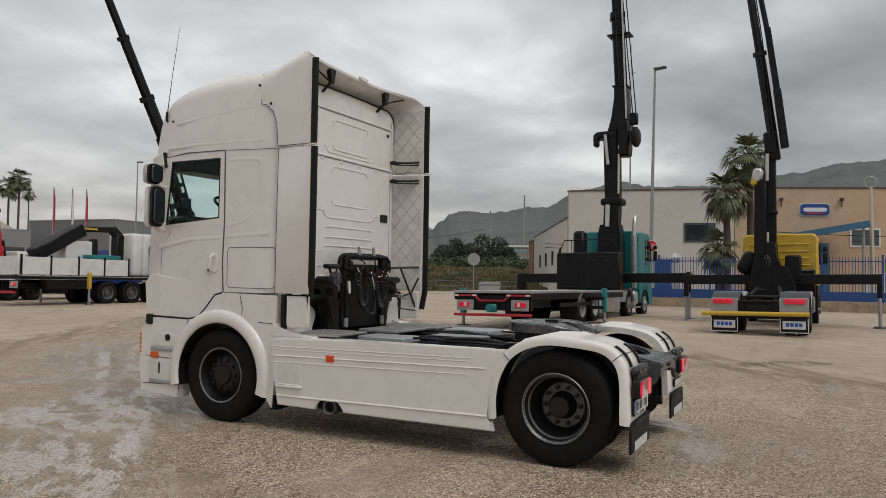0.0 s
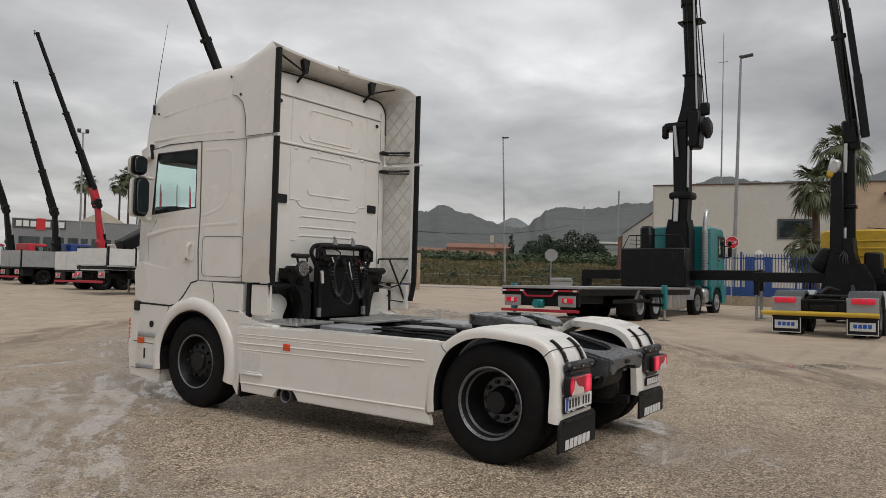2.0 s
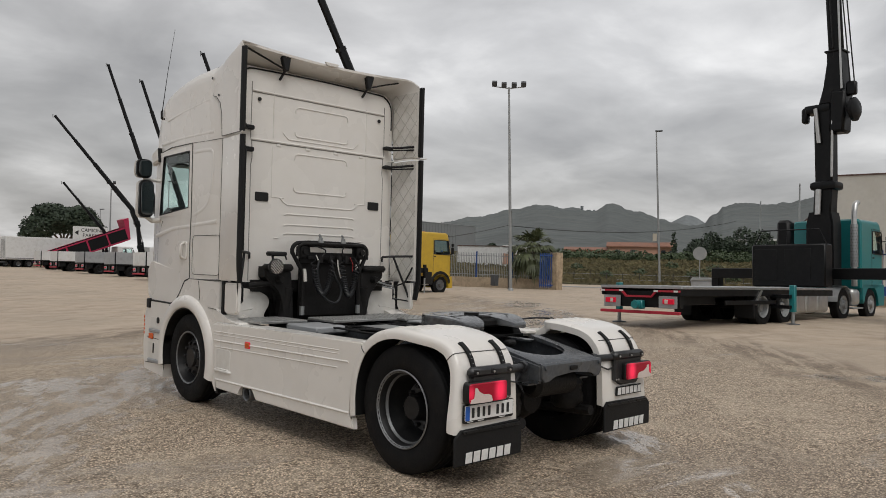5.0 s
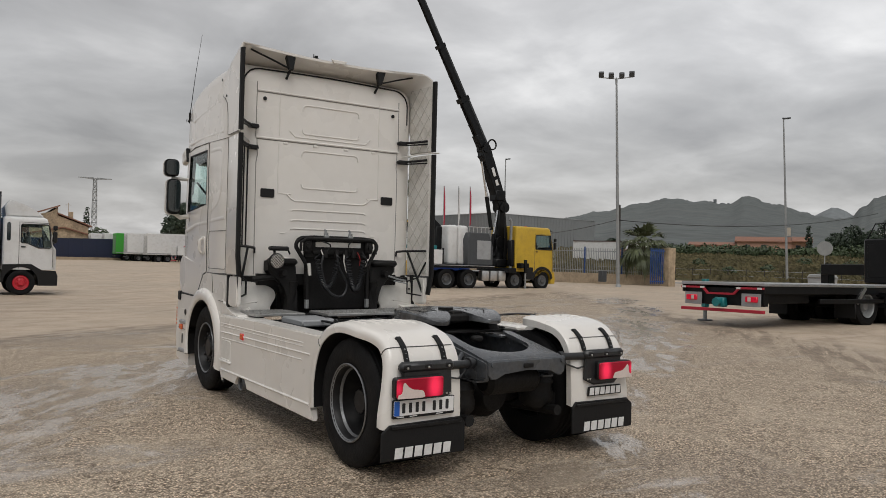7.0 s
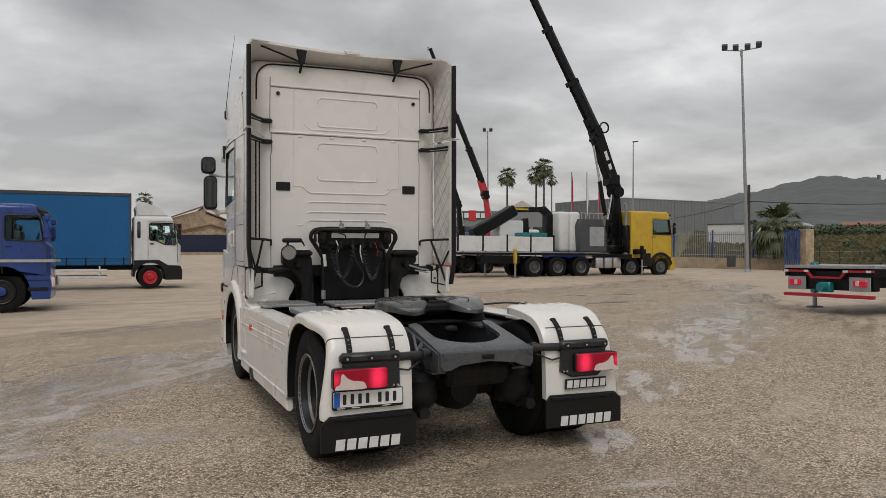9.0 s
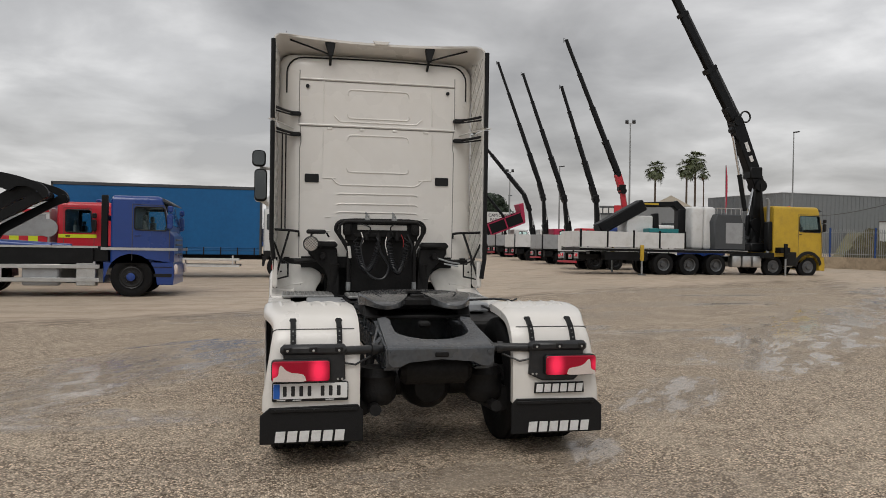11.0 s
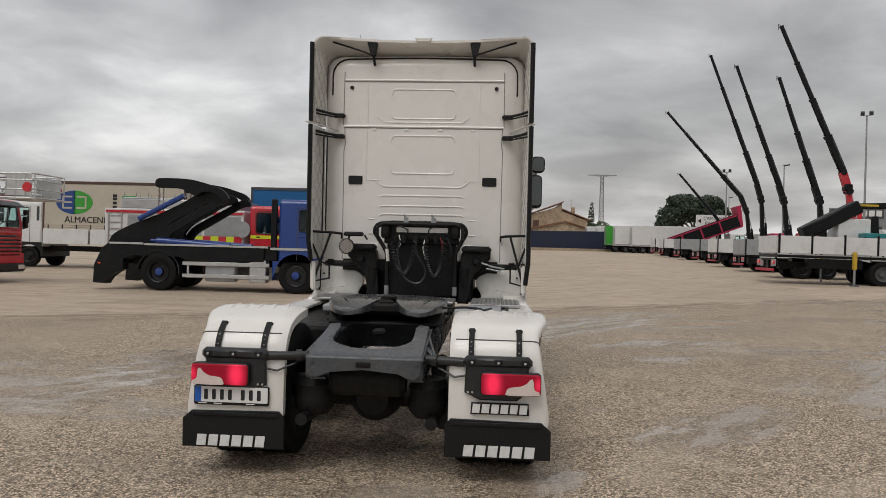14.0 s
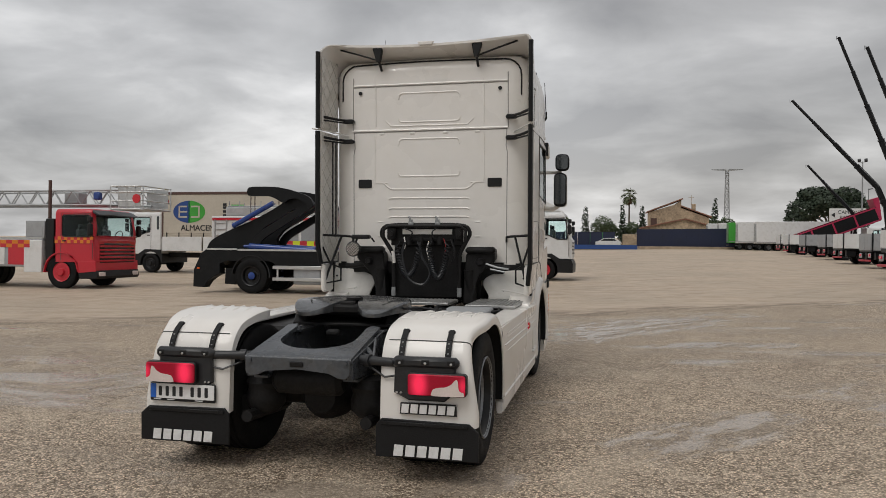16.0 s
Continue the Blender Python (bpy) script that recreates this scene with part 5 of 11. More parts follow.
span(bm, (0.5, 0.7, 0.40), (1.2, 3.0, 0.90), 0.03)
part("fuel_tank", bm, M_DARK, truck, "dark tank behind the side skirt")
random.seed(4)
for k in range(9):
    bm = B()
    x = random.uniform(-0.95, 0.95)
    pts = [(x, 0.75, 0.96)]
    for i in range(1, 7):
        pts.append((x + random.uniform(-0.12, 0.12), 0.75 + 0.3 * i, 0.965 + random.uniform(0, 0.03)))
    tube(bm, pts, random.choice((0.012, 0.016, 0.02)), 6)
    part("air_line", bm, M_BLACK, truck)

# hose rack on the cab's rear: bent tube frame, plate, coils, work lamp
YF = 2.76
bm = B()
frame_pts = [(-0.36, YF, 1.03), (-0.36, YF, 1.50), (-0.40, YF, 1.58)] + [(x, YF, z) for x, z in arc(-0.42, 1.76, 0.09, 190, 90, 5)] + [(-0.3, YF, 1.86), (0.35, YF, 1.86)] + [(x, YF, z) for x, z in arc(0.45, 1.76, 0.09, 90, -10, 5)] + [(0.46, YF, 1.60), (0.42, YF, 1.52), (0.42, YF, 1.03)]
tube(bm, frame_pts, 0.024, 8)
tube(bm, [(-0.47, YF - 0.05, 1.70), (-0.47, YF - 0.05, 1.80), (-0.40, YF - 0.05, 1.845), (0.43, YF - 0.05, 1.845), (0.50, YF - 0.05, 1.80), (0.50, YF - 0.05, 1.68)], 0.018, 8)
rack = part("hose_rack", bm, M_DARK, truck, "black tubular hose rack with coiled air lines")
bm = B()
span(bm, (-0.40, YF + 0.02, 1.62), (0.46, YF + 0.05, 1.84), 0.01)
part("rack_plate", bm, M_DARK, rack)
bm = B()
span(bm, (-0.37, YF + 0.06, 1.02), (0.43, YF + 0.09, 1.66), 0.01)
part("back_plate", bm, M_DARK, rack)
bm = B()
span(bm, (-0.26, YF + 0.012, 1.75), (0.33, YF + 0.022, 1.81), 0.004)
part("rack_window", bm, M_WHITE2, rack)
bm = B()
span(bm, (-0.30, YF - 0.01, 1.665), (0.35, YF + 0.02, 1.71), 0.008)
for x in (-0.16, -0.02, 0.10, 0.20):
    lathe(bm, [(0, -0.05), (0.026, -0.05), (0.03, 0.0), (0.022, 0.04), (0, 0.04)], (x, YF - 0.05, 1.68), "Z", 12)
for x in (-0.38, 0.42):
    box(bm, (x, YF - 0.02, 1.76), (0.10, 0.06, 0.16), 0.02)
    lathe(bm, [(0, -0.03), (0.03, -0.03), (0.03, 0.0), (0, 0.0)], (x, YF - 0.05, 1.76), "Y", 12)
part("coupling_bar", bm, M_DARK, rack)
for x in (-0.145, 0.17):
    bm = B()
    tube(bm, [(x - 0.02, YF - 0.02, 1.84), (x - 0.01, YF - 0.03, 1.94), (x - 0.03, YF - 0.03, 1.95)], 0.016, 6)
    tube(bm, [(x + 0.02, YF - 0.02, 1.84), (x + 0.01, YF - 0.03, 1.92)], 0.012, 6)
    box(bm, (x, YF - 0.03, 1.87), (0.06, 0.03, 0.04), 0.006)
    part("hose_clip", bm, M_STEEL, rack)


def coil(x0, x1, z0, drop, turns, r, material, y):
    """a coiled hose hanging in a loop"""
    bm = B()
    pts = []
    n = turns * 9
    for i in range(n + 1):
        t = i / n
        cx = x0 + (x1 - x0) * t
        cz = z0 - drop * math.sin(math.pi * t) ** 0.7
        a = 2 * math.pi * turns * t
        tang = math.atan2(-drop * math.pi * math.cos(math.pi * t) * 0.9, x1 - x0)
        nx, nz = -math.sin(tang), math.cos(tang)
        pts.append((cx + r * math.cos(a) * nx, y + r * math.sin(a), cz + r * math.cos(a) * nz))
    tube(bm, pts, 0.0075, 5)
    part("coiled_hose", bm, material, rack, "black coiled air hose")


coil(-0.29, -0.02, 1.66, 0.38, 34, 0.028, M_COIL, YF - 0.10)
coil(0.09, 0.31, 1.66, 0.40, 36, 0.030, M_COIL, YF - 0.12)
for pts, r, mtl in (([(-0.2, YF - 0.08, 1.66), (-0.23, YF - 0.1, 1.5), (-0.15, YF - 0.12, 1.25), (0.02, YF - 0.12, 1.18), (0.10, YF - 0.1, 1.32), (0.0, YF - 0.1, 1.5), (-0.03, YF - 0.08, 1.66)], 0.014, M_COIL),
                    ([(0.25, YF - 0.06, 1.70), (0.275, YF - 0.08, 1.62), (0.27, YF - 0.08, 1.54)], 0.004, M_CABLE_RED),
                    ([(-0.22, YF - 0.05, 1.72), (-0.20, YF - 0.08, 1.62), (-0.24, YF - 0.08, 1.55)], 0.007, M_WHITE2),
                    ([(0.08, YF - 0.05, 1.68), (0.06, YF - 0.09, 1.58), (0.09, YF - 0.1, 1.46)], 0.007, M_WHITE2),
                    ([(-0.30, YF - 0.03, 1.84), (-0.12, YF - 0.08, 1.78), (-0.16, YF - 0.08, 1.70)], 0.008, M_BLACK),
                    ([(0.20, YF - 0.03, 1.84), (0.12, YF - 0.08, 1.78), (0.14, YF - 0.08, 1.70)], 0.008, M_BLACK),
                    ([(0.33, YF - 0.03, 1.70), (0.38, YF - 0.08, 1.55), (0.34, YF - 0.05, 1.42)], 0.012, M_BLACK)):
    part("hose", tube(B(), smooth_path(pts), r, 6), mtl, rack)
bm = B()
tube(bm, [(-0.362, YF - 0.03, 1.56), (-0.352, YF - 0.03, 1.50), (-0.345, YF - 0.03, 1.42)], 0.020, 6)
part("pale_sleeve", bm, M_WHITE2, rack)
for s in (-1, 1):
    bm = B()
    tube(bm, [(0.03 + s * 0.39, YF, 1.04), (0.03 + s * 0.39, YF, 1.14)], 0.028, 8)
    part("foot_sleeve", bm, M_STEEL, rack)
# suspension brackets and spring-brake pots behind the cab
for s in (-1, 1):
    bm = B()
    prism(bm, [(s * 0.45, 0.95), (s * 0.58, 0.95), (s * 0.585, 1.20), (s * 0.62, 1.30), (s * 0.74, 1.38), (s * 0.82, 1.47), (s * 0.82, 1.58), (s * 0.55, 1.59), (s * 0.49, 1.52), (s * 0.47, 1.2)], 2.78, 2.96, "Y", 0.02)
    lathe(bm, [(0, -0.04), (0.03, -0.04), (0.045, 0), (0.045, 0.1), (0, 0.1)], (s * 0.66, 2.74, 1.44), "Y", 14)
    box(bm, (s * 0.66, 2.80, 1.57), (0.34, 0.16, 0.08), 0.03)
    tube(bm, [(s * 0.7, 2.82, 1.40), (s * 0.98, 2.86, 1.37)], 0.03, 8)
    tube(bm, [(s * 0.52, 2.80, 1.35), (s * 0.55, 2.85, 0.98)], 0.06, 10)
    part("cab_bracket", bm, M_DARK, truck, "black cab suspension bracket")
bm = B()
span(bm, (-0.9, 2.9, 1.30), (0.9, 2.98, 1.43))
part("cab_underframe", bm, M_DARK, truck)
bm = B()
lathe(bm, [(0, 0.06), (0.05, 0.05), (0.085, 0.0), (0.09, -0.02), (0.078, -0.035), (0, -0.036)], (-0.80, 2.62, 1.58), "Y", 22)
box(bm, (-0.74, 2.70, 1.72), (0.22, 0.10, 0.05), 0.015)
tube(bm, [(-0.80, 2.66, 1.62), (-0.79, 2.70, 1.70)], 0.014, 6)
tube(bm, [(-0.62, 2.72, 1.71), (-0.59, 2.74, 1.66)], 0.01, 6)
lamp = part("work_lamp", bm, M_BLACK, truck, "round work lamp with a wire grille")
bm = B()
lathe(bm, [(0.076, 0.0), (0.0, 0.004)], (-0.80, 2.582, 1.58), "Y", 22)
part("lamp_glass", bm, M_CHROME, lamp)
bm = B()
for k in range(-3, 4):
    h = math.sqrt(max(0.0, 0.074 ** 2 - (k * 0.022) ** 2))
    for a in (45, -45):
        c, sn = math.cos(radians(a)), math.sin(radians(a))
        p, q = (k * 0.022, -h), (k * 0.022, h)
        tube(bm, [(-0.80 + c * u - sn * v, 2.578, 1.58 + sn * u + c * v) for u, v in (p, q)], 0.0025, 4)
part("lamp_grille", bm, M_BLACK, lamp)
bm = B()
tube(bm, [(0.72, 2.78, 1.42), (0.85, 2.76, 1.38), (0.98, 2.78, 1.36)], 0.012, 6)
tube(bm, [(0.78, 2.74, 1.36), (0.95, 2.72, 1.33)], 0.01, 6)
part("tilt_lever", bm, M_STEEL, truck)


# ---- side skirts ----
def skirt(s):
    X = s * 1.262
    bm = B()
    bottom_cut = [(2.51, 0.265), (2.495, 0.33), (2.45, 0.375), (2.38, 0.395), (2.30, 0.395), (2.23, 0.375), (2.185, 0.33), (2.17, 0.265)] if s < 0 else []
    pts = [(0.44, 0.99), (0.47, 0.95), (0.56, 0.78), (0.62, 0.55), (0.635, 0.36), (0.58, 0.345), (0.56, 0.255)] + [(y, z) for y, z in bottom_cut[::-1]] + [(2.99, 0.275), (3.045, 0.60), (3.10, 0.955), (2.0, 0.975)]
    prism(bm, pts, s * 1.20, X, "X", 0.012, 2)
    sk = part("side_skirt", bm, M_WHITE, truck, "white ribbed side skirt panel")
    bm = B()
    for (y0, z0), (y1, z1), r in (((3.05, 0.875), (0.78, 0.895), 0.005), ((3.05, 0.845), (0.78, 0.865), 0.004), ((3.04, 0.78), (0.64, 0.81), 0.009), ((3.03, 0.715), (0.80, 0.745), 0.006), ((2.99, 0.37), (0.62, 0.385), 0.012)):
        tube(bm, [(X, y0, z0), (X, y1, z1)], r, 6)
    part("skirt_rib", bm, M_WHITE, sk)
    bm = B()
    prism(bm, rrect(2.84, 0.59, 0.30, 0.22, 0.03), X - s * 0.002, X + s * 0.004, "X", 0.002)
    part("step_recess", bm, M_WHITE2, sk)
    bm = B()
    box(bm, (X, 2.84, 0.47), (0.05, 0.34, 0.03), 0.01)
    box(bm, (X, 2.84, 0.49), (0.035, 0.26, 0.015), 0.005)
    part("step", bm, M_WHITE2, sk)
    bm = B()
    box(bm, (X + s * 0.006, 2.333, 0.789), (0.016, 0.085, 0.055), 0.005)
    mk = part("side_marker", bm, M_ORANGE, sk, "orange side marker lamp")
    bm = B()
    box(bm, (X + s * 0.004, 2.333, 0.789), (0.012, 0.10, 0.068), 0.004)
    part("marker_base", bm, M_RED, mk)
    bm = B()
    span(bm, (s * 1.02, 0.64, 0.935), (s * 1.25, 3.05, 0.975), 0.01)
    part("skirt_top", bm, M_WHITE, sk)


side_pair(skirt)
bm = B()
lathe(bm, [(0.058, -0.058), (0.070, -0.066), (0.076, -0.058), (0.074, 0.20), (0.060, 0.20)], (-1.20, 2.335, 0.305), "X", 28, close=True)
ex = part("exhaust_pipe", bm, M_RIM, truck, "round steel exhaust tailpipe")
bm = B()
lathe(bm, [(0.062, 0.06), (0, 0.06)], (-1.20, 2.335, 0.305), "X", 20)
part("pipe_bore", bm, M_DARK, ex)
bm = B()
span(bm, (-1.215, 2.12, 0.27), (-1.05, 2.56, 0.42), 0.01)
part("pipe_shroud", bm, M_DARK, ex)


# ---- rear mudguards with lamps and flaps ----
def rear_guard(s):
    prof_o = [(0.61, 0.36), (0.62, 0.55), (0.58, 0.76), (0.47, 0.96), (0.30, 1.08), (0.10, 1.135), (-0.12, 1.135), (-0.36, 1.10), (-0.475, 1.058), (-0.552, 0.995), (-0.61, 0.90), (-0.642, 0.74), (-0.655, 0.52), (-0.657, 0.42)]
    prof_o = [(p.x, p.y) for p in smooth_path([(y, z, 0) for y, z in prof_o], 3)]
    cx, cz = 0.0, 0.5

    def strip_x(x, y):
        t = max(0.0, min(1.0, (y - 0.02) / 0.30))
        return 1.27 - (1.27 - x) * (1.0 - 0.55 * t * t * (3 - 2 * t))

    def rim_at(x_out, shrink):
        out = []
        for y, z in prof_o:
            d = math.hypot(y - cx, z - cz)
            # the rear half draws in towards its top
            lean = 0.07 * max(0.0, min(1.0, (-y - 0.25) / 0.25)) * max(0.0, min(1.0, (z - 0.5) / 0.5)) * max(0.0, abs(x_out) - 0.9) / 0.37
            # and it narrows to a strip over the outer tyre at the front
            x_at = math.copysign(strip_x(abs(x_out), y), x_out)
            out.append((x_at - math.copysign(lean, x_out), y - (y - cx) / d * shrink, z - (z - cz) / d * shrink))
        return out
    xo, xi = 1.27, 0.58
    bm = B()
    rows = [rim_at(s * xo, 0.085), rim_at(s * (xo + 0.003), 0.045), rim_at(s * (xo - 0.006), 0.018), rim_at(s * (xo - 0.028), 0.004), rim_at(s * (xo - 0.07), 0.0)]
    for k in range(1, 6):
        rows.append(rim_at(s * (xo - 0.07 - (xo - xi - 0.11) * k / 5), 0.0))
    rows += [rim_at(s * xi, 0.02), rim_at(s * xi, 0.08), rim_at(s * (xi + 0.01), 0.08), rim_at(s * (xi + 0.02), 0.035), rim_at(s * (xo - 0.1), 0.03), rim_at(s * (xo - 0.03), 0.06), rim_at(s * (xo - 0.02), 0.085)]
    vv = [[bm.verts.new(p) for p in r] for r in rows]
    n = len(prof_o)
    for a, b2 in zip(vv, vv[1:] + vv[:1]):
        for k in range(n - 1):
            bm.faces.new((a[k], a[k + 1], b2[k + 1], b2[k]))
    bm.faces.new([r[0] for r in vv])
    bm.faces.new([r[-1] for r in vv][::-1])
    g = part("rear_mudguard", bm, M_WHITE, truck, "white moulded rear mudguard", angle=45)
    # black liner under the guard
    bm = B()
    inner = [rim_at(s * (xi + 0.025), 0.05), rim_at(s * (xo - 0.035), 0.05), rim_at(s * (xo - 0.035), 0.062), rim_at(s * (xi + 0.025), 0.062)]
    vv = [[bm.verts.new(p) for p in r] for r in inner]
    for a, b2 in zip(vv, vv[1:] + vv[:1]):
        for k in range(len(prof_o) - 1):
            bm.faces.new((a[k], a[k + 1], b2[k + 1], b2[k]))
    part("guard_liner", bm, M_RUBBER, g, "black liner under the mudguard")
    # stiffening ribs along the crown
    bm = B()
    for k in range(5):
        x = 0.70 + 0.11 * k
        tube(bm, [(s * strip_x(x, y), y, z) for y, z in ((0.42, 0.985), (0.28, 1.078), (0.10, 1.125), (-0.12, 1.126), (-0.26, 1.10))], [0.010, 0.020, 0.021, 0.020, 0.010], 8)
    part("crown_rib", bm, M_WHITE, g)
    for k in (27, 9):
        seam_line([rim_at(s * (xo + dx), sh)[k] for dx, sh in ((0.001, 0.08), (0.004, 0.045), (-0.005, 0.017), (-0.027, 0.003), (-0.07, -0.001))] + [rim_at(s * (xi + 0.04), -0.001)[k]], 0.0045)
    # rubber latches
    for xx in (0.73, 1.06):
        bm = B()
        lie = [(-0.485, 1.062), (-0.525, 1.036), (-0.568, 1.002), (-0.600, 0.955), (-0.626, 0.895)]
        for (ya, za), (yb, zb) in zip(lie, lie[1:]):
            beam(bm, (s * xx, ya, za), (s * xx, yb, zb), 0.038, 0.016)
        lt = part("rubber_latch", bm, M_RUBBER, g, "black rubber strap latch")
        bm = B()
        box(bm, (s * xx, -0.49, 1.052), (0.05, 0.03, 0.022), 0.006)
        part("latch_clip", bm, M_BLACK, lt)
        for k in range(3):
            bm = B()
            lathe(bm, [(0.007, 0), (0.007, -0.008), (0, -0.008)], (s * xx, -0.585 - 0.016 * k, 0.985 - 0.033 * k), "Y", 8)
            part("latch_pin", bm, M_STEEL, lt)
    # lamp carrier
    bm = B()
    prism(bm, [(s * 1.13, 0.90), (s * 0.70, 0.90), (s * 0.69, 0.65), (s * 0.80, 0.60), (s * 1.05, 0.60), (s * 1.12, 0.66)], -0.685, -0.645, "Y", 0.012)
    box(bm, (s * 0.915, -0.665, 0.862), (0.47, 0.075, 0.08), 0.025)
    tube(bm, [(s * 0.72, -0.65, 0.85), (s * 0.55, -0.62, 0.85), (s * 0.42, -0.58, 0.85)], 0.032, 10)
    tube(bm, [(s * 0.50, -0.61, 0.85), (s * 0.46, -0.60, 0.85)], 0.045, 10)
    tube(bm, [(s * 0.80, -0.66, 0.78), (s * 0.62, -0.66, 0.75), (s * 0.50, -0.6, 0.80)], 0.008, 6)
    car = part("lamp_carrier", bm, M_CARRIER, g, "dark grey lamp carrier on a tube")
    for xx in (0.74, 0.92, 1.10):
        bm = B()
        box(bm, (s * xx, -0.70, 0.868), (0.06, 0.012, 0.035), 0.008)
        part("carrier_pocket", bm, M_BLACK, car)
        bm = B()
        lathe(bm, [(0.009, 0), (0.009, -0.008), (0, -0.01)], (s * xx, -0.705, 0.862), "Y", 10)
        part("carrier_bolt", bm, M_ALU, car)
    # tail lamp: housing, red lens with a pale lobe, two lit bulbs
    x0, x1, z0, z1 = 0.80, 1.21, 0.645, 0.80
    bm = B()
    prism(bm, rrect(s * (x0 + x1) / 2, (z0 + z1) / 2, x1 - x0, z1 - z0, 0.025), -0.725, -0.665, "Y", 0.008)
    hs = part("tail_lamp", bm, M_BLACK, g, "red tail lamp, lit, with a pale lobe")
    bm = B()
    prism(bm, rrect(s * (x0 + x1) / 2, (z0 + z1) / 2, x1 - x0 - 0.012, z1 - z0 - 0.012, 0.02), -0.742, -0.722, "Y", 0.008)
    part("lens", bm, M_REDLIT, hs)
    bm = B()
    lobe = [(1.20, 0.66), (1.20, 0.655), (0.99, 0.652), (0.975, 0.675), (0.99, 0.70), (1.03, 0.71), (1.07, 0.715), (1.11, 0.735), (1.135, 0.762), (1.15, 0.765), (1.158, 0.74), (1.16, 0.71), (1.17, 0.69), (1.195, 0.68)]
    lobe = [(p.x, p.y) for p in smooth_path([(x, z, 0) for x, z in lobe[1:]], 3)]
    prism(bm, [(s * x, z) for x, z in lobe], -0.7445, -0.740, "Y")
    part("lens_lobe", bm, M_CLEAR, hs, "pale reversing lobe")
    bm = B()
    for dx in (0.0, 0.03):
        lathe(bm, [(0.008, 0), (0.008, -0.006), (0, -0.006)], (s * (0.715 + dx), -0.688, 0.655), "Y", 8)
    part("carrier_bolt", bm, M_ALU, car)
    # mud flap with pale badge bars
    bm = B()
    prism(bm, [(s * 1.285, 0.20), (s * 0.56, 0.20), (s * 0.56, 0.42), (s * 0.60, 0.465), (s * 1.22, 0.455), (s * 1.285, 0.40)], -0.678, -0.655, "Y", 0.005)
    fl = part("mud_flap", bm, M_RUBBER, g, "black rubber mud flap with pale badge")
    bm = B()
    span(bm, (s * 0.60, -0.69, 0.425), (s * 1.21, -0.68, 0.45), 0.003)
    for k in range(5):
        lathe(bm, [(0.006, 0), (0.006, -0.006), (0, -0.006)], (s * (0.64 + 0.135 * k), -0.69, 0.438), "Y", 8)
    part("flap_strip", bm, M_BLACK, fl)
    badge(fl, s * 0.935, 0.252, 0.50, 0.078, -0.681)


def badge(parent, xc, zc, w, h, y):
    """a worn maker's badge as six plain slanted bars"""
    n = 6
    bw = w / n
    for k in range(n):
        bm = B()
        x0 = xc - w / 2 + k * bw
        prism(bm, [(x0 + bw * 0.04, zc - h / 2), (x0 + bw * 0.84, zc - h / 2), (x0 + bw * 0.94, zc + h / 2), (x0 + bw * 0.14, zc + h / 2)], y - 0.003, y, "Y", 0.001)
        part("badge_bar", bm, M_MARK, parent)


side_pair(rear_guard)
# registration plate on its bracket, blanked to bars
bm = B()
prism(bm, rrect(-0.936, 0.567, 0.535, 0.135, 0.012), -0.682, -0.664, "Y", 0.003)
pl = part("number_plate", bm, M_BLACK, truck, "white registration plate with dark bars")
bm = B()
prism(bm, rrect(-0.936, 0.574, 0.52, 0.11, 0.008), -0.686, -0.680, "Y", 0.002)
part("plate_face", bm, M_PLATE, pl)
bm = B()
prism(bm, rrect(-1.172, 0.574, 0.044, 0.104, 0.004), -0.6885, -0.685, "Y")
part("plate_band", bm, M_PLATEBLUE, pl)
for k in range(7):
    bm = B()
    x = -1.115 + 0.057 * k + (0.035 if k > 3 else 0)
    prism(bm, rrect(x, 0.574, 0.026, 0.072, 0.006), -0.6885, -0.685, "Y")
    part("plate_bar", bm, M_MARKDARK, pl)
for x in (-1.14, -1.03, -0.80):
    part("frame_bar", box(B(), (x, -0.684, 0.511), (0.06, 0.004, 0.006)), M_MARK, pl)
# badge board on the right-hand guard
bm = B()
prism(bm, [(0.74, 0.585), (0.735, 0.505), (1.135, 0.505), (1.13, 0.585)], -0.682, -0.664, "Y", 0.003)
bb = part("badge_board", bm, M_BLACK, truck, "black badge board with pale bars")
badge(bb, 0.935, 0.545, 0.385, 0.062, -0.683)


# ---- wheels ----
def tyre(bm, r, w, rim, xc, seg=56):
    """tyre profile with shoulder and five grooves, turned about x"""
    h = w / 2
    prof = [(rim, -h * 0.75), (rim + 0.03, -h * 0.92), (rim + 0.09, -h), (r - 0.06, -h * 0.98), (r - 0.02, -h * 0.90), (r - 0.005, -h * 0.80)]
    for k in range(4):
        g = -h * 0.6 + h * 0.4 * k
        prof += [(r, g - h * 0.10), (r - 0.014, g - h * 0.035), (r - 0.014, g + h * 0.035), (r, g + h * 0.10)]
    prof += [(r - 0.005, h * 0.80), (r - 0.02, h * 0.90), (r - 0.06, h * 0.98), (rim + 0.09, h), (rim + 0.03, h * 0.92), (rim, h * 0.75)]
    lathe(bm, prof, xc, "X", seg, close=True)


def studs(n, rad, centre, x0, x1, r, parent, name="wheel_nut"):
    for k in range(n):
        a = 2 * math.pi * k / n
        bm = B()
        lathe(bm, [(r, x0), (r, x1 - 0.006 * (1 if x1 > x0 else -1)), (r * 0.5, x1), (0, x1)], (centre[0], centre[1] + rad * math.cos(a), centre[2] + rad * math.sin(a)), "X", 6)
        part(name, bm, M_RIMDARK, parent)


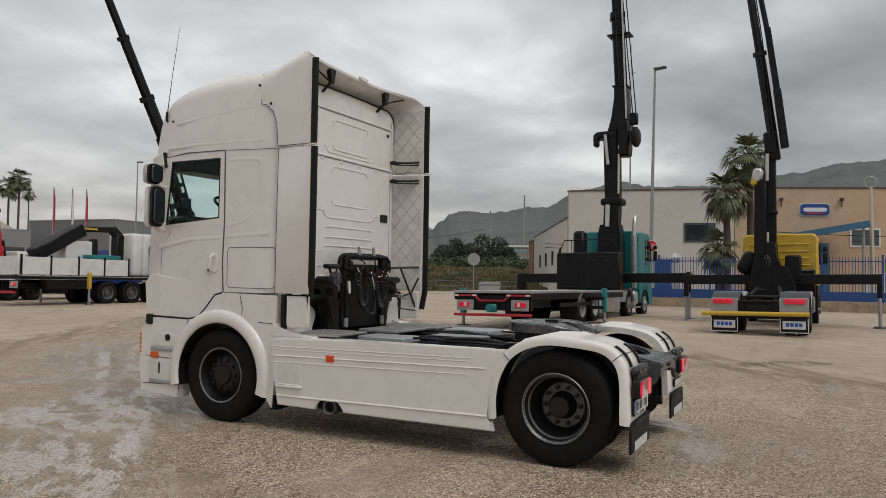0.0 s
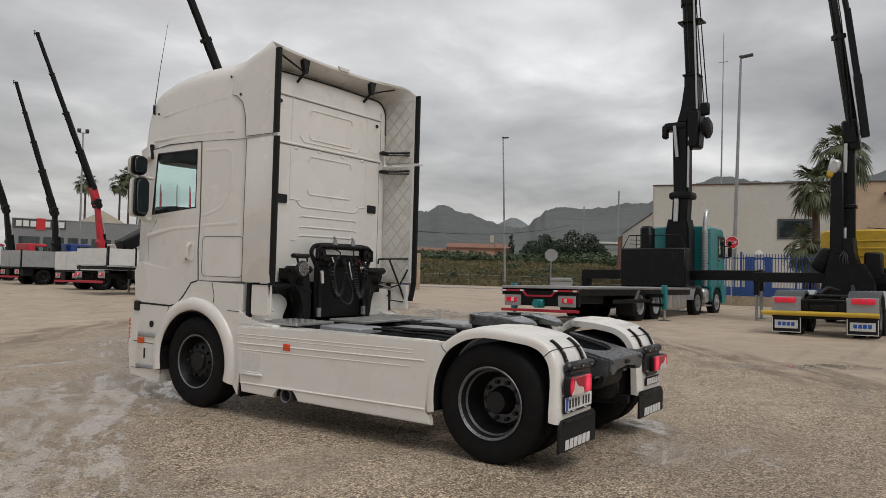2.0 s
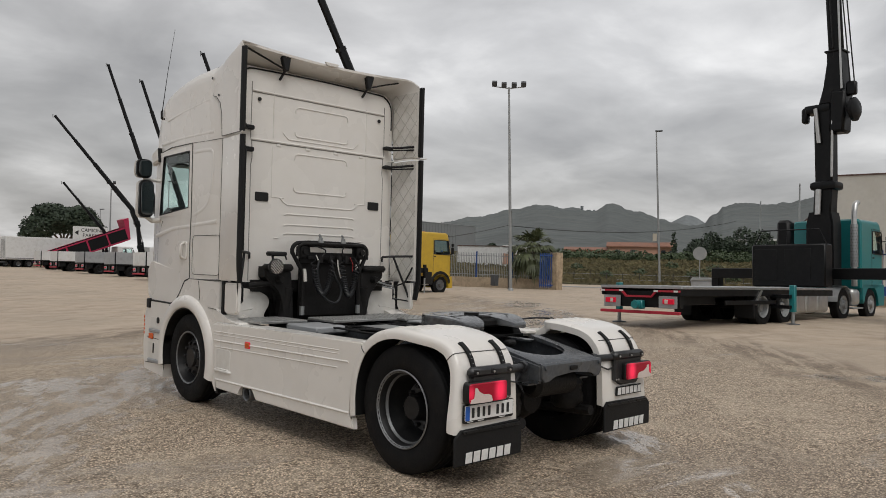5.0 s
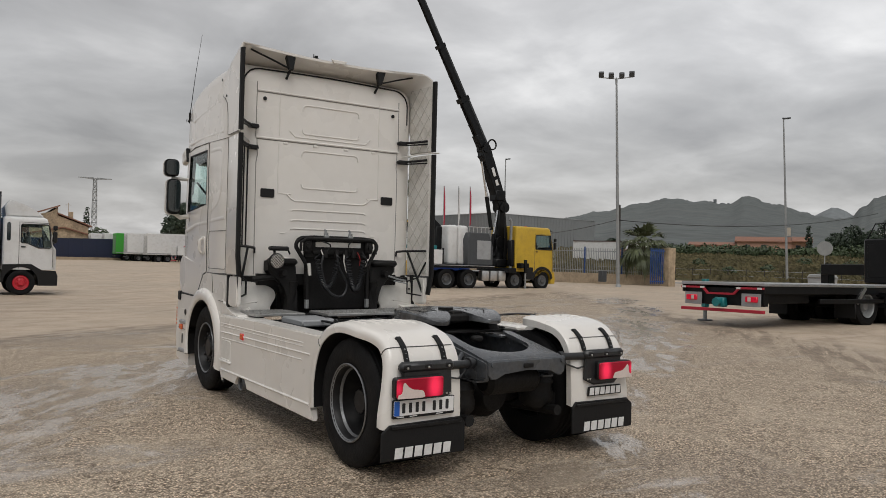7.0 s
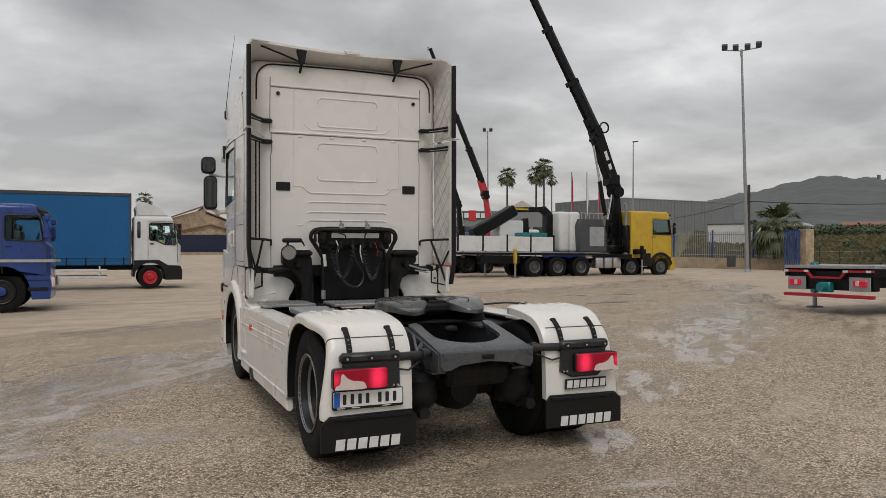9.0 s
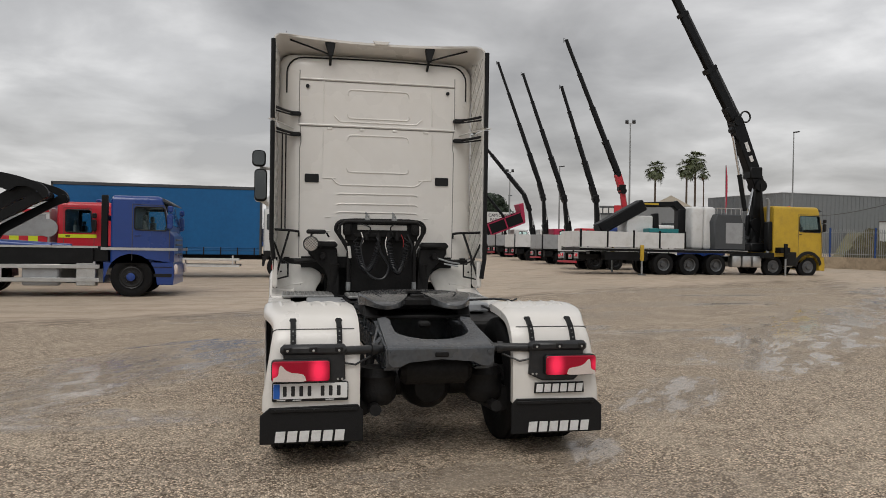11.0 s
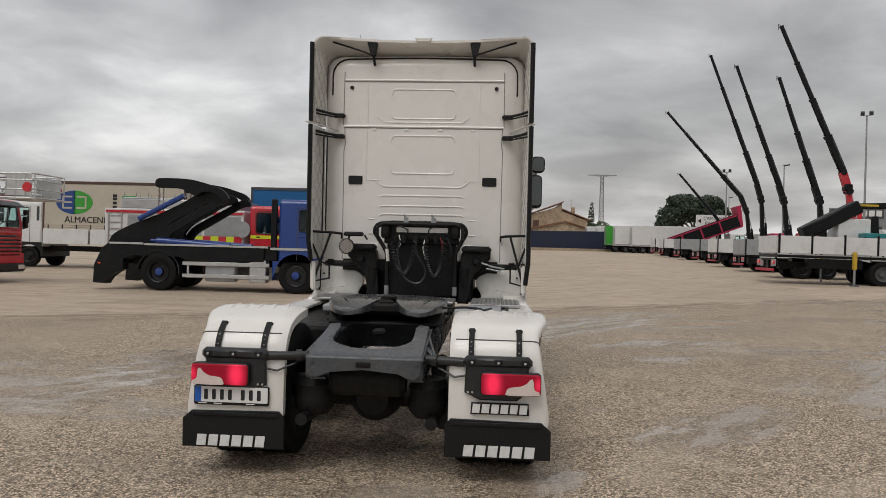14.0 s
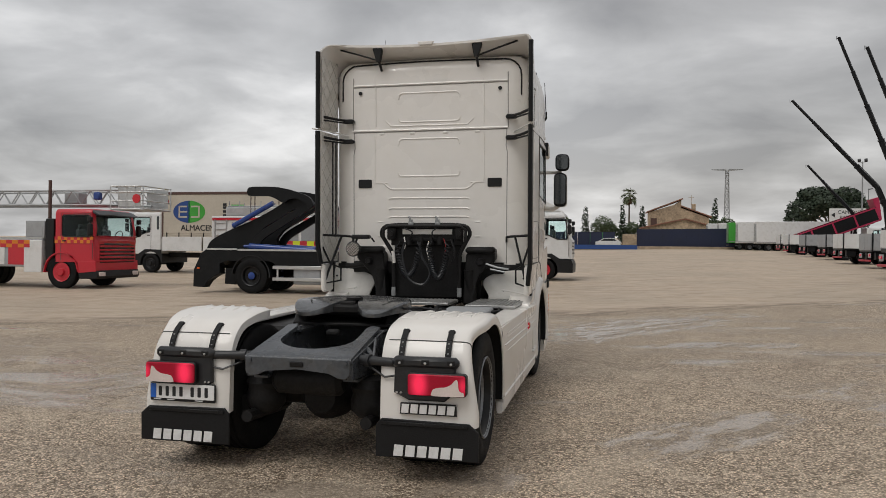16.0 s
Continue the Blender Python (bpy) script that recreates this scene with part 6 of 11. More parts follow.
def front_wheel(s):
    c = (s * 1.04, AXLE_F, WHEEL_R)
    bm = B()
    tyre(bm, WHEEL_R, 0.31, 0.285, c)
    wh = part("front_wheel", bm, M_TYRE, truck, "black tyre on a dark steel disc", angle=30)
    bm = B()
    lathe(bm, [(0.30, s * 0.125), (0.305, s * 0.14), (0.29, s * 0.145), (0.275, s * 0.12), (0.268, s * 0.05), (0.25, s * 0.02), (0.205, s * 0.06), (0.155, s * 0.09), (0.11, s * 0.09), (0.11, s * 0.10), (0.10, s * 0.115), (0.0, s * 0.115)], c, "X", 40, first=False)
    part("rim", bm, M_RIMDARK, wh)
    bm = B()
    lathe(bm, [(0.285, s * 0.142), (0.300, s * 0.150), (0.305, s * 0.138), (0.295, s * 0.130)], c, "X", 40, close=True)
    part("rim_lip", bm, M_LIPRING, wh)
    studs(10, 0.165, c, s * 0.065, s * 0.115, 0.018, wh)


def rear_wheel(s):
    c = (s * 1.075, 0.0, WHEEL_R)
    bm = B()
    tyre(bm, WHEEL_R, 0.29, 0.285, c)
    tyre(bm, WHEEL_R, 0.29, 0.285, (s * 0.74, 0, WHEEL_R))
    wh = part("rear_wheel", bm, M_TYRE, truck, "twin black tyres on a deep-dished steel disc", angle=30)
    bm = B()
    lathe(bm, [(0.288, s * 0.115), (0.305, s * 0.13), (0.295, s * 0.14), (0.28, s * 0.12), (0.272, s * 0.06), (0.262, s * -0.02), (0.245, s * -0.05), (0.235, s * -0.10), (0.215, s * -0.125), (0.19, s * -0.12), (0.175, s * -0.115), (0.13, s * -0.115), (0.115, s * -0.09), (0.105, s * 0.0), (0.09, s * 0.03), (0.085, s * 0.035), (0.0, s * 0.035)], c, "X", 40, first=False)
    part("rim", bm, M_RIMDARK, wh, "dark dished steel rim")
    bm = B()
    lathe(bm, [(0.286, s * 0.13), (0.302, s * 0.147), (0.310, s * 0.140), (0.300, s * 0.125)], c, "X", 48, close=True)
    part("rim_lip", bm, M_LIPRING, wh)
    bm = B()
    lathe(bm, [(0.262, s * 0.055), (0.272, s * 0.075), (0.279, s * 0.075), (0.272, s * 0.045)], c, "X", 48, close=True)
    part("bead_ring", bm, M_LIPRING, wh)
    bm = B()
    lathe(bm, [(0.200, s * -0.115), (0.196, s * -0.100), (0.125, s * -0.100), (0.120, s * -0.112)], c, "X", 40, close=True)
    part("wheel_disc", bm, M_RIM, wh, "grey wheel disc")
    studs(10, 0.162, c, s * -0.104, s * -0.055, 0.019, wh)
    bm = B()
    lathe(bm, [(0.108, s * -0.06), (0.104, s * 0.01), (0.09, s * 0.036), (0.0, s * 0.038)], c, "X", 28, first=False)
    hub = part("hub", bm, M_RIMDARK, wh)
    studs(8, 0.088, c, s * 0.01, s * 0.042, 0.008, hub, "hub_bolt")


side_pair(front_wheel)
side_pair(rear_wheel)

# ---- kit for the other vehicles: x ahead, y to their left, ground at z = 0 ----
WHEELS = {}


def wheel_at(parent, x, s, y_out, r, rim_mat, twin=False, w=0.30):
    """one road wheel; s is the side, y_out its outer face"""
    key = (round(r, 3), rim_mat.name, s, twin)
    if key not in WHEELS:
        bm = B()
        h = w / 2
        prof = [(r * 0.56, -h * 0.7), (r * 0.75, -h), (r - 0.05, -h * 0.95), (r, -h * 0.8), (r, h * 0.8), (r - 0.05, h * 0.95), (r * 0.75, h), (r * 0.56, h * 0.7)]
        lathe(bm, prof, (0, -s * h, 0), "Y", 32, close=True)
        if twin:
            lathe(bm, prof, (0, -s * (h * 3 + 0.04), 0), "Y", 24, close=True)
        t = bpy.data.meshes.new("tyre")
        bm.to_mesh(t)
        bm.free()
        t.materials.append(M_TYRE)
        t.shade_smooth()
        t.set_sharp_from_angle(angle=radians(35))
        bm = B()
        d = -0.16 if twin else -0.03
        lathe(bm, [(r * 0.57, -s * 0.03), (r * 0.59, 0.0), (r * 0.53, -s * 0.02), (r * 0.48, s * (d + 0.02)), (r * 0.36, s * d), (r * 0.25, s * (d + 0.02)), (r * 0.2, s * (d + 0.10)), (0, s * (d + 0.10))], (0, 0, 0), "Y", 28, first=False)
        for k in range(8):
            a = 2 * math.pi * k / 8
            lathe(bm, [(0.016, s * d), (0.016, s * (d + 0.04)), (0, s * (d + 0.04))], (r * 0.34 * math.cos(a), 0, r * 0.34 * math.sin(a)), "Y", 6)
        q = bpy.data.meshes.new("rim")
        bm.to_mesh(q)
        bm.free()
        q.materials.append(rim_mat)
        q.shade_smooth()
        q.set_sharp_from_angle(angle=radians(35))
        WHEELS[key] = (t, q)
    t, q = WHEELS[key]
    wh = new("wheel", t)
    wh.parent = parent
    wh.location = (x, s * y_out, r)
    rm = new("rim", q)
    rm.parent = wh


def axle_set(parent, xs, r=0.51, rim=None, twin=False, hw=1.22):
    for x in xs:
        for s in (-1, 1):
            wheel_at(parent, x, s, hw, r, rim or M_RIM, twin)
        bm = B()
        tube(bm, [(x, -hw + 0.2, r), (x, hw - 0.2, r)], 0.09, 8)
        part("axle", bm, M_DARK, parent)


def carve(ob, cutters, material):
    """cut closed meshes out of a part; the cut faces take the lining's material"""
    made = []
    for bm in cutters:
        bmesh.ops.recalc_face_normals(bm, faces=bm.faces[:])
        me = bpy.data.meshes.new("cutter")
        bm.to_mesh(me)
        bm.free()
        me.materials.append(material)
        cut = new("cutter", me)
        cut.parent = ob.parent
        mod = ob.modifiers.new("cut", "BOOLEAN")
        mod.operation, mod.object, mod.material_mode = "DIFFERENCE", cut, "TRANSFER"
        made.append(cut)
    hollow = bpy.data.meshes.new_from_object(ob.evaluated_get(bpy.context.evaluated_depsgraph_get()))
    ob.modifiers.clear()
    ob.data = hollow
    for cut in made:
        bpy.data.objects.remove(cut)


def cab_unit(parent, x0, x1, zb, zt, colour, hw=1.22, slope=0.30, roof_r=0.16, sill=None, door=(0.30, 0.90), stripe=None, back_open=True, glass=None, trim=None, window=(0.5, 0.86), visor=True, dip=0.0):
    """a forward-control cab between x0 (rear) and x1 (front)"""
    H = zt - zb
    L = x1 - x0
    bm = B()
    rings = []

    def ring(x, w, top, bot, r):
        half = [(0, bot), (w, bot), (w, bot + (top - bot) * 0.5), (w, top - r)] + [(w - r + r * math.cos(radians(a)), top - r + r * math.sin(radians(a))) for a in (22, 45, 68, 90)] + [(0, top + 0.015)]
        return [(x, y, z) for y, z in half] + [(x, -y, z) for y, z in half[-2:0:-1]]
    rings.append(ring(x0, hw - 0.05, zt - 0.05, zb, roof_r))
    rings.append(ring(x0 + 0.06, hw, zt, zb, roof_r))
    rings.append(ring(x1 - slope - 0.12, hw, zt, zb, roof_r))
    rings.append(ring(x1 - slope, hw - 0.01, zt - 0.05, zb, roof_r))
    rings.append(ring(x1 - slope * 0.35, hw - 0.03, zb + H * 0.62, zb, 0.08))
    rings.append(ring(x1 - 0.12, hw - 0.05, zb + H * 0.47, zb, 0.06))
    rings.append(ring(x1, hw - 0.16, zb + H * 0.40, zb, 0.05))
    loft(bm, rings)
    c = part("cab", bm, colour, parent, angle=35)
    glass = glass or M_GLASS
    w0, w1 = zb + H * window[0], zb + H * window[1]
    d0, d1 = x0 + L * door[0], x0 + L * door[1]
    for s in (-1, 1):
        Y = s * (hw + 0.004)
        bm = B()
        xe = d1 - 0.02 - slope * 0.35
        pane = [(d0 + 0.09, w0 + 0.02), (d0 + 0.28, w0 + 0.005), ((d0 + d1) / 2 + 0.08, w0 - dip), (d1 - 0.10, w0 - dip), (d1 - 0.06, w0 - dip + 0.05), (xe, w1 - 0.05), (xe - 0.06, w1), (d0 + 0.10, w1), (d0 + 0.06, w1 - 0.05), (d0 + 0.06, w0 + 0.06)]
        mx = (d0 + d1) / 2
        loop = [(x, Y + s * 0.002, z) for x, z in pane]
        tube(bm, loop, 0.022, 5, closed=True)
        part("window_seal", bm, M_BLACK, c)
        bm = B()
        prism(bm, pane, Y - s * 0.012, Y - s * 0.004, "Y")
        wd = part("side_window", bm, glass, c)
        wd.visible_shadow = False
        # seat behind the glass
        bm = B()
        box(bm, (mx - 0.22, s * hw * 0.55, w0 - 0.02), (0.14, 0.46, 0.62), 0.05, seg=2)
        box(bm, (mx - 0.24, s * hw * 0.55, w0 + 0.38), (0.10, 0.26, 0.18), 0.04, seg=2)
        part("seat", bm, M_DARKGREY, c)
        bm = B()
        tube(bm, [(d0, Y, zb + 0.05), (d0, Y, w1 + 0.08), (d1 - slope * 0.4, Y, w1 + 0.06), (d1, Y, w0 - 0.05), (d1, Y, zb + 0.1)], 0.010, 5)
        part("door_gap", bm, M_SEAM, c)
        bm = B()
        box(bm, (d0 + 0.14, Y + s * 0.01, w0 - 0.14), (0.16, 0.03, 0.05), 0.01)
        part("door_handle", bm, trim or M_BLACK, c)
        bm = B()
        prism(bm, rrect(d1 + 0.04, w0 + 0.26, 0.16, 0.42, 0.05), s * (hw + 0.10), s * (hw + 0.26), "Y", 0.03)
        prism(bm, rrect(d1 + 0.05, w0 + 0.62, 0.15, 0.18, 0.04), s * (hw + 0.10), s * (hw + 0.26), "Y", 0.03)
        tube(bm, [(d1 + 0.02, s * (hw - 0.02), w0 + 0.5), (d1 + 0.06, s * (hw + 0.18), w0 + 0.52)], 0.02, 6)
        tube(bm, [(d1 + 0.02, s * (hw - 0.02), w0 + 0.02), (d1 + 0.06, s * (hw + 0.18), w0 + 0.06)], 0.02, 6)
        part("mirror", bm, trim or M_BLACK, c)
    # windscreen and front
    xa, za = x1 - slope * 0.30, zb + H * (sill or 0.56)
    xb, zbb = x1 - slope * 0.93, zb + H * 0.92
    bm = B()
    vs = [bm.verts.new(p) for p in ((xa + 0.03, -(hw - 0.14), za), (xa + 0.03, hw - 0.14, za), (xb + 0.03, hw - 0.2, zbb), (xb + 0.03, -(hw - 0.2), zbb))]
    vs2 = [bm.verts.new((v.co.x - 0.03, v.co.y, v.co.z - 0.01)) for v in vs]
    bm.faces.new(vs)
    bm.faces.new(vs2[::-1])
    for i in range(4):
        bm.faces.new((vs[i], vs2[i], vs2[(i + 1) % 4], vs[(i + 1) % 4]))
    part("windscreen", bm, glass, c).visible_shadow = False
    # the hollow cabin with its window openings
    lo, hi = w0 - 0.22, w1 + 0.05
    xlo, xhi = xa - 0.10 - slope * 0.1, xa + (xb - xa) * (hi - za) / (zbb - za) - 0.06
    room = prism(B(), [(d0 - 0.02, lo), (xlo, lo), (xlo, za), (xhi, hi), (d0 - 0.02, hi)], -(hw - 0.07), hw - 0.07, "Y")
    sides = prism(B(), pane, -(hw + 0.1), hw + 0.1, "Y")
    screen = B()
    loft(screen, [[(xa + dx, -(hw - 0.16), za + 0.02), (xa + dx, hw - 0.16, za + 0.02), (xb + dx, hw - 0.22, zbb - 0.02), (xb + dx, -(hw - 0.22), zbb - 0.02)] for dx in (-0.30, 0.2)])
    carve(c, [room, sides, screen], M_DARKGREY)
    bm = B()
    tube(bm, [(xlo - 0.22 + 0.06 * math.sin(a), hw * 0.5 + 0.22 * math.cos(a), w0 + 0.05 + 0.21 * math.sin(a)) for a in [radians(30 * i) for i in range(12)]], 0.018, 5, closed=True)
    part("steering_wheel", bm, M_BLACK, c)
    if visor:
        bm = B()
        prism(bm, [(x1 - slope - 0.02, zt - 0.14), (x1 - slope + 0.28, zt - 0.24), (x1 - slope + 0.28, zt - 0.20), (x1 - slope, zt - 0.04)], -(hw - 0.1), hw - 0.1, "Y", 0.01)
        part("sun_visor", bm, M_DARKGREY, c)
    bm = B()
    for k in range(4):
        box(bm, (x1 + 0.005, 0, zb + H * (0.12 + 0.075 * k)), (0.05, (hw - 0.2) * 1.5, 0.05), 0.012)
    part("grille", bm, M_DARKGREY, c)
    return c


def bumper_unit(parent, x1, zb, hw, colour, axle_x, h=0.45):
    bm = B()
    prism(bm, [(axle_x + 0.58, zb), (axle_x + 0.60, zb - h), (x1 + 0.02, zb - h), (x1 + 0.10, zb - h * 0.7), (x1 + 0.04, zb)], -hw, hw, "Y", 0.03)
    bp = part("bumper", bm, colour, parent)
    for s in (-1, 1):
        bm = B()
        box(bm, (x1 + 0.08, s * (hw - 0.25), zb - h * 0.45), (0.05, 0.34, 0.16), 0.02)
        part("headlamp", bm, M_CLEAR, bp)


def guard(parent, x, hw, r, colour, w=0.45, a0=10, a1=170, n=12):
    """a curved mudguard over a wheel on both sides"""
    for s in (-1, 1):
        bm = B()
        o = arc(x, r, r + 0.12, a0, a1, n)
        i = arc(x, r, r + 0.085, a0, a1, n)
        for k in range(n):
            prism(bm, [o[k], o[k + 1], i[k + 1], i[k]], s * (hw - w), s * hw, "Y")
        bmesh.ops.remove_doubles(bm, verts=bm.verts[:], dist=0.0008)
        part("mudguard", bm, colour, parent)


def rails(parent, x0, x1, z=0.78, hw=0.42, h=0.26):
    for s in (-1, 1):
        bm = B()
        span(bm, (x0, s * hw - 0.04, z), (x1, s * hw + 0.04, z + h), 0.01)
        part("chassis_rail", bm, M_DARK, parent)


def tele_boom(parent, p, q, w, n, material, name="boom", taper=0.80, overlap=0.12):
    """a telescopic boom from p to q: n nested boxes with collars, hoses alongside"""
    p, q = Vector(p), Vector(q)
    for k in range(n):
        a = p + (q - p) * (k / n - (overlap / n if k else 0))
        b = p + (q - p) * ((k + 1) / n)
        ww = w * taper ** k
        bm = B()
        beam(bm, a, b, ww * 0.72, ww, ww * 0.12)
        d = (b - a).normalized()
        beam(bm, b - d * ww * 0.5, b, ww * 0.9, ww * 1.2)
        part(name, bm, material, parent)
        up = d.cross(Vector((0, 1, 0))).normalized()
        if up.dot(Vector((1, 0, 0))) > 0:
            up = -up
        bm = B()
        tube(bm, [a + up * ww * -0.72, b + up * ww * -0.72], max(0.02, ww * 0.13), 6)
        beam(bm, b - d * 0.08 + up * -0.9 * ww, b - d * 0.08, 0.06, 0.08)
        part("ram", bm, M_DARKGREY, parent)
        bm = B()
        sag = up * ww * 0.62
        tube(bm, [a + d * 0.1 + sag * 0.8, a.lerp(b, 0.5) + sag, b - d * 0.1 + sag * 0.9], max(0.015, ww * 0.06), 5)
        for t in (0.15, 0.5, 0.85):
            beam(bm, a.lerp(b, t) + up * ww * 0.45, a.lerp(b, t) + sag * 1.12, 0.05, 0.07)
        part("hose_run", bm, M_BLACK, parent)


def loader_crane(parent, base, knuckle, elbow, tip, w=0.42, n=4, material=None, first=None, elbow2=None):
    """knuckle-boom crane: turret, column, inner boom and telescopic outer boom; all points are local"""
    material = material or M_BLACKPAINT
    base, knuckle, elbow, tip = map(Vector, (base, knuckle, elbow, tip))
    bm = B()
    box(bm, base + Vector((0, 0, 0.25)), (0.9, 1.1, 0.5), 0.08)
    lathe(bm, [(0.0, 0), (0.34, 0), (0.34, 0.25), (0.26, 0.5), (0, 0.5)], base + Vector((0, 0, 0.5)), "Z", 18)
    part("turret", bm, material, parent)
    bm = B()
    beam(bm, base + Vector((0, 0, 0.6)), base.lerp(knuckle, 0.42), w * 1.0, w * 1.2, 0.04, w * 0.85, w * 0.95)
    beam(bm, base.lerp(knuckle, 0.40), knuckle, w * 0.8, w * 0.9, 0.03, w * 0.7, w * 0.8)
    lathe(bm, [(0, -w * 0.55), (w * 0.62, -w * 0.55), (w * 0.62, w * 0.55), (0, w * 0.55)], base.lerp(knuckle, 0.41), "Y", 14)
    part("column", bm, first or material, parent)
    bm = B()
    off = Vector((0.42, 0.0, 0))
    if knuckle.x > base.x:
        off = -off
    tube(bm, [base + Vector((0, 0, 0.9)) + off * 0.9, base.lerp(knuckle, 0.55) + off], 0.12, 10)
    part("ram_barrel", bm, material, parent)
    bm = B()
    tube(bm, [base.lerp(knuckle, 0.55) + off, knuckle + off * 0.5], 0.065, 10)
    part("ram_rod", bm, M_CHROME, parent)
    bm = B()
    lathe(bm, [(0, -w * 0.7), (w * 0.55, -w * 0.7), (w * 0.55, w * 0.7), (0, w * 0.7)], knuckle, "Y", 16)
    part("knuckle", bm, material, parent)
    bm = B()
    lathe(bm, [(0, -w * 0.6), (w * 0.45, -w * 0.6), (w * 0.45, w * 0.6), (0, w * 0.6)], elbow, "Y", 16)
    part("elbow", bm, material, parent)
    bm = B()
    box(bm, knuckle.lerp(elbow, 0.2), (w * 1.3, w * 1.2, w * 1.1), 0.06)
    part("knuckle_block", bm, material, parent)
    bm = B()
    beam(bm, knuckle, elbow, w, w * 1.15, 0.04)
    part("inner_boom", bm, first or material, parent)
    tele_boom(parent, elbow, tip, w * 0.9, n, material)
    bm = B()
    d = (tip - elbow).normalized()
    tube(bm, [tip, tip + d * 0.15 + Vector((-0.15, 0, 0.0)), tip + Vector((-0.18, 0, -0.3))], 0.03, 6)
    part("hook", bm, M_DARKGREY, parent)


def tail_lamps(parent, x, y, z, w=0.34, h=0.14, plate=M_GREYPAINT):
    for s in (-1, 1):
        bm = B()
        box(bm, (x + 0.03, s * y, z - 0.02), (0.03, 0.55, 0.32), 0.01)
        p = part("lamp_plate", bm, plate, parent)
        bm = B()
        box(bm, (x, s * (y + 0.03), z), (0.06, w, h), 0.015)
        lp = part("tail_lamp", bm, M_RED, p)
        bm = B()
        box(bm, (x - 0.03, s * (y - 0.02), z), (0.01, w * 0.28, h * 0.75), 0.004)
        part("clear_lens", bm, M_CLEAR, lp)


def leg(parent, x, y, z_top, material=None, foot=0.0, r=0.09, pad=0.22):
    bm = B()
    box(bm, (x, y, z_top - 0.35), (0.16, 0.16, 0.8), 0.015)
    lg = part("stabiliser_leg", bm, material or M_BLACKPAINT, parent)
    bm = B()
    tube(bm, [(x, y, z_top - 0.7), (x, y, foot + 0.06)], r * 0.6, 10)
    part("leg_ram", bm, M_STEEL, lg)
    bm = B()
    lathe(bm, [(0, 0), (pad, 0), (pad * 0.9, 0.05), (0.05, 0.07), (0, 0.07)], (x, y, foot), "Z", 14)
    part("foot_pad", bm, M_DARKGREY, lg)


def side_panels(parent, x0, x1, z0, z1, n, hw=1.25, material=None, sides=(-1, 1), posts=True):
    for s in sides:
        L = (x1 - x0) / n
        for k in range(n):
            bm = B()
            box(bm, (x0 + L * (k + 0.5), s * hw, (z0 + z1) / 2), (L - 0.08, 0.04, z1 - z0), 0.008)
            for j in range(1, 4):
                box(bm, (x0 + L * (k + 0.5), s * (hw + 0.021), z0 + (z1 - z0) * j / 4), (L - 0.12, 0.008, 0.012))
            part("dropside", bm, material or M_PANELWHITE, parent)
        if posts:
            for k in range(n + 1):
                bm = B()
                box(bm, (x0 + L * k, s * (hw + 0.01), (z0 + z1) / 2 + 0.04), (0.09, 0.07, z1 - z0 + 0.12), 0.01)
                part("stake_post", bm, M_BLACKPAINT, parent)


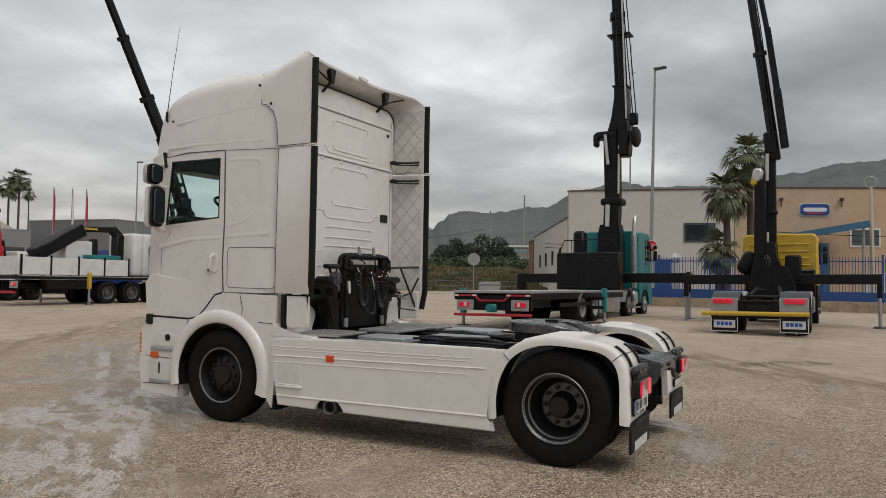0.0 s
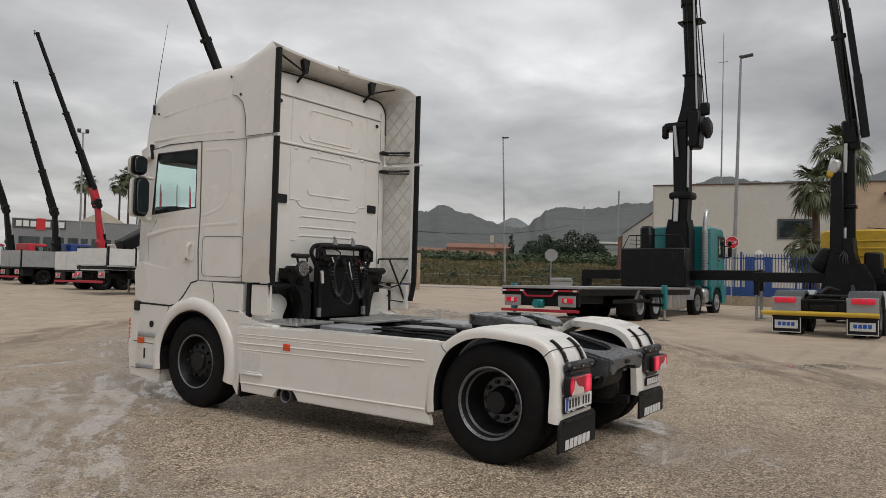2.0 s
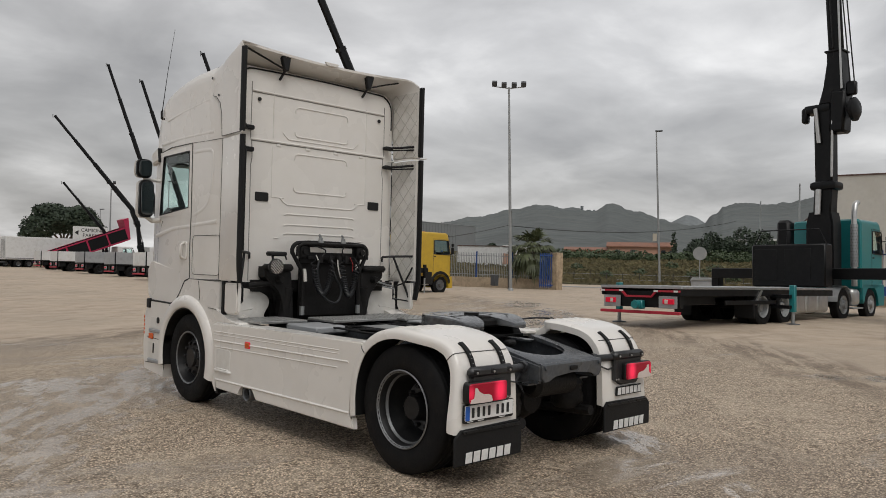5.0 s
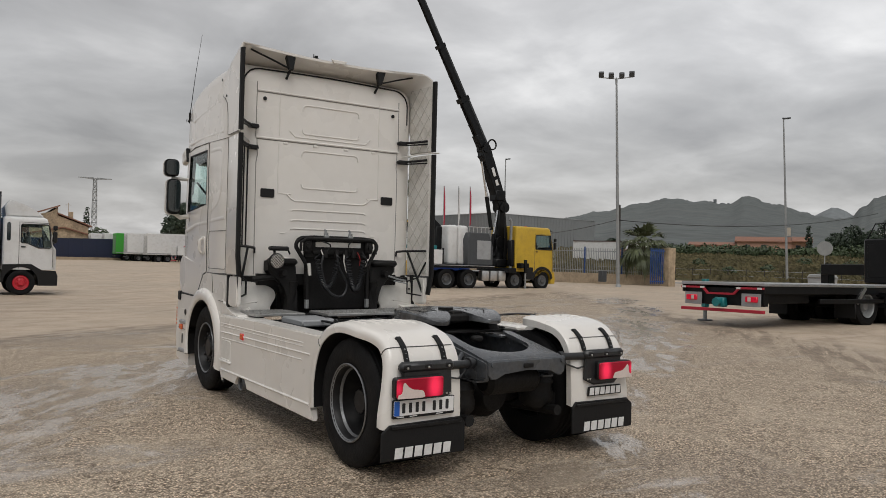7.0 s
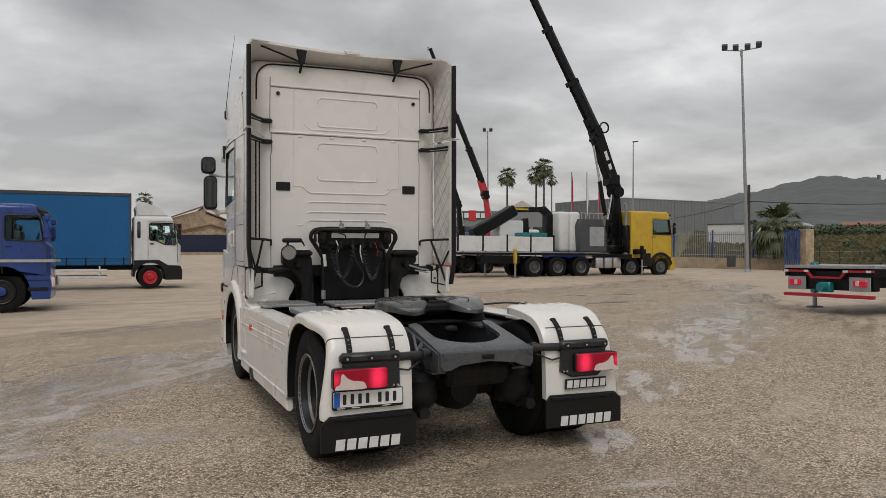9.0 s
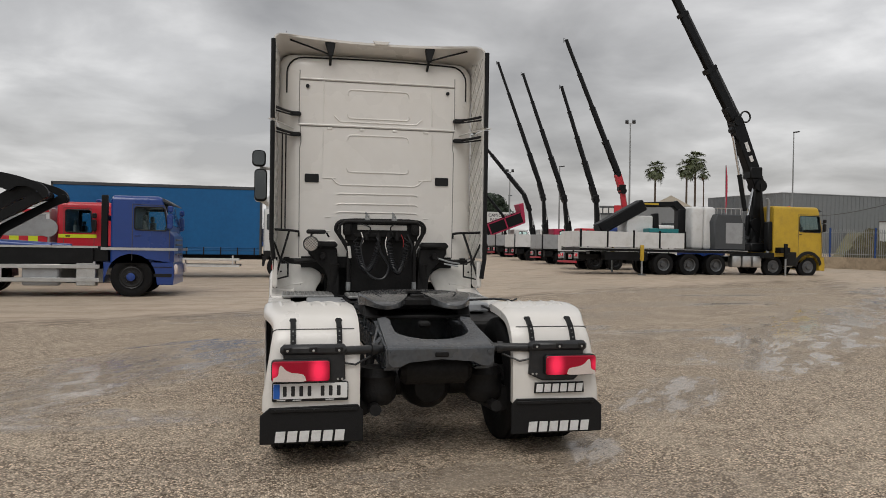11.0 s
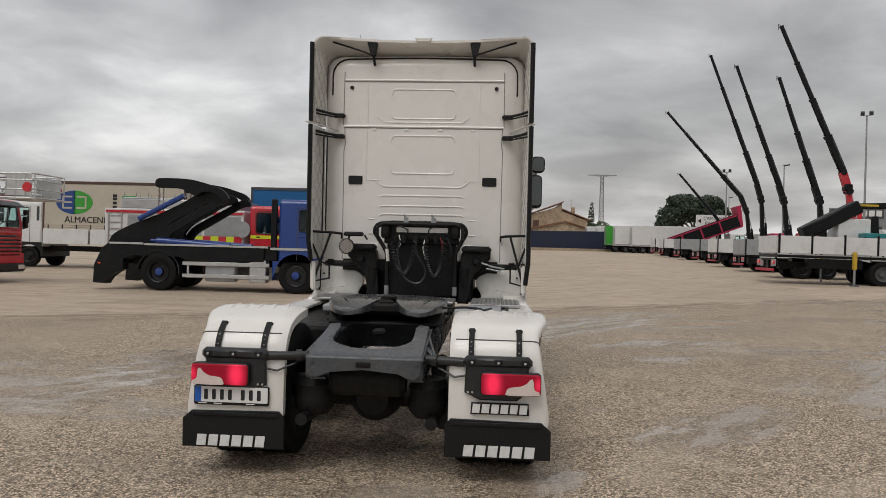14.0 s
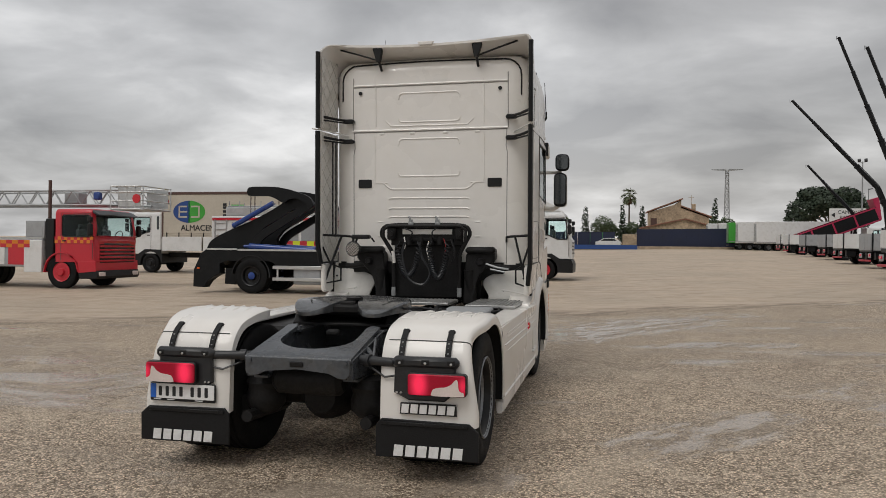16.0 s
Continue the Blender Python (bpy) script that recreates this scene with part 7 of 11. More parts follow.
# ---- blue skip loader ----
def skip_loader(m):
    v = thing("skip_loader_truck", "blue cab skip loader with black lifting arms on sand", "truck", m)
    axle_set(v, [2.1], 0.57, M_RIMDARK, True, 1.24)
    axle_set(v, [6.47], 0.57, M_RIMDARK, False, 1.22)
    for x in (2.1, 6.47):
        for s in (-1, 1):
            bm = B()
            lathe(bm, [(0, 0), (0.12, 0), (0.12, 0.03 * s), (0.06, 0.05 * s), (0, 0.05 * s)], (x, s * (1.16 if x < 3 else 1.26), 0.57), "Y", 16)
            part("hub_cap", bm, M_BLUE, v, "blue hub cap")
    rails(v, 0.4, 7.4)
    cab_unit(v, 5.90, 7.62, 1.0, 2.92, M_BLUE, 1.24, 0.34, window=(0.48, 0.83), door=(0.34, 0.93), trim=M_BLUE)
    bm = B()
    prism(bm, [(5.72, 0.40), (5.72, 1.0), (7.60, 1.0), (7.65, 0.75), (7.62, 0.34), (7.18, 0.34), (7.14, 0.55)] + arc(6.47, 0.57, 0.69, 2, 178, 14), -1.25, 1.25, "Y", 0.02)
    part("cab_skirt", bm, M_BLUE, v)
    for s in (-1, 1):
        bm = B()
        box(bm, (6.7, s * 1.262, 1.38), (2.1, 0.01, 0.075))
        part("silver_stripe", bm, M_ALU, v)
        bm = B()
        box(bm, (7.33, s * 1.255, 0.62), (0.5, 0.02, 0.10), 0.01)
        box(bm, (7.33, s * 1.255, 0.86), (0.5, 0.02, 0.02))
        part("entry_step", bm, M_BLACK, v)
        bm = B()
        box(bm, (7.68, s * 1.16, 0.80), (0.10, 0.16, 0.30), 0.04)
        part("headlamp", bm, M_CLEAR, v)
    # body deck and tail
    bm = B()
    prism(bm, [(0.35, 0.98), (0.55, 1.46), (5.45, 1.40), (5.45, 0.95), (3.0, 0.92), (2.75, 1.08), (1.2, 1.08), (0.95, 0.92)], -1.22, 1.22, "Y", 0.02)
    part("deck", bm, M_BLACKPAINT, v, "black skip deck")
    for s in (-1, 1):
        bm = B()
        prism(bm, [(0.0, 0.18), (0.42, 0.16), (0.52, 0.38), (0.75, 0.52), (0.98, 0.62), (0.95, 1.10), (0.5, 1.45), (0.28, 1.30), (0.02, 0.75)], s * 0.86, s * 1.24, "Y", 0.02)
        part("tail_box", bm, M_BLACKPAINT, v)
        bm = B()
        box(bm, (0.20, s * 1.25, 0.80), (0.09, 0.02, 0.05), 0.004)
        part("marker", bm, M_ORANGE, v)
        bm = B()
        box(bm, (1.05, s * 1.25, 1.44), (1.1, 0.012, 0.06))
        box(bm, (3.6, s * 1.25, 1.42), (3.95, 0.012, 0.06))
        part("silver_stripe", bm, M_ALU, v)
        k = 2.27
        def cv(pts):
            return [(-0.14 + 0.01658 * a / k, 8.73 - 0.0168 * (280 + b / k)) for a, b in pts]
        def cw(pts):
            line = [(-0.14 + 0.01658 * a / 2.29, 8.73 - 0.0168 * (290 + b / 2.29), 0) for a, b in pts]
            return [(p.x, p.y) for p in smooth_path(line + line[:1], 3)][:-1]
        bm = B()
        prism(bm, cw([(55, 358), (75, 300), (120, 270), (185, 240), (300, 195), (400, 145), (465, 108), (520, 98), (548, 112), (550, 130), (525, 142), (485, 152), (430, 188), (350, 232), (305, 280), (318, 310), (315, 350), (230, 360)]), s * 0.70, s * 0.92, "Y", 0.015)
        part("lift_arm", bm, M_BLACKPAINT, v, "black lifting arm")
        bm = B()
        prism(bm, cw([(300, 300), (330, 255), (400, 212), (480, 168), (560, 122), (590, 112), (603, 128), (592, 146), (550, 165), (430, 236), (350, 285), (335, 315)]), s * 0.93, s * 1.03, "Y", 0.012)
        part("brace_arm", bm, M_BLACKPAINT, v, "black brace arm")
        bm = B()
        prism(bm, cw([(282, 70), (290, 52), (330, 48), (420, 50), (480, 60), (535, 76), (578, 92), (600, 115), (602, 140), (584, 148), (572, 128), (550, 112), (515, 100), (480, 108), (465, 122), (440, 112), (400, 92), (330, 90), (290, 88)]), s * 1.03, s * 1.18, "Y", 0.012)
        part("hook_arm", bm, M_BLACKPAINT, v, "black curved hook arm")
        (xa, za), (xb, zb), (xc, zc), (xd, zd) = cv([(205, 245), (402, 142), (272, 336), (610, 354)])
        bm = B()
        tube(bm, [(xa, s * 1.06, za), (xb, s * 1.06, zb)], 0.085, 12)
        part("lift_ram", bm, M_BLUE, v, "blue hydraulic ram")
        bm = B()
        tube(bm, [(xc + 0.15, s * 1.12, zc), (xd, s * 1.12, zd)], 0.105, 12)
        tube(bm, [(xc - 0.05, s * 1.12, zc), (xc + 0.15, s * 1.12, zc)], 0.05, 10)
        part("tilt_ram", bm, M_BLUE, v, "blue hydraulic ram")
        for px in (292, 312):
            (x, z), (_, z2) = cv([(px, 110), (px, 215)])
            bm = B()
            for i in range(9):
                zz = z + (z2 - z) * i / 9
                tube(bm, [(x + 0.02 * math.cos(a) * (i % 2), s * 1.07 + 0.02 * math.cos(a) * (1 - i % 2), zz + 0.045 * math.sin(a)) for a in [2 * math.pi * j / 8 for j in range(8)]], 0.008, 4, closed=True)
            part("chain", bm, M_BROWN, v)
        # side guard, boxes between the axles
        bm = B()
        for z in (0.86, 0.48):
            box(bm, (4.25, s * 1.23, z), (2.75, 0.04, 0.12), 0.01)
        box(bm, (3.05, s * 1.22, 0.66), (0.06, 0.03, 0.5))
        part("side_guard", bm, M_ALU, v, "aluminium side guard rails")
        bm = B()
        box(bm, (4.05, s * 1.0, 0.62), (0.95, 0.36, 0.62), 0.04)
        part("fuel_tank", bm, M_GREYPAINT, v)
        bm = B()
        box(bm, (5.25, s * 1.02, 0.66), (0.52, 0.38, 0.70), 0.02)
        part("tool_box", bm, M_ALU, v)
    guard(v, 2.1, 1.25, 0.57, M_BLACK, 0.6, -5, 175)
    bm = B()
    span(bm, (5.40, -1.15, 1.0), (5.84, 1.15, 1.45), 0.02)
    span(bm, (5.64, -1.22, 1.35), (5.82, -1.10, 2.92), 0.02)
    span(bm, (5.64, 1.10, 1.35), (5.82, 1.22, 2.92), 0.02)
    span(bm, (5.68, -1.2, 2.2), (5.78, 1.2, 2.35), 0.01)
    part("headboard", bm, M_BLACKPAINT, v)
    return v


# ---- curtain-sided lorry ----
def box_lorry(m, name, label, L_box, z0, z1, skin, cab_colour, nose, axles, front, rim, trim, deflector=True, dropside=None, cab_top=3.05):
    v = thing(name, label, "truck", m)
    axle_set(v, axles, 0.48, rim, True, 1.22)
    axle_set(v, [front], 0.48, rim, False, 1.20)
    rails(v, 0.2, front + 0.6)
    bm = B()
    n = max(2, int(L_box / 0.7))
    span(bm, (0, -1.25, z0), (L_box, 1.25, z1), 0.03)
    part("body", bm, skin, v)
    bm = B()
    for s in (-1, 1):
        span(bm, (-0.01, s * 1.235, z1 - 0.10), (L_box + 0.01, s * 1.275, z1 + 0.02), 0.01)
        for x in (0.03, L_box - 0.03):
            span(bm, (x - 0.04, s * 1.235, z0), (x + 0.04, s * 1.275, z1))
    span(bm, (-0.01, -1.27, z1 + 0.004), (L_box + 0.01, 1.27, z1 + 0.03))
    part("body_frame", bm, trim, v)
    for s in (-1, 1):
        for k in range(n):
            bm = B()
            x = L_box * (k + 0.6) / n
            box(bm, (x, s * 1.262, z0 + 0.16), (0.05, 0.02, 0.32), 0.004)
            part("strap", bm, M_BLACK, v)
        bm = B()
        tube(bm, [(0.05, s * 1.258, z0 + 0.20), (L_box - 0.05, s * 1.258, z0 + 0.20)], 0.012, 5)
        tube(bm, [(0.05, s * 1.258, z0 + 0.30), (L_box - 0.05, s * 1.258, z0 + 0.30)], 0.012, 5)
        part("curtain_hem", bm, skin, v)
        if dropside:
            for k in range(3):
                bm = B()
                w = L_box / 3
                box(bm, (w * (k + 0.5), s * 1.275, (dropside[0] + dropside[1]) / 2), (w - 0.08, 0.04, dropside[1] - dropside[0]), 0.01)
                part("dropside", bm, M_PANELWHITE, v)
        else:
            bm = B()
            for z in (0.78, 0.50):
                box(bm, (L_box * 0.5 + 0.6, s * 1.22, z), (L_box - 3.0, 0.04, 0.10), 0.01)
            for x in (L_box * 0.3, L_box * 0.6, L_box * 0.86):
                box(bm, (x, s * 1.20, 0.70), (0.06, 0.03, 0.5))
            part("side_guard", bm, M_PANELWHITE, v, "white side guard rails")
    cab = cab_unit(v, L_box + 0.10, nose, 0.98, cab_top, cab_colour, 1.16, 0.34, window=(0.50, 0.86), door=(0.30, 0.93), trim=M_BLACK, visor=False, dip=0.17)
    for s in (-1, 1):
        bm = B()
        prism(bm, rrect(L_box + 0.30, cab_top - 0.58, 0.13, 0.70, 0.06), s * 1.155, s * 1.172, "Y")
        part("rear_quarter_light", bm, M_DARKGLASS, cab)
    bm = B()
    prism(bm, [(front - 0.68, 0.50), (front - 0.68, 0.93), (L_box + 0.11, 0.93), (L_box + 0.11, 1.18), (front + 0.34, 1.20), (front + 0.72, 0.96), (nose - 0.02, 0.94), (nose + 0.06, 0.75), (nose + 0.05, 0.36), (front + 0.6, 0.36)] + arc(front, 0.48, 0.60, 2, 178, 12), -1.178, 1.178, "Y")
    part("lower_cab", bm, M_BLACK, v)
    if deflector:
        bm = B()
        prism(bm, [(L_box + 0.20, cab_top), (L_box + 0.16, cab_top + 0.38), (L_box + 0.32, cab_top + 0.62), (L_box + 0.52, cab_top + 0.58), (L_box + 0.90, cab_top + 0.44), (L_box + 1.22, cab_top + 0.26), (nose - 0.48, cab_top + 0.08), (nose - 0.46, cab_top)], -0.98, 0.98, "Y", 0.05, 2)
        part("air_deflector", bm, cab_colour, v)
    return v


# ---- fire engines ----
def chequer(parent, x0, x1, z0, z1, y, s, cols, rows, mats, name="chequer"):
    w, h = (x1 - x0) / cols, (z1 - z0) / rows
    meshes = []
    for mm in mats:
        bm = B()
        box(bm, (0, 0, 0), (w, 0.006, h))
        me = bpy.data.meshes.new(name)
        bm.to_mesh(me)
        bm.free()
        me.materials.append(mm)
        meshes.append(me)
    for i in range(cols):
        for j in range(rows):
            ob = new(name, meshes[(i + j) % len(meshes)])
            ob.parent = parent
            ob.location = (x0 + w * (i + 0.5), y, z0 + h * (j + 0.5))


def ladder_engine(m):
    v = thing("fire_ladder_truck", "red fire engine with a steel turntable ladder and rescue basket", "fire engine", m)
    front, nose = 7.70, 9.1
    axle_set(v, [3.0], 0.59, M_REDPAINT, True, 1.22)
    axle_set(v, [front], 0.59, M_REDPAINT, False, 1.20)
    rails(v, 0.2, 8.4)
    cab_unit(v, 7.40, nose, 0.95, 2.85, M_REDPAINT, 1.2, 0.22, window=(0.47, 0.88), door=(0.16, 0.92), sill=0.49)
    bm = B()
    prism(bm, [(8.38, 0.55), (8.35, 1.0), (nose, 1.0), (nose + 0.02, 0.62)], -1.21, 1.21, "Y", 0.02)
    part("front_flank", bm, M_REDPAINT, v)
    guard(v, front, 1.245, 0.59, M_REDPAINT, 0.40, 2, 182, 18)
    bm = B()
    box(bm, (nose + 0.004, 0, 1.26), (0.03, 1.96, 0.66), 0.01)
    part("grille_panel", bm, M_BLACK, v)
    bumper_unit(v, nose, 0.66, 1.2, M_BLACK, front + 0.1, 0.30)
    for k in range(5):
        bm = B()
        box(bm, (nose + 0.02, 0, 1.0 + 0.13 * k), (0.06, 2.0, 0.07), 0.02)
        part("grille_bar", bm, M_REDPAINT, v)
    for s in (-1, 1):
        chequer(v, 7.42, nose - 0.1, 1.62, 1.86, s * 1.212, s, 12, 2, (M_ORANGEPAINT, M_REDPAINT))
        bm = B()
        span(bm, (0.2, s * 0.5, 0.75), (6.9, s * 1.22, 1.75), 0.03)
        part("locker_body", bm, M_GREYPAINT, v, "grey equipment lockers")
        for x in (1.2, 2.4, 4.3, 5.5):
            bm = B()
            box(bm, (x + 0.5, s * 1.225, 1.25), (1.05, 0.02, 0.85), 0.01)
            part("locker_door", bm, M_REDPAINT if x in (1.2, 5.5) else M_PANELWHITE, v)
        chequer(v, 4.9, 6.4, 1.45, 1.72, s * 1.24, s, 6, 2, (M_ORANGEPAINT, M_REDPAINT))
        bm = B()
        box(bm, (6.52, s * 0.98, 1.14), (0.76, 0.52, 1.16), 0.02)
        part("locker", bm, M_PANELWHITE, v, "pale grey locker behind the cab")
        bm = B()
        box(bm, (6.55, s * 0.92, 2.10), (0.80, 0.5, 0.64), 0.02)
        box(bm, (6.55, s * 1.172, 2.10), (0.66, 0.012, 0.50), 0.004)
        part("control_box", bm, M_GREYPAINT, v)
        bm = B()
        box(bm, (7.15, s * 0.86, 1.55), (0.34, 0.6, 1.9), 0.03)
        part("air_intake", bm, M_BLACK, v)
    bm = B()
    span(bm, (0.2, -1.2, 1.75), (6.9, 1.2, 1.82))
    part("deck", bm, M_ALU, v)
    bm = B()
    lathe(bm, [(0, 0), (0.6, 0), (0.6, 0.5), (0.4, 0.8), (0, 0.8)], (2.2, 0, 1.82), "Z", 20)
    span(bm, (1.6, -0.5, 2.5), (2.8, 0.5, 3.1), 0.05)
    part("turntable", bm, M_GREYPAINT, v)
    bm = B()
    tube(bm, [(6.95, -0.9, 0.9), (6.95, -0.9, 3.9)], 0.06, 10)
    part("exhaust_pipe", bm, M_BROWN, v)
    # the ladder: two rails with lattice sides and rungs
    for s in (-1, 1):
        for z in (3.02, 3.55):
            bm = B()
            tube(bm, [(0.0, s * 0.45, z), (10.2, s * 0.45, z)], 0.05 if z < 3.3 else 0.035, 6)
            part("ladder_rail", bm, M_STEEL, v)
        for k in range(13):
            bm = B()
            x = 0.3 + 0.76 * k
            tube(bm, [(x, s * 0.45, 3.02), (x + 0.38, s * 0.45, 3.55), (x + 0.76, s * 0.45, 3.02)], 0.022, 5)
            part("lattice", bm, M_STEEL, v)
    for k in range(28):
        bm = B()
        tube(bm, [(0.3 + 0.35 * k, -0.45, 3.02), (0.3 + 0.35 * k, 0.45, 3.02)], 0.018, 5)
        part("rung", bm, M_STEEL, v)
    bm = B()
    box(bm, (7.3, 0, 3.3), (0.6, 0.5, 0.42), 0.03)
    part("lamp_box", bm, M_GREYPAINT, v)
    bm = B()
    box(bm, (8.55, -0.4, 3.35), (0.28, 0.2, 0.28), 0.04)
    part("beacon", bm, M_BLUE, v, "blue beacon")
    # rescue basket of bent tubes
    bx0, bx1 = 9.42, 10.72
    for z in (2.86, 3.15, 3.45, 3.66):
        bm = B()
        tube(bm, [(bx0, -0.85, z), (bx1 - 0.1, -0.85, z), (bx1, -0.75, z), (bx1, 0.75, z), (bx1 - 0.1, 0.85, z), (bx0, 0.85, z)], 0.025, 6, closed=True)
        part("basket_rail", bm, M_ALU, v)
    for x in np.linspace(bx0, bx1, 5):
        for s in (-1, 1):
            bm = B()
            tube(bm, [(x, s * 0.85, 2.86), (x, s * 0.85, 3.68)], 0.02, 6)
            part("basket_post", bm, M_ALU, v)
    for s in (-1, 1):
        bm = B()
        box(bm, (bx1 - 0.55, s * 0.84, 3.28), (0.9, 0.02, 0.7), 0.01)
        part("basket_panel", bm, M_ALU, v)
        bm = B()
        lathe(bm, [(0, 0), (0.16, 0), (0.16, 0.02 * s), (0, 0.02 * s)], (bx1 - 0.25, s * 0.86, 3.22), "Y", 14)
        part("red_disc", bm, M_SIGNRED, v)
    bm = B()
    span(bm, (bx0, -0.85, 2.82), (bx1, 0.85, 2.86))
    part("basket_floor", bm, M_ALU, v)
    return v


def pump_engine(m):
    v = thing("fire_pump_truck", "red fire engine with silver lockers and lime-red chequer band", "fire engine", m)
    axle_set(v, [1.9], 0.5, M_RIM, True, 1.22)
    axle_set(v, [6.6], 0.5, M_RIM, False, 1.20)
    rails(v, 0.2, 7.6)
    bm = B()
    span(bm, (0, -1.22, 0.8), (5.75, 1.22, 2.75), 0.03)
    part("locker_body", bm, M_PANELWHITE, v, "silver-white locker body")
    for s in (-1, 1):
        for k in range(3):
            bm = B()
            x0 = 0.95 + 1.6 * k
            box(bm, (x0 + 0.75, s * 1.228, 2.0), (1.48, 0.02, 1.0), 0.01)
            sh = part("roller_shutter", bm, M_GREYPAINT, v)
            for j in range(10):
                part("slat", box(B(), (x0 + 0.75, s * 1.242, 1.55 + 0.1 * j), (1.44, 0.01, 0.012)), M_GREYPAINT, sh)
        bm = B()
        box(bm, (2.9, s * 1.24, 2.62), (5.7, 0.02, 0.10))
        part("red_band", bm, M_REDPAINT, v)
        chequer(v, 0.95, 5.7, 1.22, 1.70, s * 1.252, s, 15, 2, (M_LIME, M_REDPAINT))
        bm = B()
        for j in range(6):
            box(bm, (0.45, s * 1.24, 1.1 + 0.27 * j), (0.55, 0.02, 0.03))
        box(bm, (0.18, s * 1.24, 1.75), (0.04, 0.03, 1.7))
        box(bm, (0.72, s * 1.24, 1.75), (0.04, 0.03, 1.7))
        part("access_ladder", bm, M_ALU, v)
    bm = B()
    span(bm, (0.6, -1.1, 2.76), (5.6, 1.1, 3.15), 0.03)
    part("roof_locker", bm, M_ALU, v)
    bm = B()
    for k in range(8):
        tube(bm, [(0.7 + 0.25 * k, -0.7, 3.18), (0.7 + 0.25 * k, 0.7, 3.18)], 0.02, 5)
    for s in (-1, 1):
        tube(bm, [(0.5, s * 0.7, 3.2), (2.9, s * 0.7, 3.2)], 0.03, 6)
        for k in range(4):
            tube(bm, [(0.55 + 0.5 * k, s * 0.7, 3.18), (0.55 + 0.5 * k, s * 0.7, 3.42)], 0.02, 5)
    part("roof_rack", bm, M_STEEL, v)
    bm = B()
    lathe(bm, [(0, 0), (0.33, 0), (0.33, 0.05), (0, 0.05)], (5.72, -1.28, 2.0), "Y", 18)
    part("hose_drum", bm, M_GREYPAINT, v)
    cab_unit(v, 6.0, 8.3, 0.9, 2.98, M_REDPAINT, 1.2, 0.3, window=(0.46, 0.86), door=(0.1, 0.55))
    for s in (-1, 1):
        bm = B()
        box(bm, (6.7, s * 1.212, 1.72), (1.3, 0.012, 0.13))
        part("lime_stripe", bm, M_LIME, v)
    bm = B()
    prism(bm, [(5.9, 0.5), (5.9, 0.95), (8.3, 0.95), (8.35, 0.4), (7.3, 0.4)] + arc(6.6, 0.5, 0.64, 2, 178, 12), -1.2, 1.2, "Y", 0.02)
    part("lower_cab", bm, M_REDPAINT, v)
    bm = B()
    box(bm, (7.4, 0, 3.05), (0.35, 1.6, 0.14), 0.04)
    part("beacon_bar", bm, M_BLUE, v)
    return v


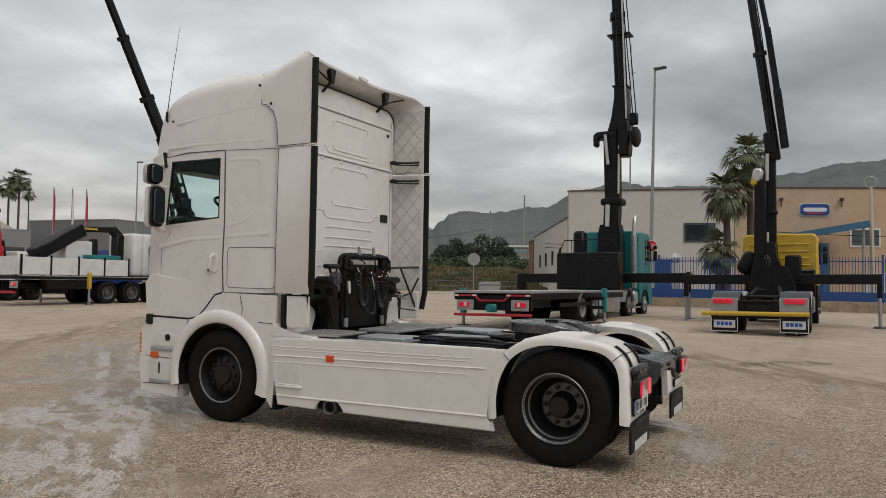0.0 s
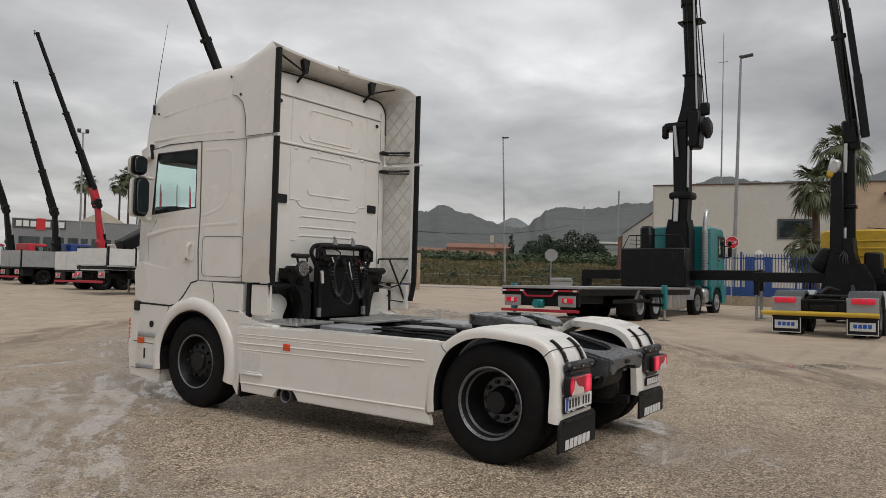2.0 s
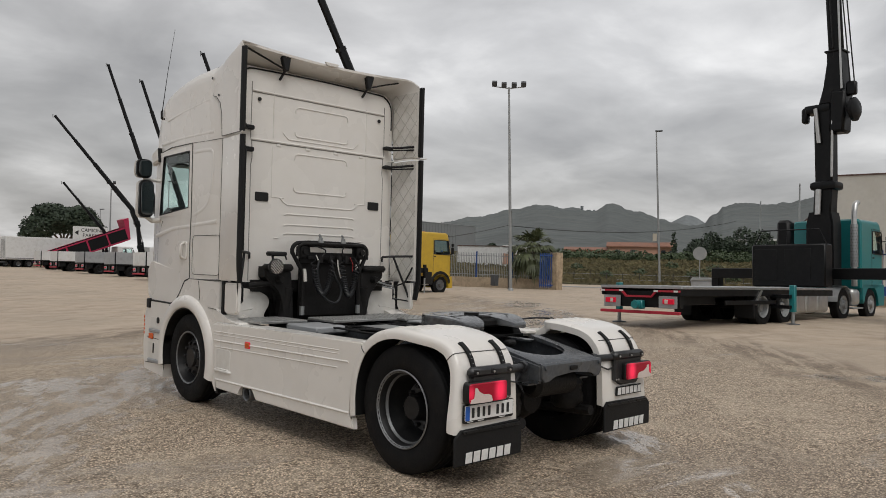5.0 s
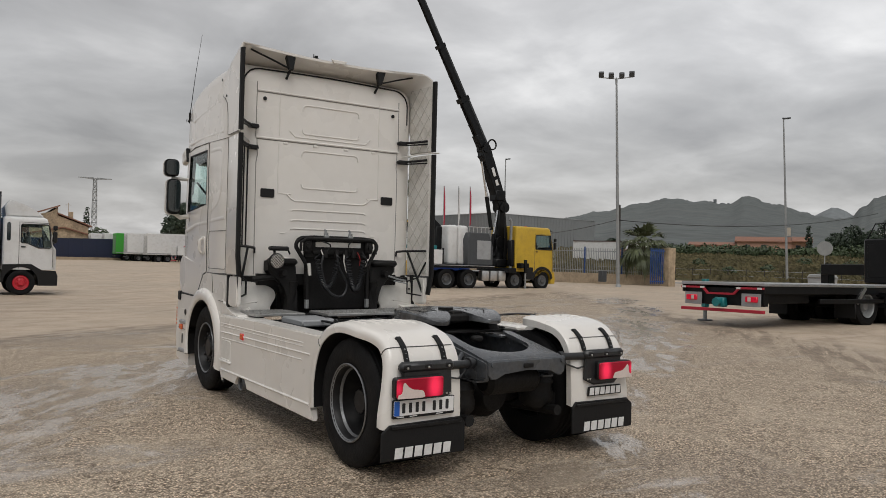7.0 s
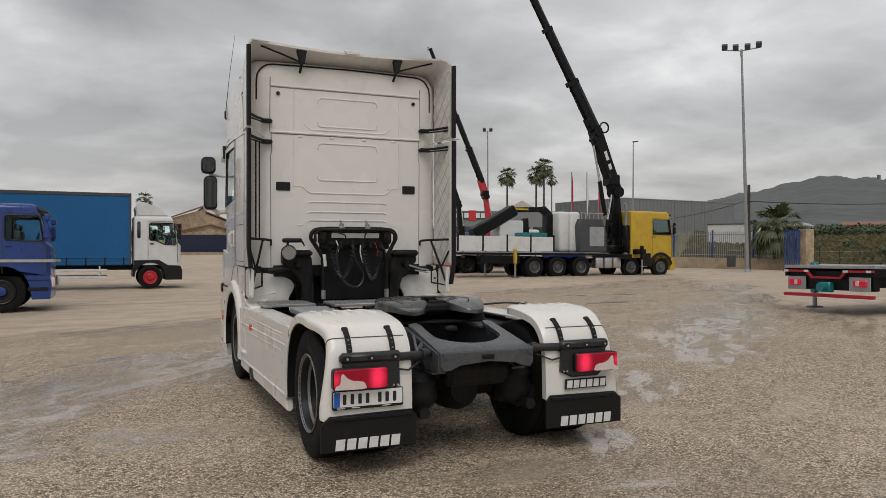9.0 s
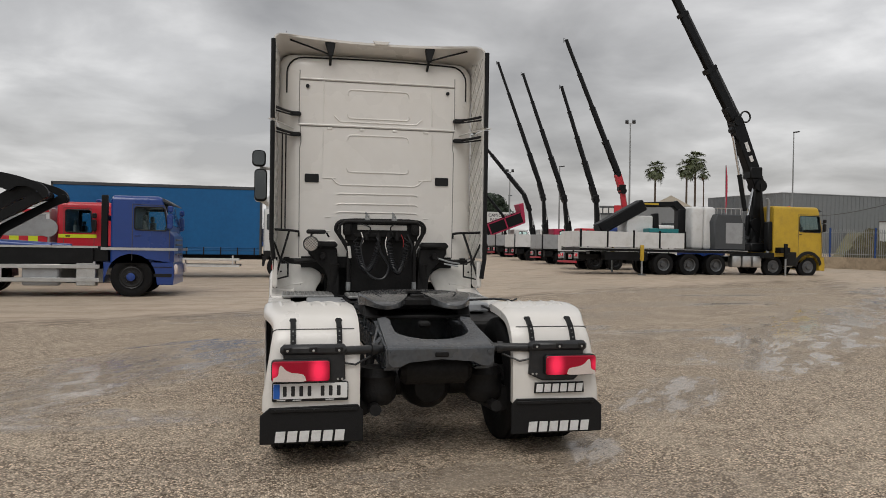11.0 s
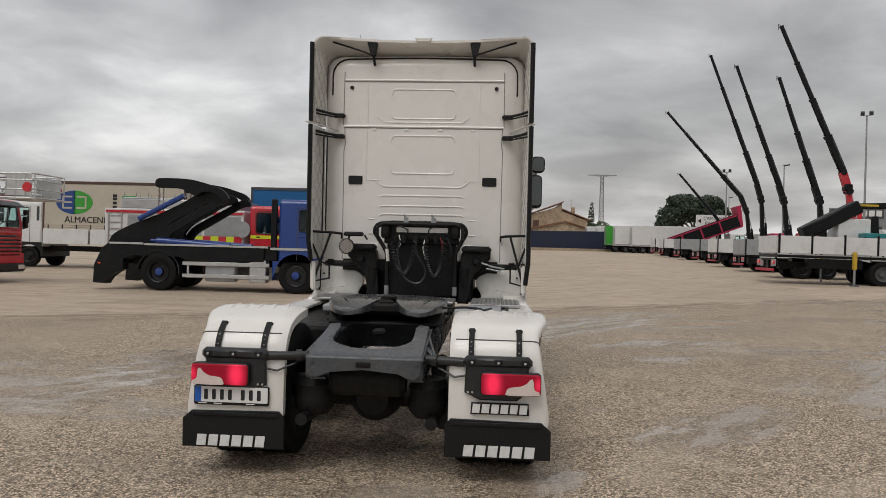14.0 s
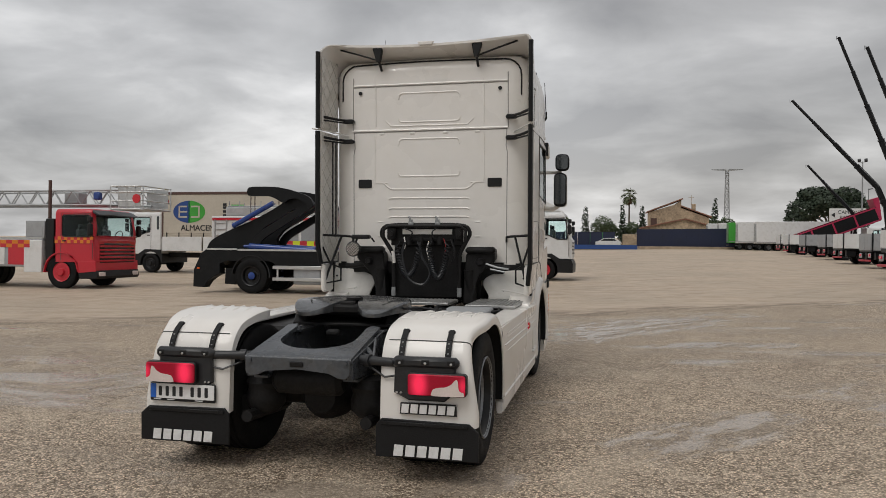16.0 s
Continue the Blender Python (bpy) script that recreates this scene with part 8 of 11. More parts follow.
# ---- yellow-cabbed four-axle crane lorry ----
def crane_lorry_yellow(m):
    v = thing("yellow_crane_truck", "yellow-cabbed crane truck with a raised black loader crane", "truck", m)
    axle_set(v, [4.7, 6.2, 7.75], 0.575, M_RIM, True, 1.24)
    axle_set(v, [11.2, 13.35], 0.575, M_RIM, False, 1.22)
    rails(v, 0.3, 14.0)
    bm = B()
    span(bm, (0, -1.27, 1.22), (9.6, 1.27, 1.38), 0.01)
    part("deck", bm, M_BLACKPAINT, v, "black load deck")
    for s in (-1, 1):
        bm = B()
        box(bm, (4.8, s * 1.275, 1.36), (9.6, 0.02, 0.035))
        part("deck_edge", bm, M_ALU, v)
        bm = B()
        span(bm, (1.4, s * 0.7, 0.75), (3.8, s * 1.2, 1.2), 0.02)
        part("side_locker", bm, M_BLACKPAINT, v)
        for k in range(3):
            bm = B()
            box(bm, (9.0 + 0.62 * k, s * 0.98, 0.80), (0.56, 0.5, 0.62), 0.10, seg=2)
            part("tank", bm, M_ALU, v, "ribbed aluminium tank")
        bm = B()
        box(bm, (12.2, s * 1.05, 0.95), (0.5, 0.36, 0.8), 0.06)
        part("urea_tank", bm, M_ALU, v)
    side_panels(v, 0.05, 5.9, 1.42, 2.22, 4)
    bm = B()
    box(bm, (-0.03, 0, 1.82), (0.05, 2.4, 0.8), 0.01)
    part("tailboard", bm, M_PANELWHITE, v)
    tail_lamps(v, -0.1, 0.95, 0.98)
    bm = B()
    box(bm, (-0.15, 0, 0.62), (0.1, 2.3, 0.12), 0.01)
    part("underrun_bar", bm, M_REDBAR, v)
    # folded second crane on the deck
    bm = B()
    beam(bm, (1.6, 0.2, 2.35), (4.15, 0.2, 3.75), 0.75, 0.62, 0.06)
    part("folded_boom", bm, M_BLACKPAINT, v, "folded black crane boom")
    bm = B()
    beam(bm, (4.1, 0.2, 3.75), (6.1, 0.2, 3.85), 0.3, 0.28, 0.03)
    beam(bm, (6.0, 0.2, 3.9), (6.6, 0.2, 3.4), 0.35, 0.4, 0.03)
    beam(bm, (6.45, 0.2, 3.6), (6.45, 0.2, 1.4), 0.5, 0.55, 0.05)
    beam(bm, (4.9, 0.2, 3.3), (5.0, 0.2, 1.45), 0.35, 0.3, 0.03)
    part("folded_column", bm, M_BLACKPAINT, v)
    bm = B()
    box(bm, (4.6, 0.2, 3.80), (0.9, 0.32, 0.10), 0.01)
    part("yellow_mark", bm, M_YELLOW, v)
    bm = B()
    box(bm, (4.9, -0.5, 2.35), (1.7, 0.7, 0.22), 0.02)
    part("teal_case", bm, M_TEAL, v, "teal tool case")
    bm = B()
    box(bm, (3.9, 0.5, 2.3), (1.5, 1.2, 1.7), 0.05)
    part("white_case", bm, M_PANELWHITE, v)
    # ribbed pale tank and grey box
    for k in range(2):
        bm = B()
        box(bm, (6.95 + 0.72 * k, 0.2, 2.55), (0.70, 1.9, 2.3), 0.16, seg=3)
        part("pale_tank", bm, M_PANELWHITE, v, "pale plastic tank")
    bm = B()
    prism(bm, [(7.7, 1.4), (9.5, 1.4), (9.5, 2.5), (9.2, 3.3), (7.8, 3.3), (7.62, 2.9)], -1.22, -0.2, "Y", 0.05)
    part("grey_box", bm, M_DARKGREY, v, "dark grey machinery box")
    bm = B()
    box(bm, (8.8, -1.23, 2.3), (1.0, 0.02, 1.1), 0.01)
    part("box_door", bm, M_GREYPAINT, v)
    bm = B()
    for k in range(6):
        tube(bm, [(7.8 + 0.28 * k, -1.15, 3.3), (7.8 + 0.28 * k, -1.15, 3.62)], 0.02, 5)
    tube(bm, [(7.7, -1.15, 3.62), (9.3, -1.15, 3.62)], 0.025, 5)
    part("guard_rail", bm, M_ALU, v)
    # raised crane, leaning back over the deck
    loader_crane(v, (10.72, 0, 1.35), (10.98, 0.0, 5.0), (9.53, 0, 8.5), (1.1, 0, 22.8), 0.60, 5)
    bm = B()
    tube(bm, [(10.25, 0, 3.6), (9.85, 0, 5.6)], 0.13, 10)
    part("ram_barrel", bm, M_BLACKPAINT, v)
    bm = B()
    tube(bm, [(9.85, 0, 5.6), (9.42, 0, 7.7)], 0.075, 10)
    part("ram_rod", bm, M_CHROME, v)
    bm = B()
    box(bm, (9.62, 0, 8.0), (0.8, 0.5, 0.42), 0.08, pose(0, 0, 0, 0, 20, 0))
    box(bm, (9.1, 0, 8.9), (0.30, 0.5, 0.8), 0.05, pose(0, 0, 0, 0, -30, 0))
    part("elbow_block", bm, M_BLACKPAINT, v)
    for k, h in ((0.20, 0.5), (0.42, 0.34), (0.60, 0.55)):
        p, q = Vector((10.98, -0.318, 5.0)).lerp(Vector((9.53, -0.318, 8.5)), k), Vector((-0.383, 0, 0.924))
        part("crane_mark", beam(B(), p - q * h * 0.5, p + q * h * 0.5, 0.02, 0.20), M_MARK, v)
    bm = B()
    tube(bm, [(9.95 + 0.3 * math.cos(a), -0.3, 8.75 + 0.3 * math.sin(a)) for a in [radians(20 * i) for i in range(-6, 10)]], 0.05, 6)
    part("crane_hose", bm, M_BLACK, v)
    for k in range(4):
        part("crane_hose", tube(B(), [(10.85 + 0.08 * k, -0.45, 1.5), (10.95 + 0.06 * k, -0.5, 2.8), (10.9, -0.45, 4.2 + 0.3 * k)], 0.03, 5), M_BLACK, v)
    bm = B()
    for k in range(3):
        box(bm, (11.05, -0.95 + 0.95 * k, 2.2), (0.28, 0.4, 1.6), 0.05)
    part("oil_tank", bm, M_BLACKPAINT, v)
    bm = B()
    span(bm, (10.4, -1.6, 1.0), (11.0, 1.6, 1.3), 0.02)
    part("outrigger_beam", bm, M_BLACKPAINT, v)
    leg(v, 11.6, -1.7, 1.75)
    leg(v, 11.6, 1.7, 1.75)
    leg(v, 3.2, -1.75, 1.5, M_YELLOW)
    leg(v, 3.2, 1.75, 1.5, M_YELLOW)
    bm = B()
    span(bm, (11.3, -1.7, 1.3), (11.9, 1.7, 1.6), 0.02)
    part("outrigger_beam", bm, M_BLACKPAINT, v)
    cab_unit(v, 11.2, 14.35, 1.1, 3.85, M_YELLOW, 1.24, 0.40, window=(0.50, 0.82), door=(0.48, 0.94))
    bm = B()
    prism(bm, [(12.72, 0.7), (12.72, 1.12), (14.35, 1.12), (14.42, 0.7), (14.40, 0.38), (14.06, 0.38)] + arc(13.35, 0.575, 0.70, 4, 176, 12), -1.24, 1.24, "Y", 0.02)
    part("bumper", bm, M_YELLOW, v)
    for s in (-1, 1):
        bm = B()
        prism(bm, arc(13.35, 0.575, 0.86, 12, 180, 16) + arc(13.35, 0.575, 0.70, 180, 6, 16), s * 1.20, s * 1.275, "Y", 0.01)
        span(bm, (11.9, s * 0.8, 0.62), (12.62, s * 1.262, 1.38), 0.03)
        part("wheel_arch", bm, M_BLACK, v, "black plastic wheel arch")
    bm = B()
    tube(bm, [(11.0, -1.0, 1.3), (11.0, -1.0, 4.1), (10.9, -1.0, 4.25)], 0.09, 10)
    part("exhaust_pipe", bm, M_STEEL, v)
    bm = B()
    box(bm, (13.4, 0.5, 3.92), (0.15, 0.15, 0.16), 0.03)
    part("beacon", bm, M_ORANGE, v)
    return v


# ---- teal-cabbed flatbed with crane ----
def crane_lorry_teal(m):
    v = thing("teal_crane_truck", "teal-cabbed flatbed crane truck with red rear bumper bars", "truck", m)
    axle_set(v, [4.5, 5.9], 0.55, M_STEEL, True, 1.24)
    axle_set(v, [10.4, 12.85], 0.55, M_STEEL, False, 1.22)
    rails(v, 0.3, 13.6)
    bm = B()
    span(bm, (0, -1.27, 1.05), (9.4, 1.27, 1.13), 0.01)
    part("deck", bm, M_GREYPAINT, v, "wet grey load deck")
    bm = B()
    span(bm, (0.0, -1.25, 0.86), (9.4, -1.17, 1.05), 0.01)
    span(bm, (0.0, 1.17, 0.86), (9.4, 1.25, 1.05), 0.01)
    part("deck_beam", bm, M_BLACKPAINT, v)
    for s in (-1, 1):
        bm = B()
        box(bm, (4.7, s * 1.275, 1.08), (9.2, 0.02, 0.05))
        part("deck_edge", bm, M_ALU, v)
    bm = B()
    span(bm, (0.3, -1.0, 0.62), (2.2, 1.0, 0.95), 0.02)
    part("underbody", bm, M_BLACKPAINT, v)
    bm = B()
    span(bm, (5.2, -1.1, 0.60), (6.0, 1.1, 0.98), 0.02)
    part("valve_locker", bm, M_BLACKPAINT, v)
    # rear frame, stepped red marker bar, lamps
    bm = B()
    span(bm, (0.05, -1.2, 0.55), (0.25, 1.2, 1.0), 0.02)
    part("rear_frame", bm, M_BLACKPAINT, v)
    bm = B()
    for (y0, z0), (y1, z1) in (((-1.25, 0.99), (-0.55, 0.99)), ((-0.55, 0.99), (-0.40, 0.84)), ((-0.40, 0.84), (0.40, 0.84)), ((0.40, 0.84), (0.55, 0.99)), ((0.55, 0.99), (1.25, 0.99))):
        beam(bm, (-0.02, y0, z0), (-0.02, y1, z1), 0.05, 0.05)
    part("marker_bar", bm, M_REDBAR, v, "stepped red bar")
    for s in (-1, 1):
        for y in (0.55, 1.15):
            bm = B()
            box(bm, (-0.05, s * y, 0.99), (0.02, 0.12, 0.05))
            part("white_tab", bm, M_MARK, v)
    tail_lamps(v, -0.02, 0.88, 0.72)
    bm = B()
    box(bm, (0.0, 0.0, 0.62), (0.2, 0.30, 0.24), 0.03)
    lathe(bm, [(0, -0.2), (0.11, -0.2), (0.11, -0.05), (0, -0.05)], (-0.02, 0, 0.62), "X", 14)
    part("tow_hitch", bm, M_TEAL, v, "teal tow hitch")
    bm = B()
    box(bm, (0.0, 0, 0.42), (0.10, 2.5, 0.08), 0.01)
    part("underrun_bar", bm, M_REDBAR, v)
    leg(v, 5.3, -1.75, 1.15, M_TEAL)
    leg(v, 1.5, 1.72, 1.15, M_TEAL)
    bm = B()
    span(bm, (5.05, -1.75, 0.80), (5.35, 0, 0.92))
    span(bm, (5.05, -1.75, 0.50), (5.35, 0, 0.60))
    span(bm, (2.2, -1.30, 0.62), (5.2, -1.24, 0.74), 0.01)
    part("outrigger_beam", bm, M_BLACKPAINT, v)
    for s in (-1, 1):
        bm = B()
        box(bm, (3.82, s * 1.0, 0.42), (0.05, 0.6, 0.40), 0.01)
        part("mud_flap", bm, M_RUBBER, v)
        for k in range(3):
            bm = B()
            box(bm, (7.0 + 0.87 * k, s * 0.98, 0.68), (0.82, 0.5, 0.74), 0.12, seg=3)
            part("tank", bm, M_ALU, v, "aluminium tank")
        bm = B()
        beam(bm, (4.35, s * 1.26, 1.04), (3.95, s * 1.26, 0.62), 0.05, 0.08)
        part("guard_stay", bm, M_ALU, v)
    guard(v, 10.4, 1.25, 0.55, M_GREYPAINT, 0.5, 10, 170)
    for s in (-1, 1):
        bm = B()
        box(bm, (11.6, s * 1.0, 0.80), (0.62, 0.44, 0.62), 0.16, seg=3)
        part("air_tank", bm, M_ALU, v)
        bm = B()
        box(bm, (11.6, s * 1.10, 0.42), (0.9, 0.3, 0.06), 0.01)
        part("entry_step", bm, M_STEEL, v)
    # headboard, rail, crane
    bm = B()
    span(bm, (8.75, -1.28, 1.15), (9.35, 1.28, 2.62), 0.05)
    box(bm, (8.745, -0.35, 1.9), (0.02, 0.9, 1.1), 0.008)
    box(bm, (8.745, 0.75, 1.9), (0.02, 0.8, 1.1), 0.008)
    part("headboard", bm, M_BLACKPAINT, v, "black crane headboard")
    bm = B()
    tube(bm, [(8.95, -1.25, 2.6), (8.95, -1.0, 3.12), (8.95, 1.0, 3.12), (8.95, 1.27, 2.6)], 0.022, 6)
    for y in (-0.6, 0.1, 0.7):
        tube(bm, [(8.95, y, 2.6), (8.95, y, 3.12)], 0.016, 6)
    part("guard_rail", bm, M_BLACKPAINT, v)
    bm = B()
    box(bm, (10.2, -0.1, 1.62), (0.55, 7.2, 0.38), 0.02)
    box(bm, (10.2, 3.4, 1.4), (0.4, 0.3, 0.6), 0.02)
    part("outrigger_beam", bm, M_BLACKPAINT, v)
    leg(v, 10.2, -3.6, 1.8)
    leg(v, 10.2, 3.4, 1.8)
    # crane: housing, jointed column, pivot block, telescopic boom
    bm = B()
    prism(bm, [(0.15, 1.2), (0.15, 3.4), (0.05, 3.85), (-0.72, 3.85), (-0.80, 3.4), (-0.80, 1.2)], 10.55, 11.35, "X", 0.06, 2)
    part("crane_housing", bm, M_BLACKPAINT, v)
    bm = B()
    beam(bm, (10.95, -0.36, 3.6), (10.95, -0.43, 5.0), 0.60, 0.62, 0.05)
    part("column_foot", bm, M_BLACKPAINT, v)
    bm = B()
    box(bm, (10.95, -0.43, 4.80), (0.78, 0.92, 0.30), 0.10, seg=2)
    part("column_collar", bm, M_BLACKPAINT, v)
    bm = B()
    beam(bm, (10.95, -0.43, 4.9), (10.95, -0.40, 7.75), 0.54, 0.60, 0.05, 0.62, 0.62)
    part("column", bm, M_BLACKPAINT, v)
    bm = B()
    box(bm, (10.9, -0.22, 7.62), (0.6, 0.95, 0.32), 0.10, seg=2)
    box(bm, (10.75, 0.22, 7.42), (0.3, 0.22, 0.55), 0.06)
    part("cross_arm", bm, M_BLACKPAINT, v)
    for p, q, r in (((10.52, -0.23, 7.60), (10.56, -0.33, 6.34), 0.075), ((10.56, -0.31, 4.66), (10.52, -0.29, 3.75), 0.10), ((10.58, -0.78, 7.1), (10.62, -0.74, 5.1), 0.045)):
        bm = B()
        tube(bm, [p, q], r, 10)
        part("ram_rod", bm, M_ALU, v, "bright hydraulic rod")
    bm = B()
    box(bm, (10.9, -0.95, 7.42), (0.72, 0.52, 1.5), 0.08, pose(0, 0, 0, 3, 0, 0))
    part("pivot_block", bm, M_BLACKPAINT, v)
    bm = B()
    prism(bm, [(-0.28, 7.75), (-1.18, 7.75), (-1.10, 9.3), (-1.09, 9.65), (-0.57, 9.65), (-0.59, 9.2), (-0.50, 8.3)], 10.62, 11.2, "X", 0.04)
    part("boom_root", bm, M_BLACKPAINT, v)
    for z, yc, w in ((9.62, -0.83, 0.62), (11.8, -0.79, 0.95)):
        bm = B()
        box(bm, (10.9, yc, z), (0.66, w, 0.07), 0.01)
        part("boom_flange", bm, M_BLACKPAINT, v)
    tele_boom(v, Vector((10.9, -0.83, 9.2)), Vector((10.6, -0.09, 27.0)), 0.50, 5, M_BLACKPAINT)
    bm = B()
    tube(bm, [(10.58, -1.10, 8.2), (10.55, -0.95, 13.4), (10.45, -0.75, 19.0)], 0.04, 6)
    part("pipe", bm, M_ALU, v)
    bm = B()
    lathe(bm, [(0, -0.17), (0.28, -0.15), (0.42, -0.06), (0.42, 0.06), (0.28, 0.15), (0, 0.17)], (10.8, -1.44, 7.44), "Y", 22)
    part("winch", bm, M_BLACKPAINT, v, "black winch drum")
    bm = B()
    box(bm, (10.8, -1.36, 8.2), (0.22, 0.34, 0.5), 0.05)
    part("rope_block", bm, M_BLACKPAINT, v)
    for dy in (0.0, 0.14):
        bm = B()
        tube(bm, [(10.8, -1.46 + dy, 8.3), (10.7, -1.10 + dy, 13.3), (10.6, -0.35 + dy * 0.5, 26.0)], 0.024, 5)
        part("winch_rope", bm, M_BLACK, v)
    cab_unit(v, 11.9, 14.1, 1.15, 3.65, M_TEAL, 1.24, 0.38, window=(0.50, 0.84), door=(0.45, 0.94))
    bm = B()
    prism(bm, [(12.05, 0.7), (12.05, 1.28), (14.1, 1.28), (14.15, 0.8), (14.11, 0.48), (13.53, 0.48)] + arc(12.85, 0.55, 0.68, 2, 178, 12), -1.24, 1.24, "Y", 0.02)
    part("bumper", bm, M_TEAL, v)
    bm = B()
    tube(bm, [(11.65, -1.1, 1.2), (11.65, -1.1, 3.8), (11.75, -1.1, 4.15), (11.95, -1.1, 4.25)], 0.10, 10)
    st = part("exhaust_pipe", bm, M_ALU, v, "bright metal exhaust stack")
    bm = B()
    lathe(bm, [(0.13, 0), (0.13, 1.5), (0.11, 1.55)], (11.65, -1.1, 1.9), "Z", 12)
    part("heat_shield", bm, M_STEEL, st)
    bm = B()
    for k in range(13):
        for j in range(6):
            a = radians(95 + 34 * j + 17 * (k % 2))
            lathe(bm, [(0.018, 0), (0.018, 0.003), (0, 0.003)], (11.65 + 0.131 * math.cos(a), -1.1 + 0.131 * math.sin(a), 2.0 + 0.11 * k), "X", 6)
    part("shield_hole", bm, M_BLACK, st)
    bm = B()
    box(bm, (10.6, 0.9, 2.8), (0.5, 0.5, 1.6), 0.10)
    part("oil_tank", bm, M_BLACKPAINT, v)
    return v


# ---- yellow tractor with crane ----
def crane_tractor(m):
    v = thing("yellow_crane_tractor", "yellow-cabbed tractor with a black crane and yellow rear bar", "truck", m)
    axle_set(v, [0.0, 1.4], 0.52, M_RIM, True, 1.24)
    axle_set(v, [7.3], 0.5, M_RIM, False, 1.20)
    rails(v, -0.7, 8.0)
    for s in (-1, 1):
        bm = B()
        prism(bm, arc(0.0, 0.52, 0.70, 20, 175, 14) + arc(0.0, 0.52, 0.62, 175, 20, 14), s * 0.53, s * 1.28, "Y", 0.01)
        part("mudguard", bm, M_DARKGREY, v, "dark grey mudguard")
        bm = B()
        prism(bm, arc(1.4, 0.52, 0.70, 5, 160, 14) + arc(1.4, 0.52, 0.62, 160, 5, 14), s * 0.53, s * 1.28, "Y", 0.01)
        part("mudguard", bm, M_GREYPAINT, v, "grey mudguard")
        bm = B()
        box(bm, (-0.72, s * 0.905, 0.82), (0.05, 0.74, 0.44), 0.01)
        lp = part("lamp_plate", bm, M_GREYPAINT, v)
        bm = B()
        box(bm, (-0.77, s * 0.93, 0.95), (0.06, 0.54, 0.15), 0.03, seg=2)
        part("tail_lamp", bm, M_RED, lp)
        bm = B()
        box(bm, (-0.73, s * 0.905, 0.34), (0.03, 0.74, 0.52), 0.01)
        fl = part("mud_flap", bm, M_RUBBER, v)
        bm = B()
        box(bm, (-0.752, s * 0.905, 0.30), (0.02, 0.58, 0.22), 0.004)
        part("flap_mark", bm, M_MARK, fl)
        bm = B()
        for k in range(4):
            box(bm, (-0.765, s * 0.905 + (k - 1.5) * 0.11, 0.31), (0.01, 0.085, 0.10), 0.003)
        part("mark_bar", bm, M_PLATEBLUE, fl)
        bm = B()
        for dy, dz, w, h in ((0, -0.245, 0.72, 0.02), (-0.35, -0.05, 0.02, 0.40), (0.35, -0.05, 0.02, 0.40)):
            box(bm, (-0.752, s * 0.905 + dy, 0.34 + dz), (0.012, w, h))
        part("flap_edge", bm, M_MARK, fl, "white border")
        bm = B()
        for k in range(6):
            lathe(bm, [(0.014, 0), (0.014, -0.012), (0, -0.012)], (-0.746, s * 0.905 + (k - 2.5) * 0.12, 0.56), "X", 6)
        part("flap_bolt", bm, M_ALU, fl)
        bm = B()
        span(bm, (2.9, s * 0.7, 0.5), (4.8, s * 1.2, 1.05), 0.05)
        part("fuel_tank", bm, M_STEEL, v)
    bm = B()
    span(bm, (-0.75, -0.55, 0.46), (-0.55, 0.55, 0.98), 0.02)
    box(bm, (-0.76, 0.0, 0.94), (0.10, 1.0, 0.06), 0.01)
    for dy in (-0.42, 0.42):
        box(bm, (-0.765, dy, 0.72), (0.05, 0.12, 0.40), 0.01)
    part("tail_member", bm, M_BLACKPAINT, v)
    bm = B()
    tube(bm, [(-0.88, -1.30, 0.60), (-0.88, 1.50, 0.60)], 0.065, 10)
    part("underrun_bar", bm, M_YELLOW, v, "yellow round rear bar")
    bm = B()
    box(bm, (-0.80, 0, 0.76), (0.03, 0.62, 0.15), 0.01)
    part("tail_plate", bm, M_DARK, v)
    bm = B()
    box(bm, (0.6, 0, 1.06), (1.3, 1.0, 0.08), 0.03)
    tube(bm, [(1.2, -0.45, 1.1), (2.2, -0.3, 1.35), (3.4, -0.2, 1.2)], 0.05, 6)
    tube(bm, [(1.2, 0.45, 1.1), (2.2, 0.35, 1.3), (3.4, 0.2, 1.2)], 0.05, 6)
    part("coupling_plate", bm, M_DARK, v)
    bm = B()
    box(bm, (5.3, 0, 1.62), (0.6, 6.3, 0.34), 0.02)
    part("outrigger_beam", bm, M_BLACKPAINT, v)
    leg(v, 5.3, -3.1, 1.75)
    leg(v, 5.3, 3.1, 1.75)
    bm = B()
    prism(bm, [(-0.62, 0.95), (0.62, 0.95), (0.62, 1.45), (0.26, 2.05), (-0.34, 2.05), (-0.62, 1.5)], 4.2, 4.9, "X")
    part("crane_base", bm, M_BLACKPAINT, v)
    bm = B()
    prism(bm, [(0.95, 1.2), (0.68, 2.3), (0.64, 2.9), (-0.02, 2.9), (-0.05, 2.4), (-0.14, 1.9), (-0.40, 1.45), (-0.40, 1.2)], 4.55, 5.4, "X", 0.04)
    part("crane_foot", bm, M_BLACKPAINT, v)
    bm = B()
    box(bm, (5.2, 0.92, 2.2), (0.6, 0.62, 0.85), 0.24, pose(0, 0, 0, 30, 0, 0), 3)
    part("pump_cover", bm, M_BLACKPAINT, v)
    bm = B()
    box(bm, (5.2, -0.53, 2.02), (0.6, 0.50, 0.86), 0.05)
    part("oil_tank", bm, M_BLACKPAINT, v)
    bm = B()
    beam(bm, (4.7, 0.47, 2.4), (4.7, 0.43, 5.08), 0.35, 0.38, 0.03)
    part("folded_boom", bm, M_BLACKPAINT, v)
    bm = B()
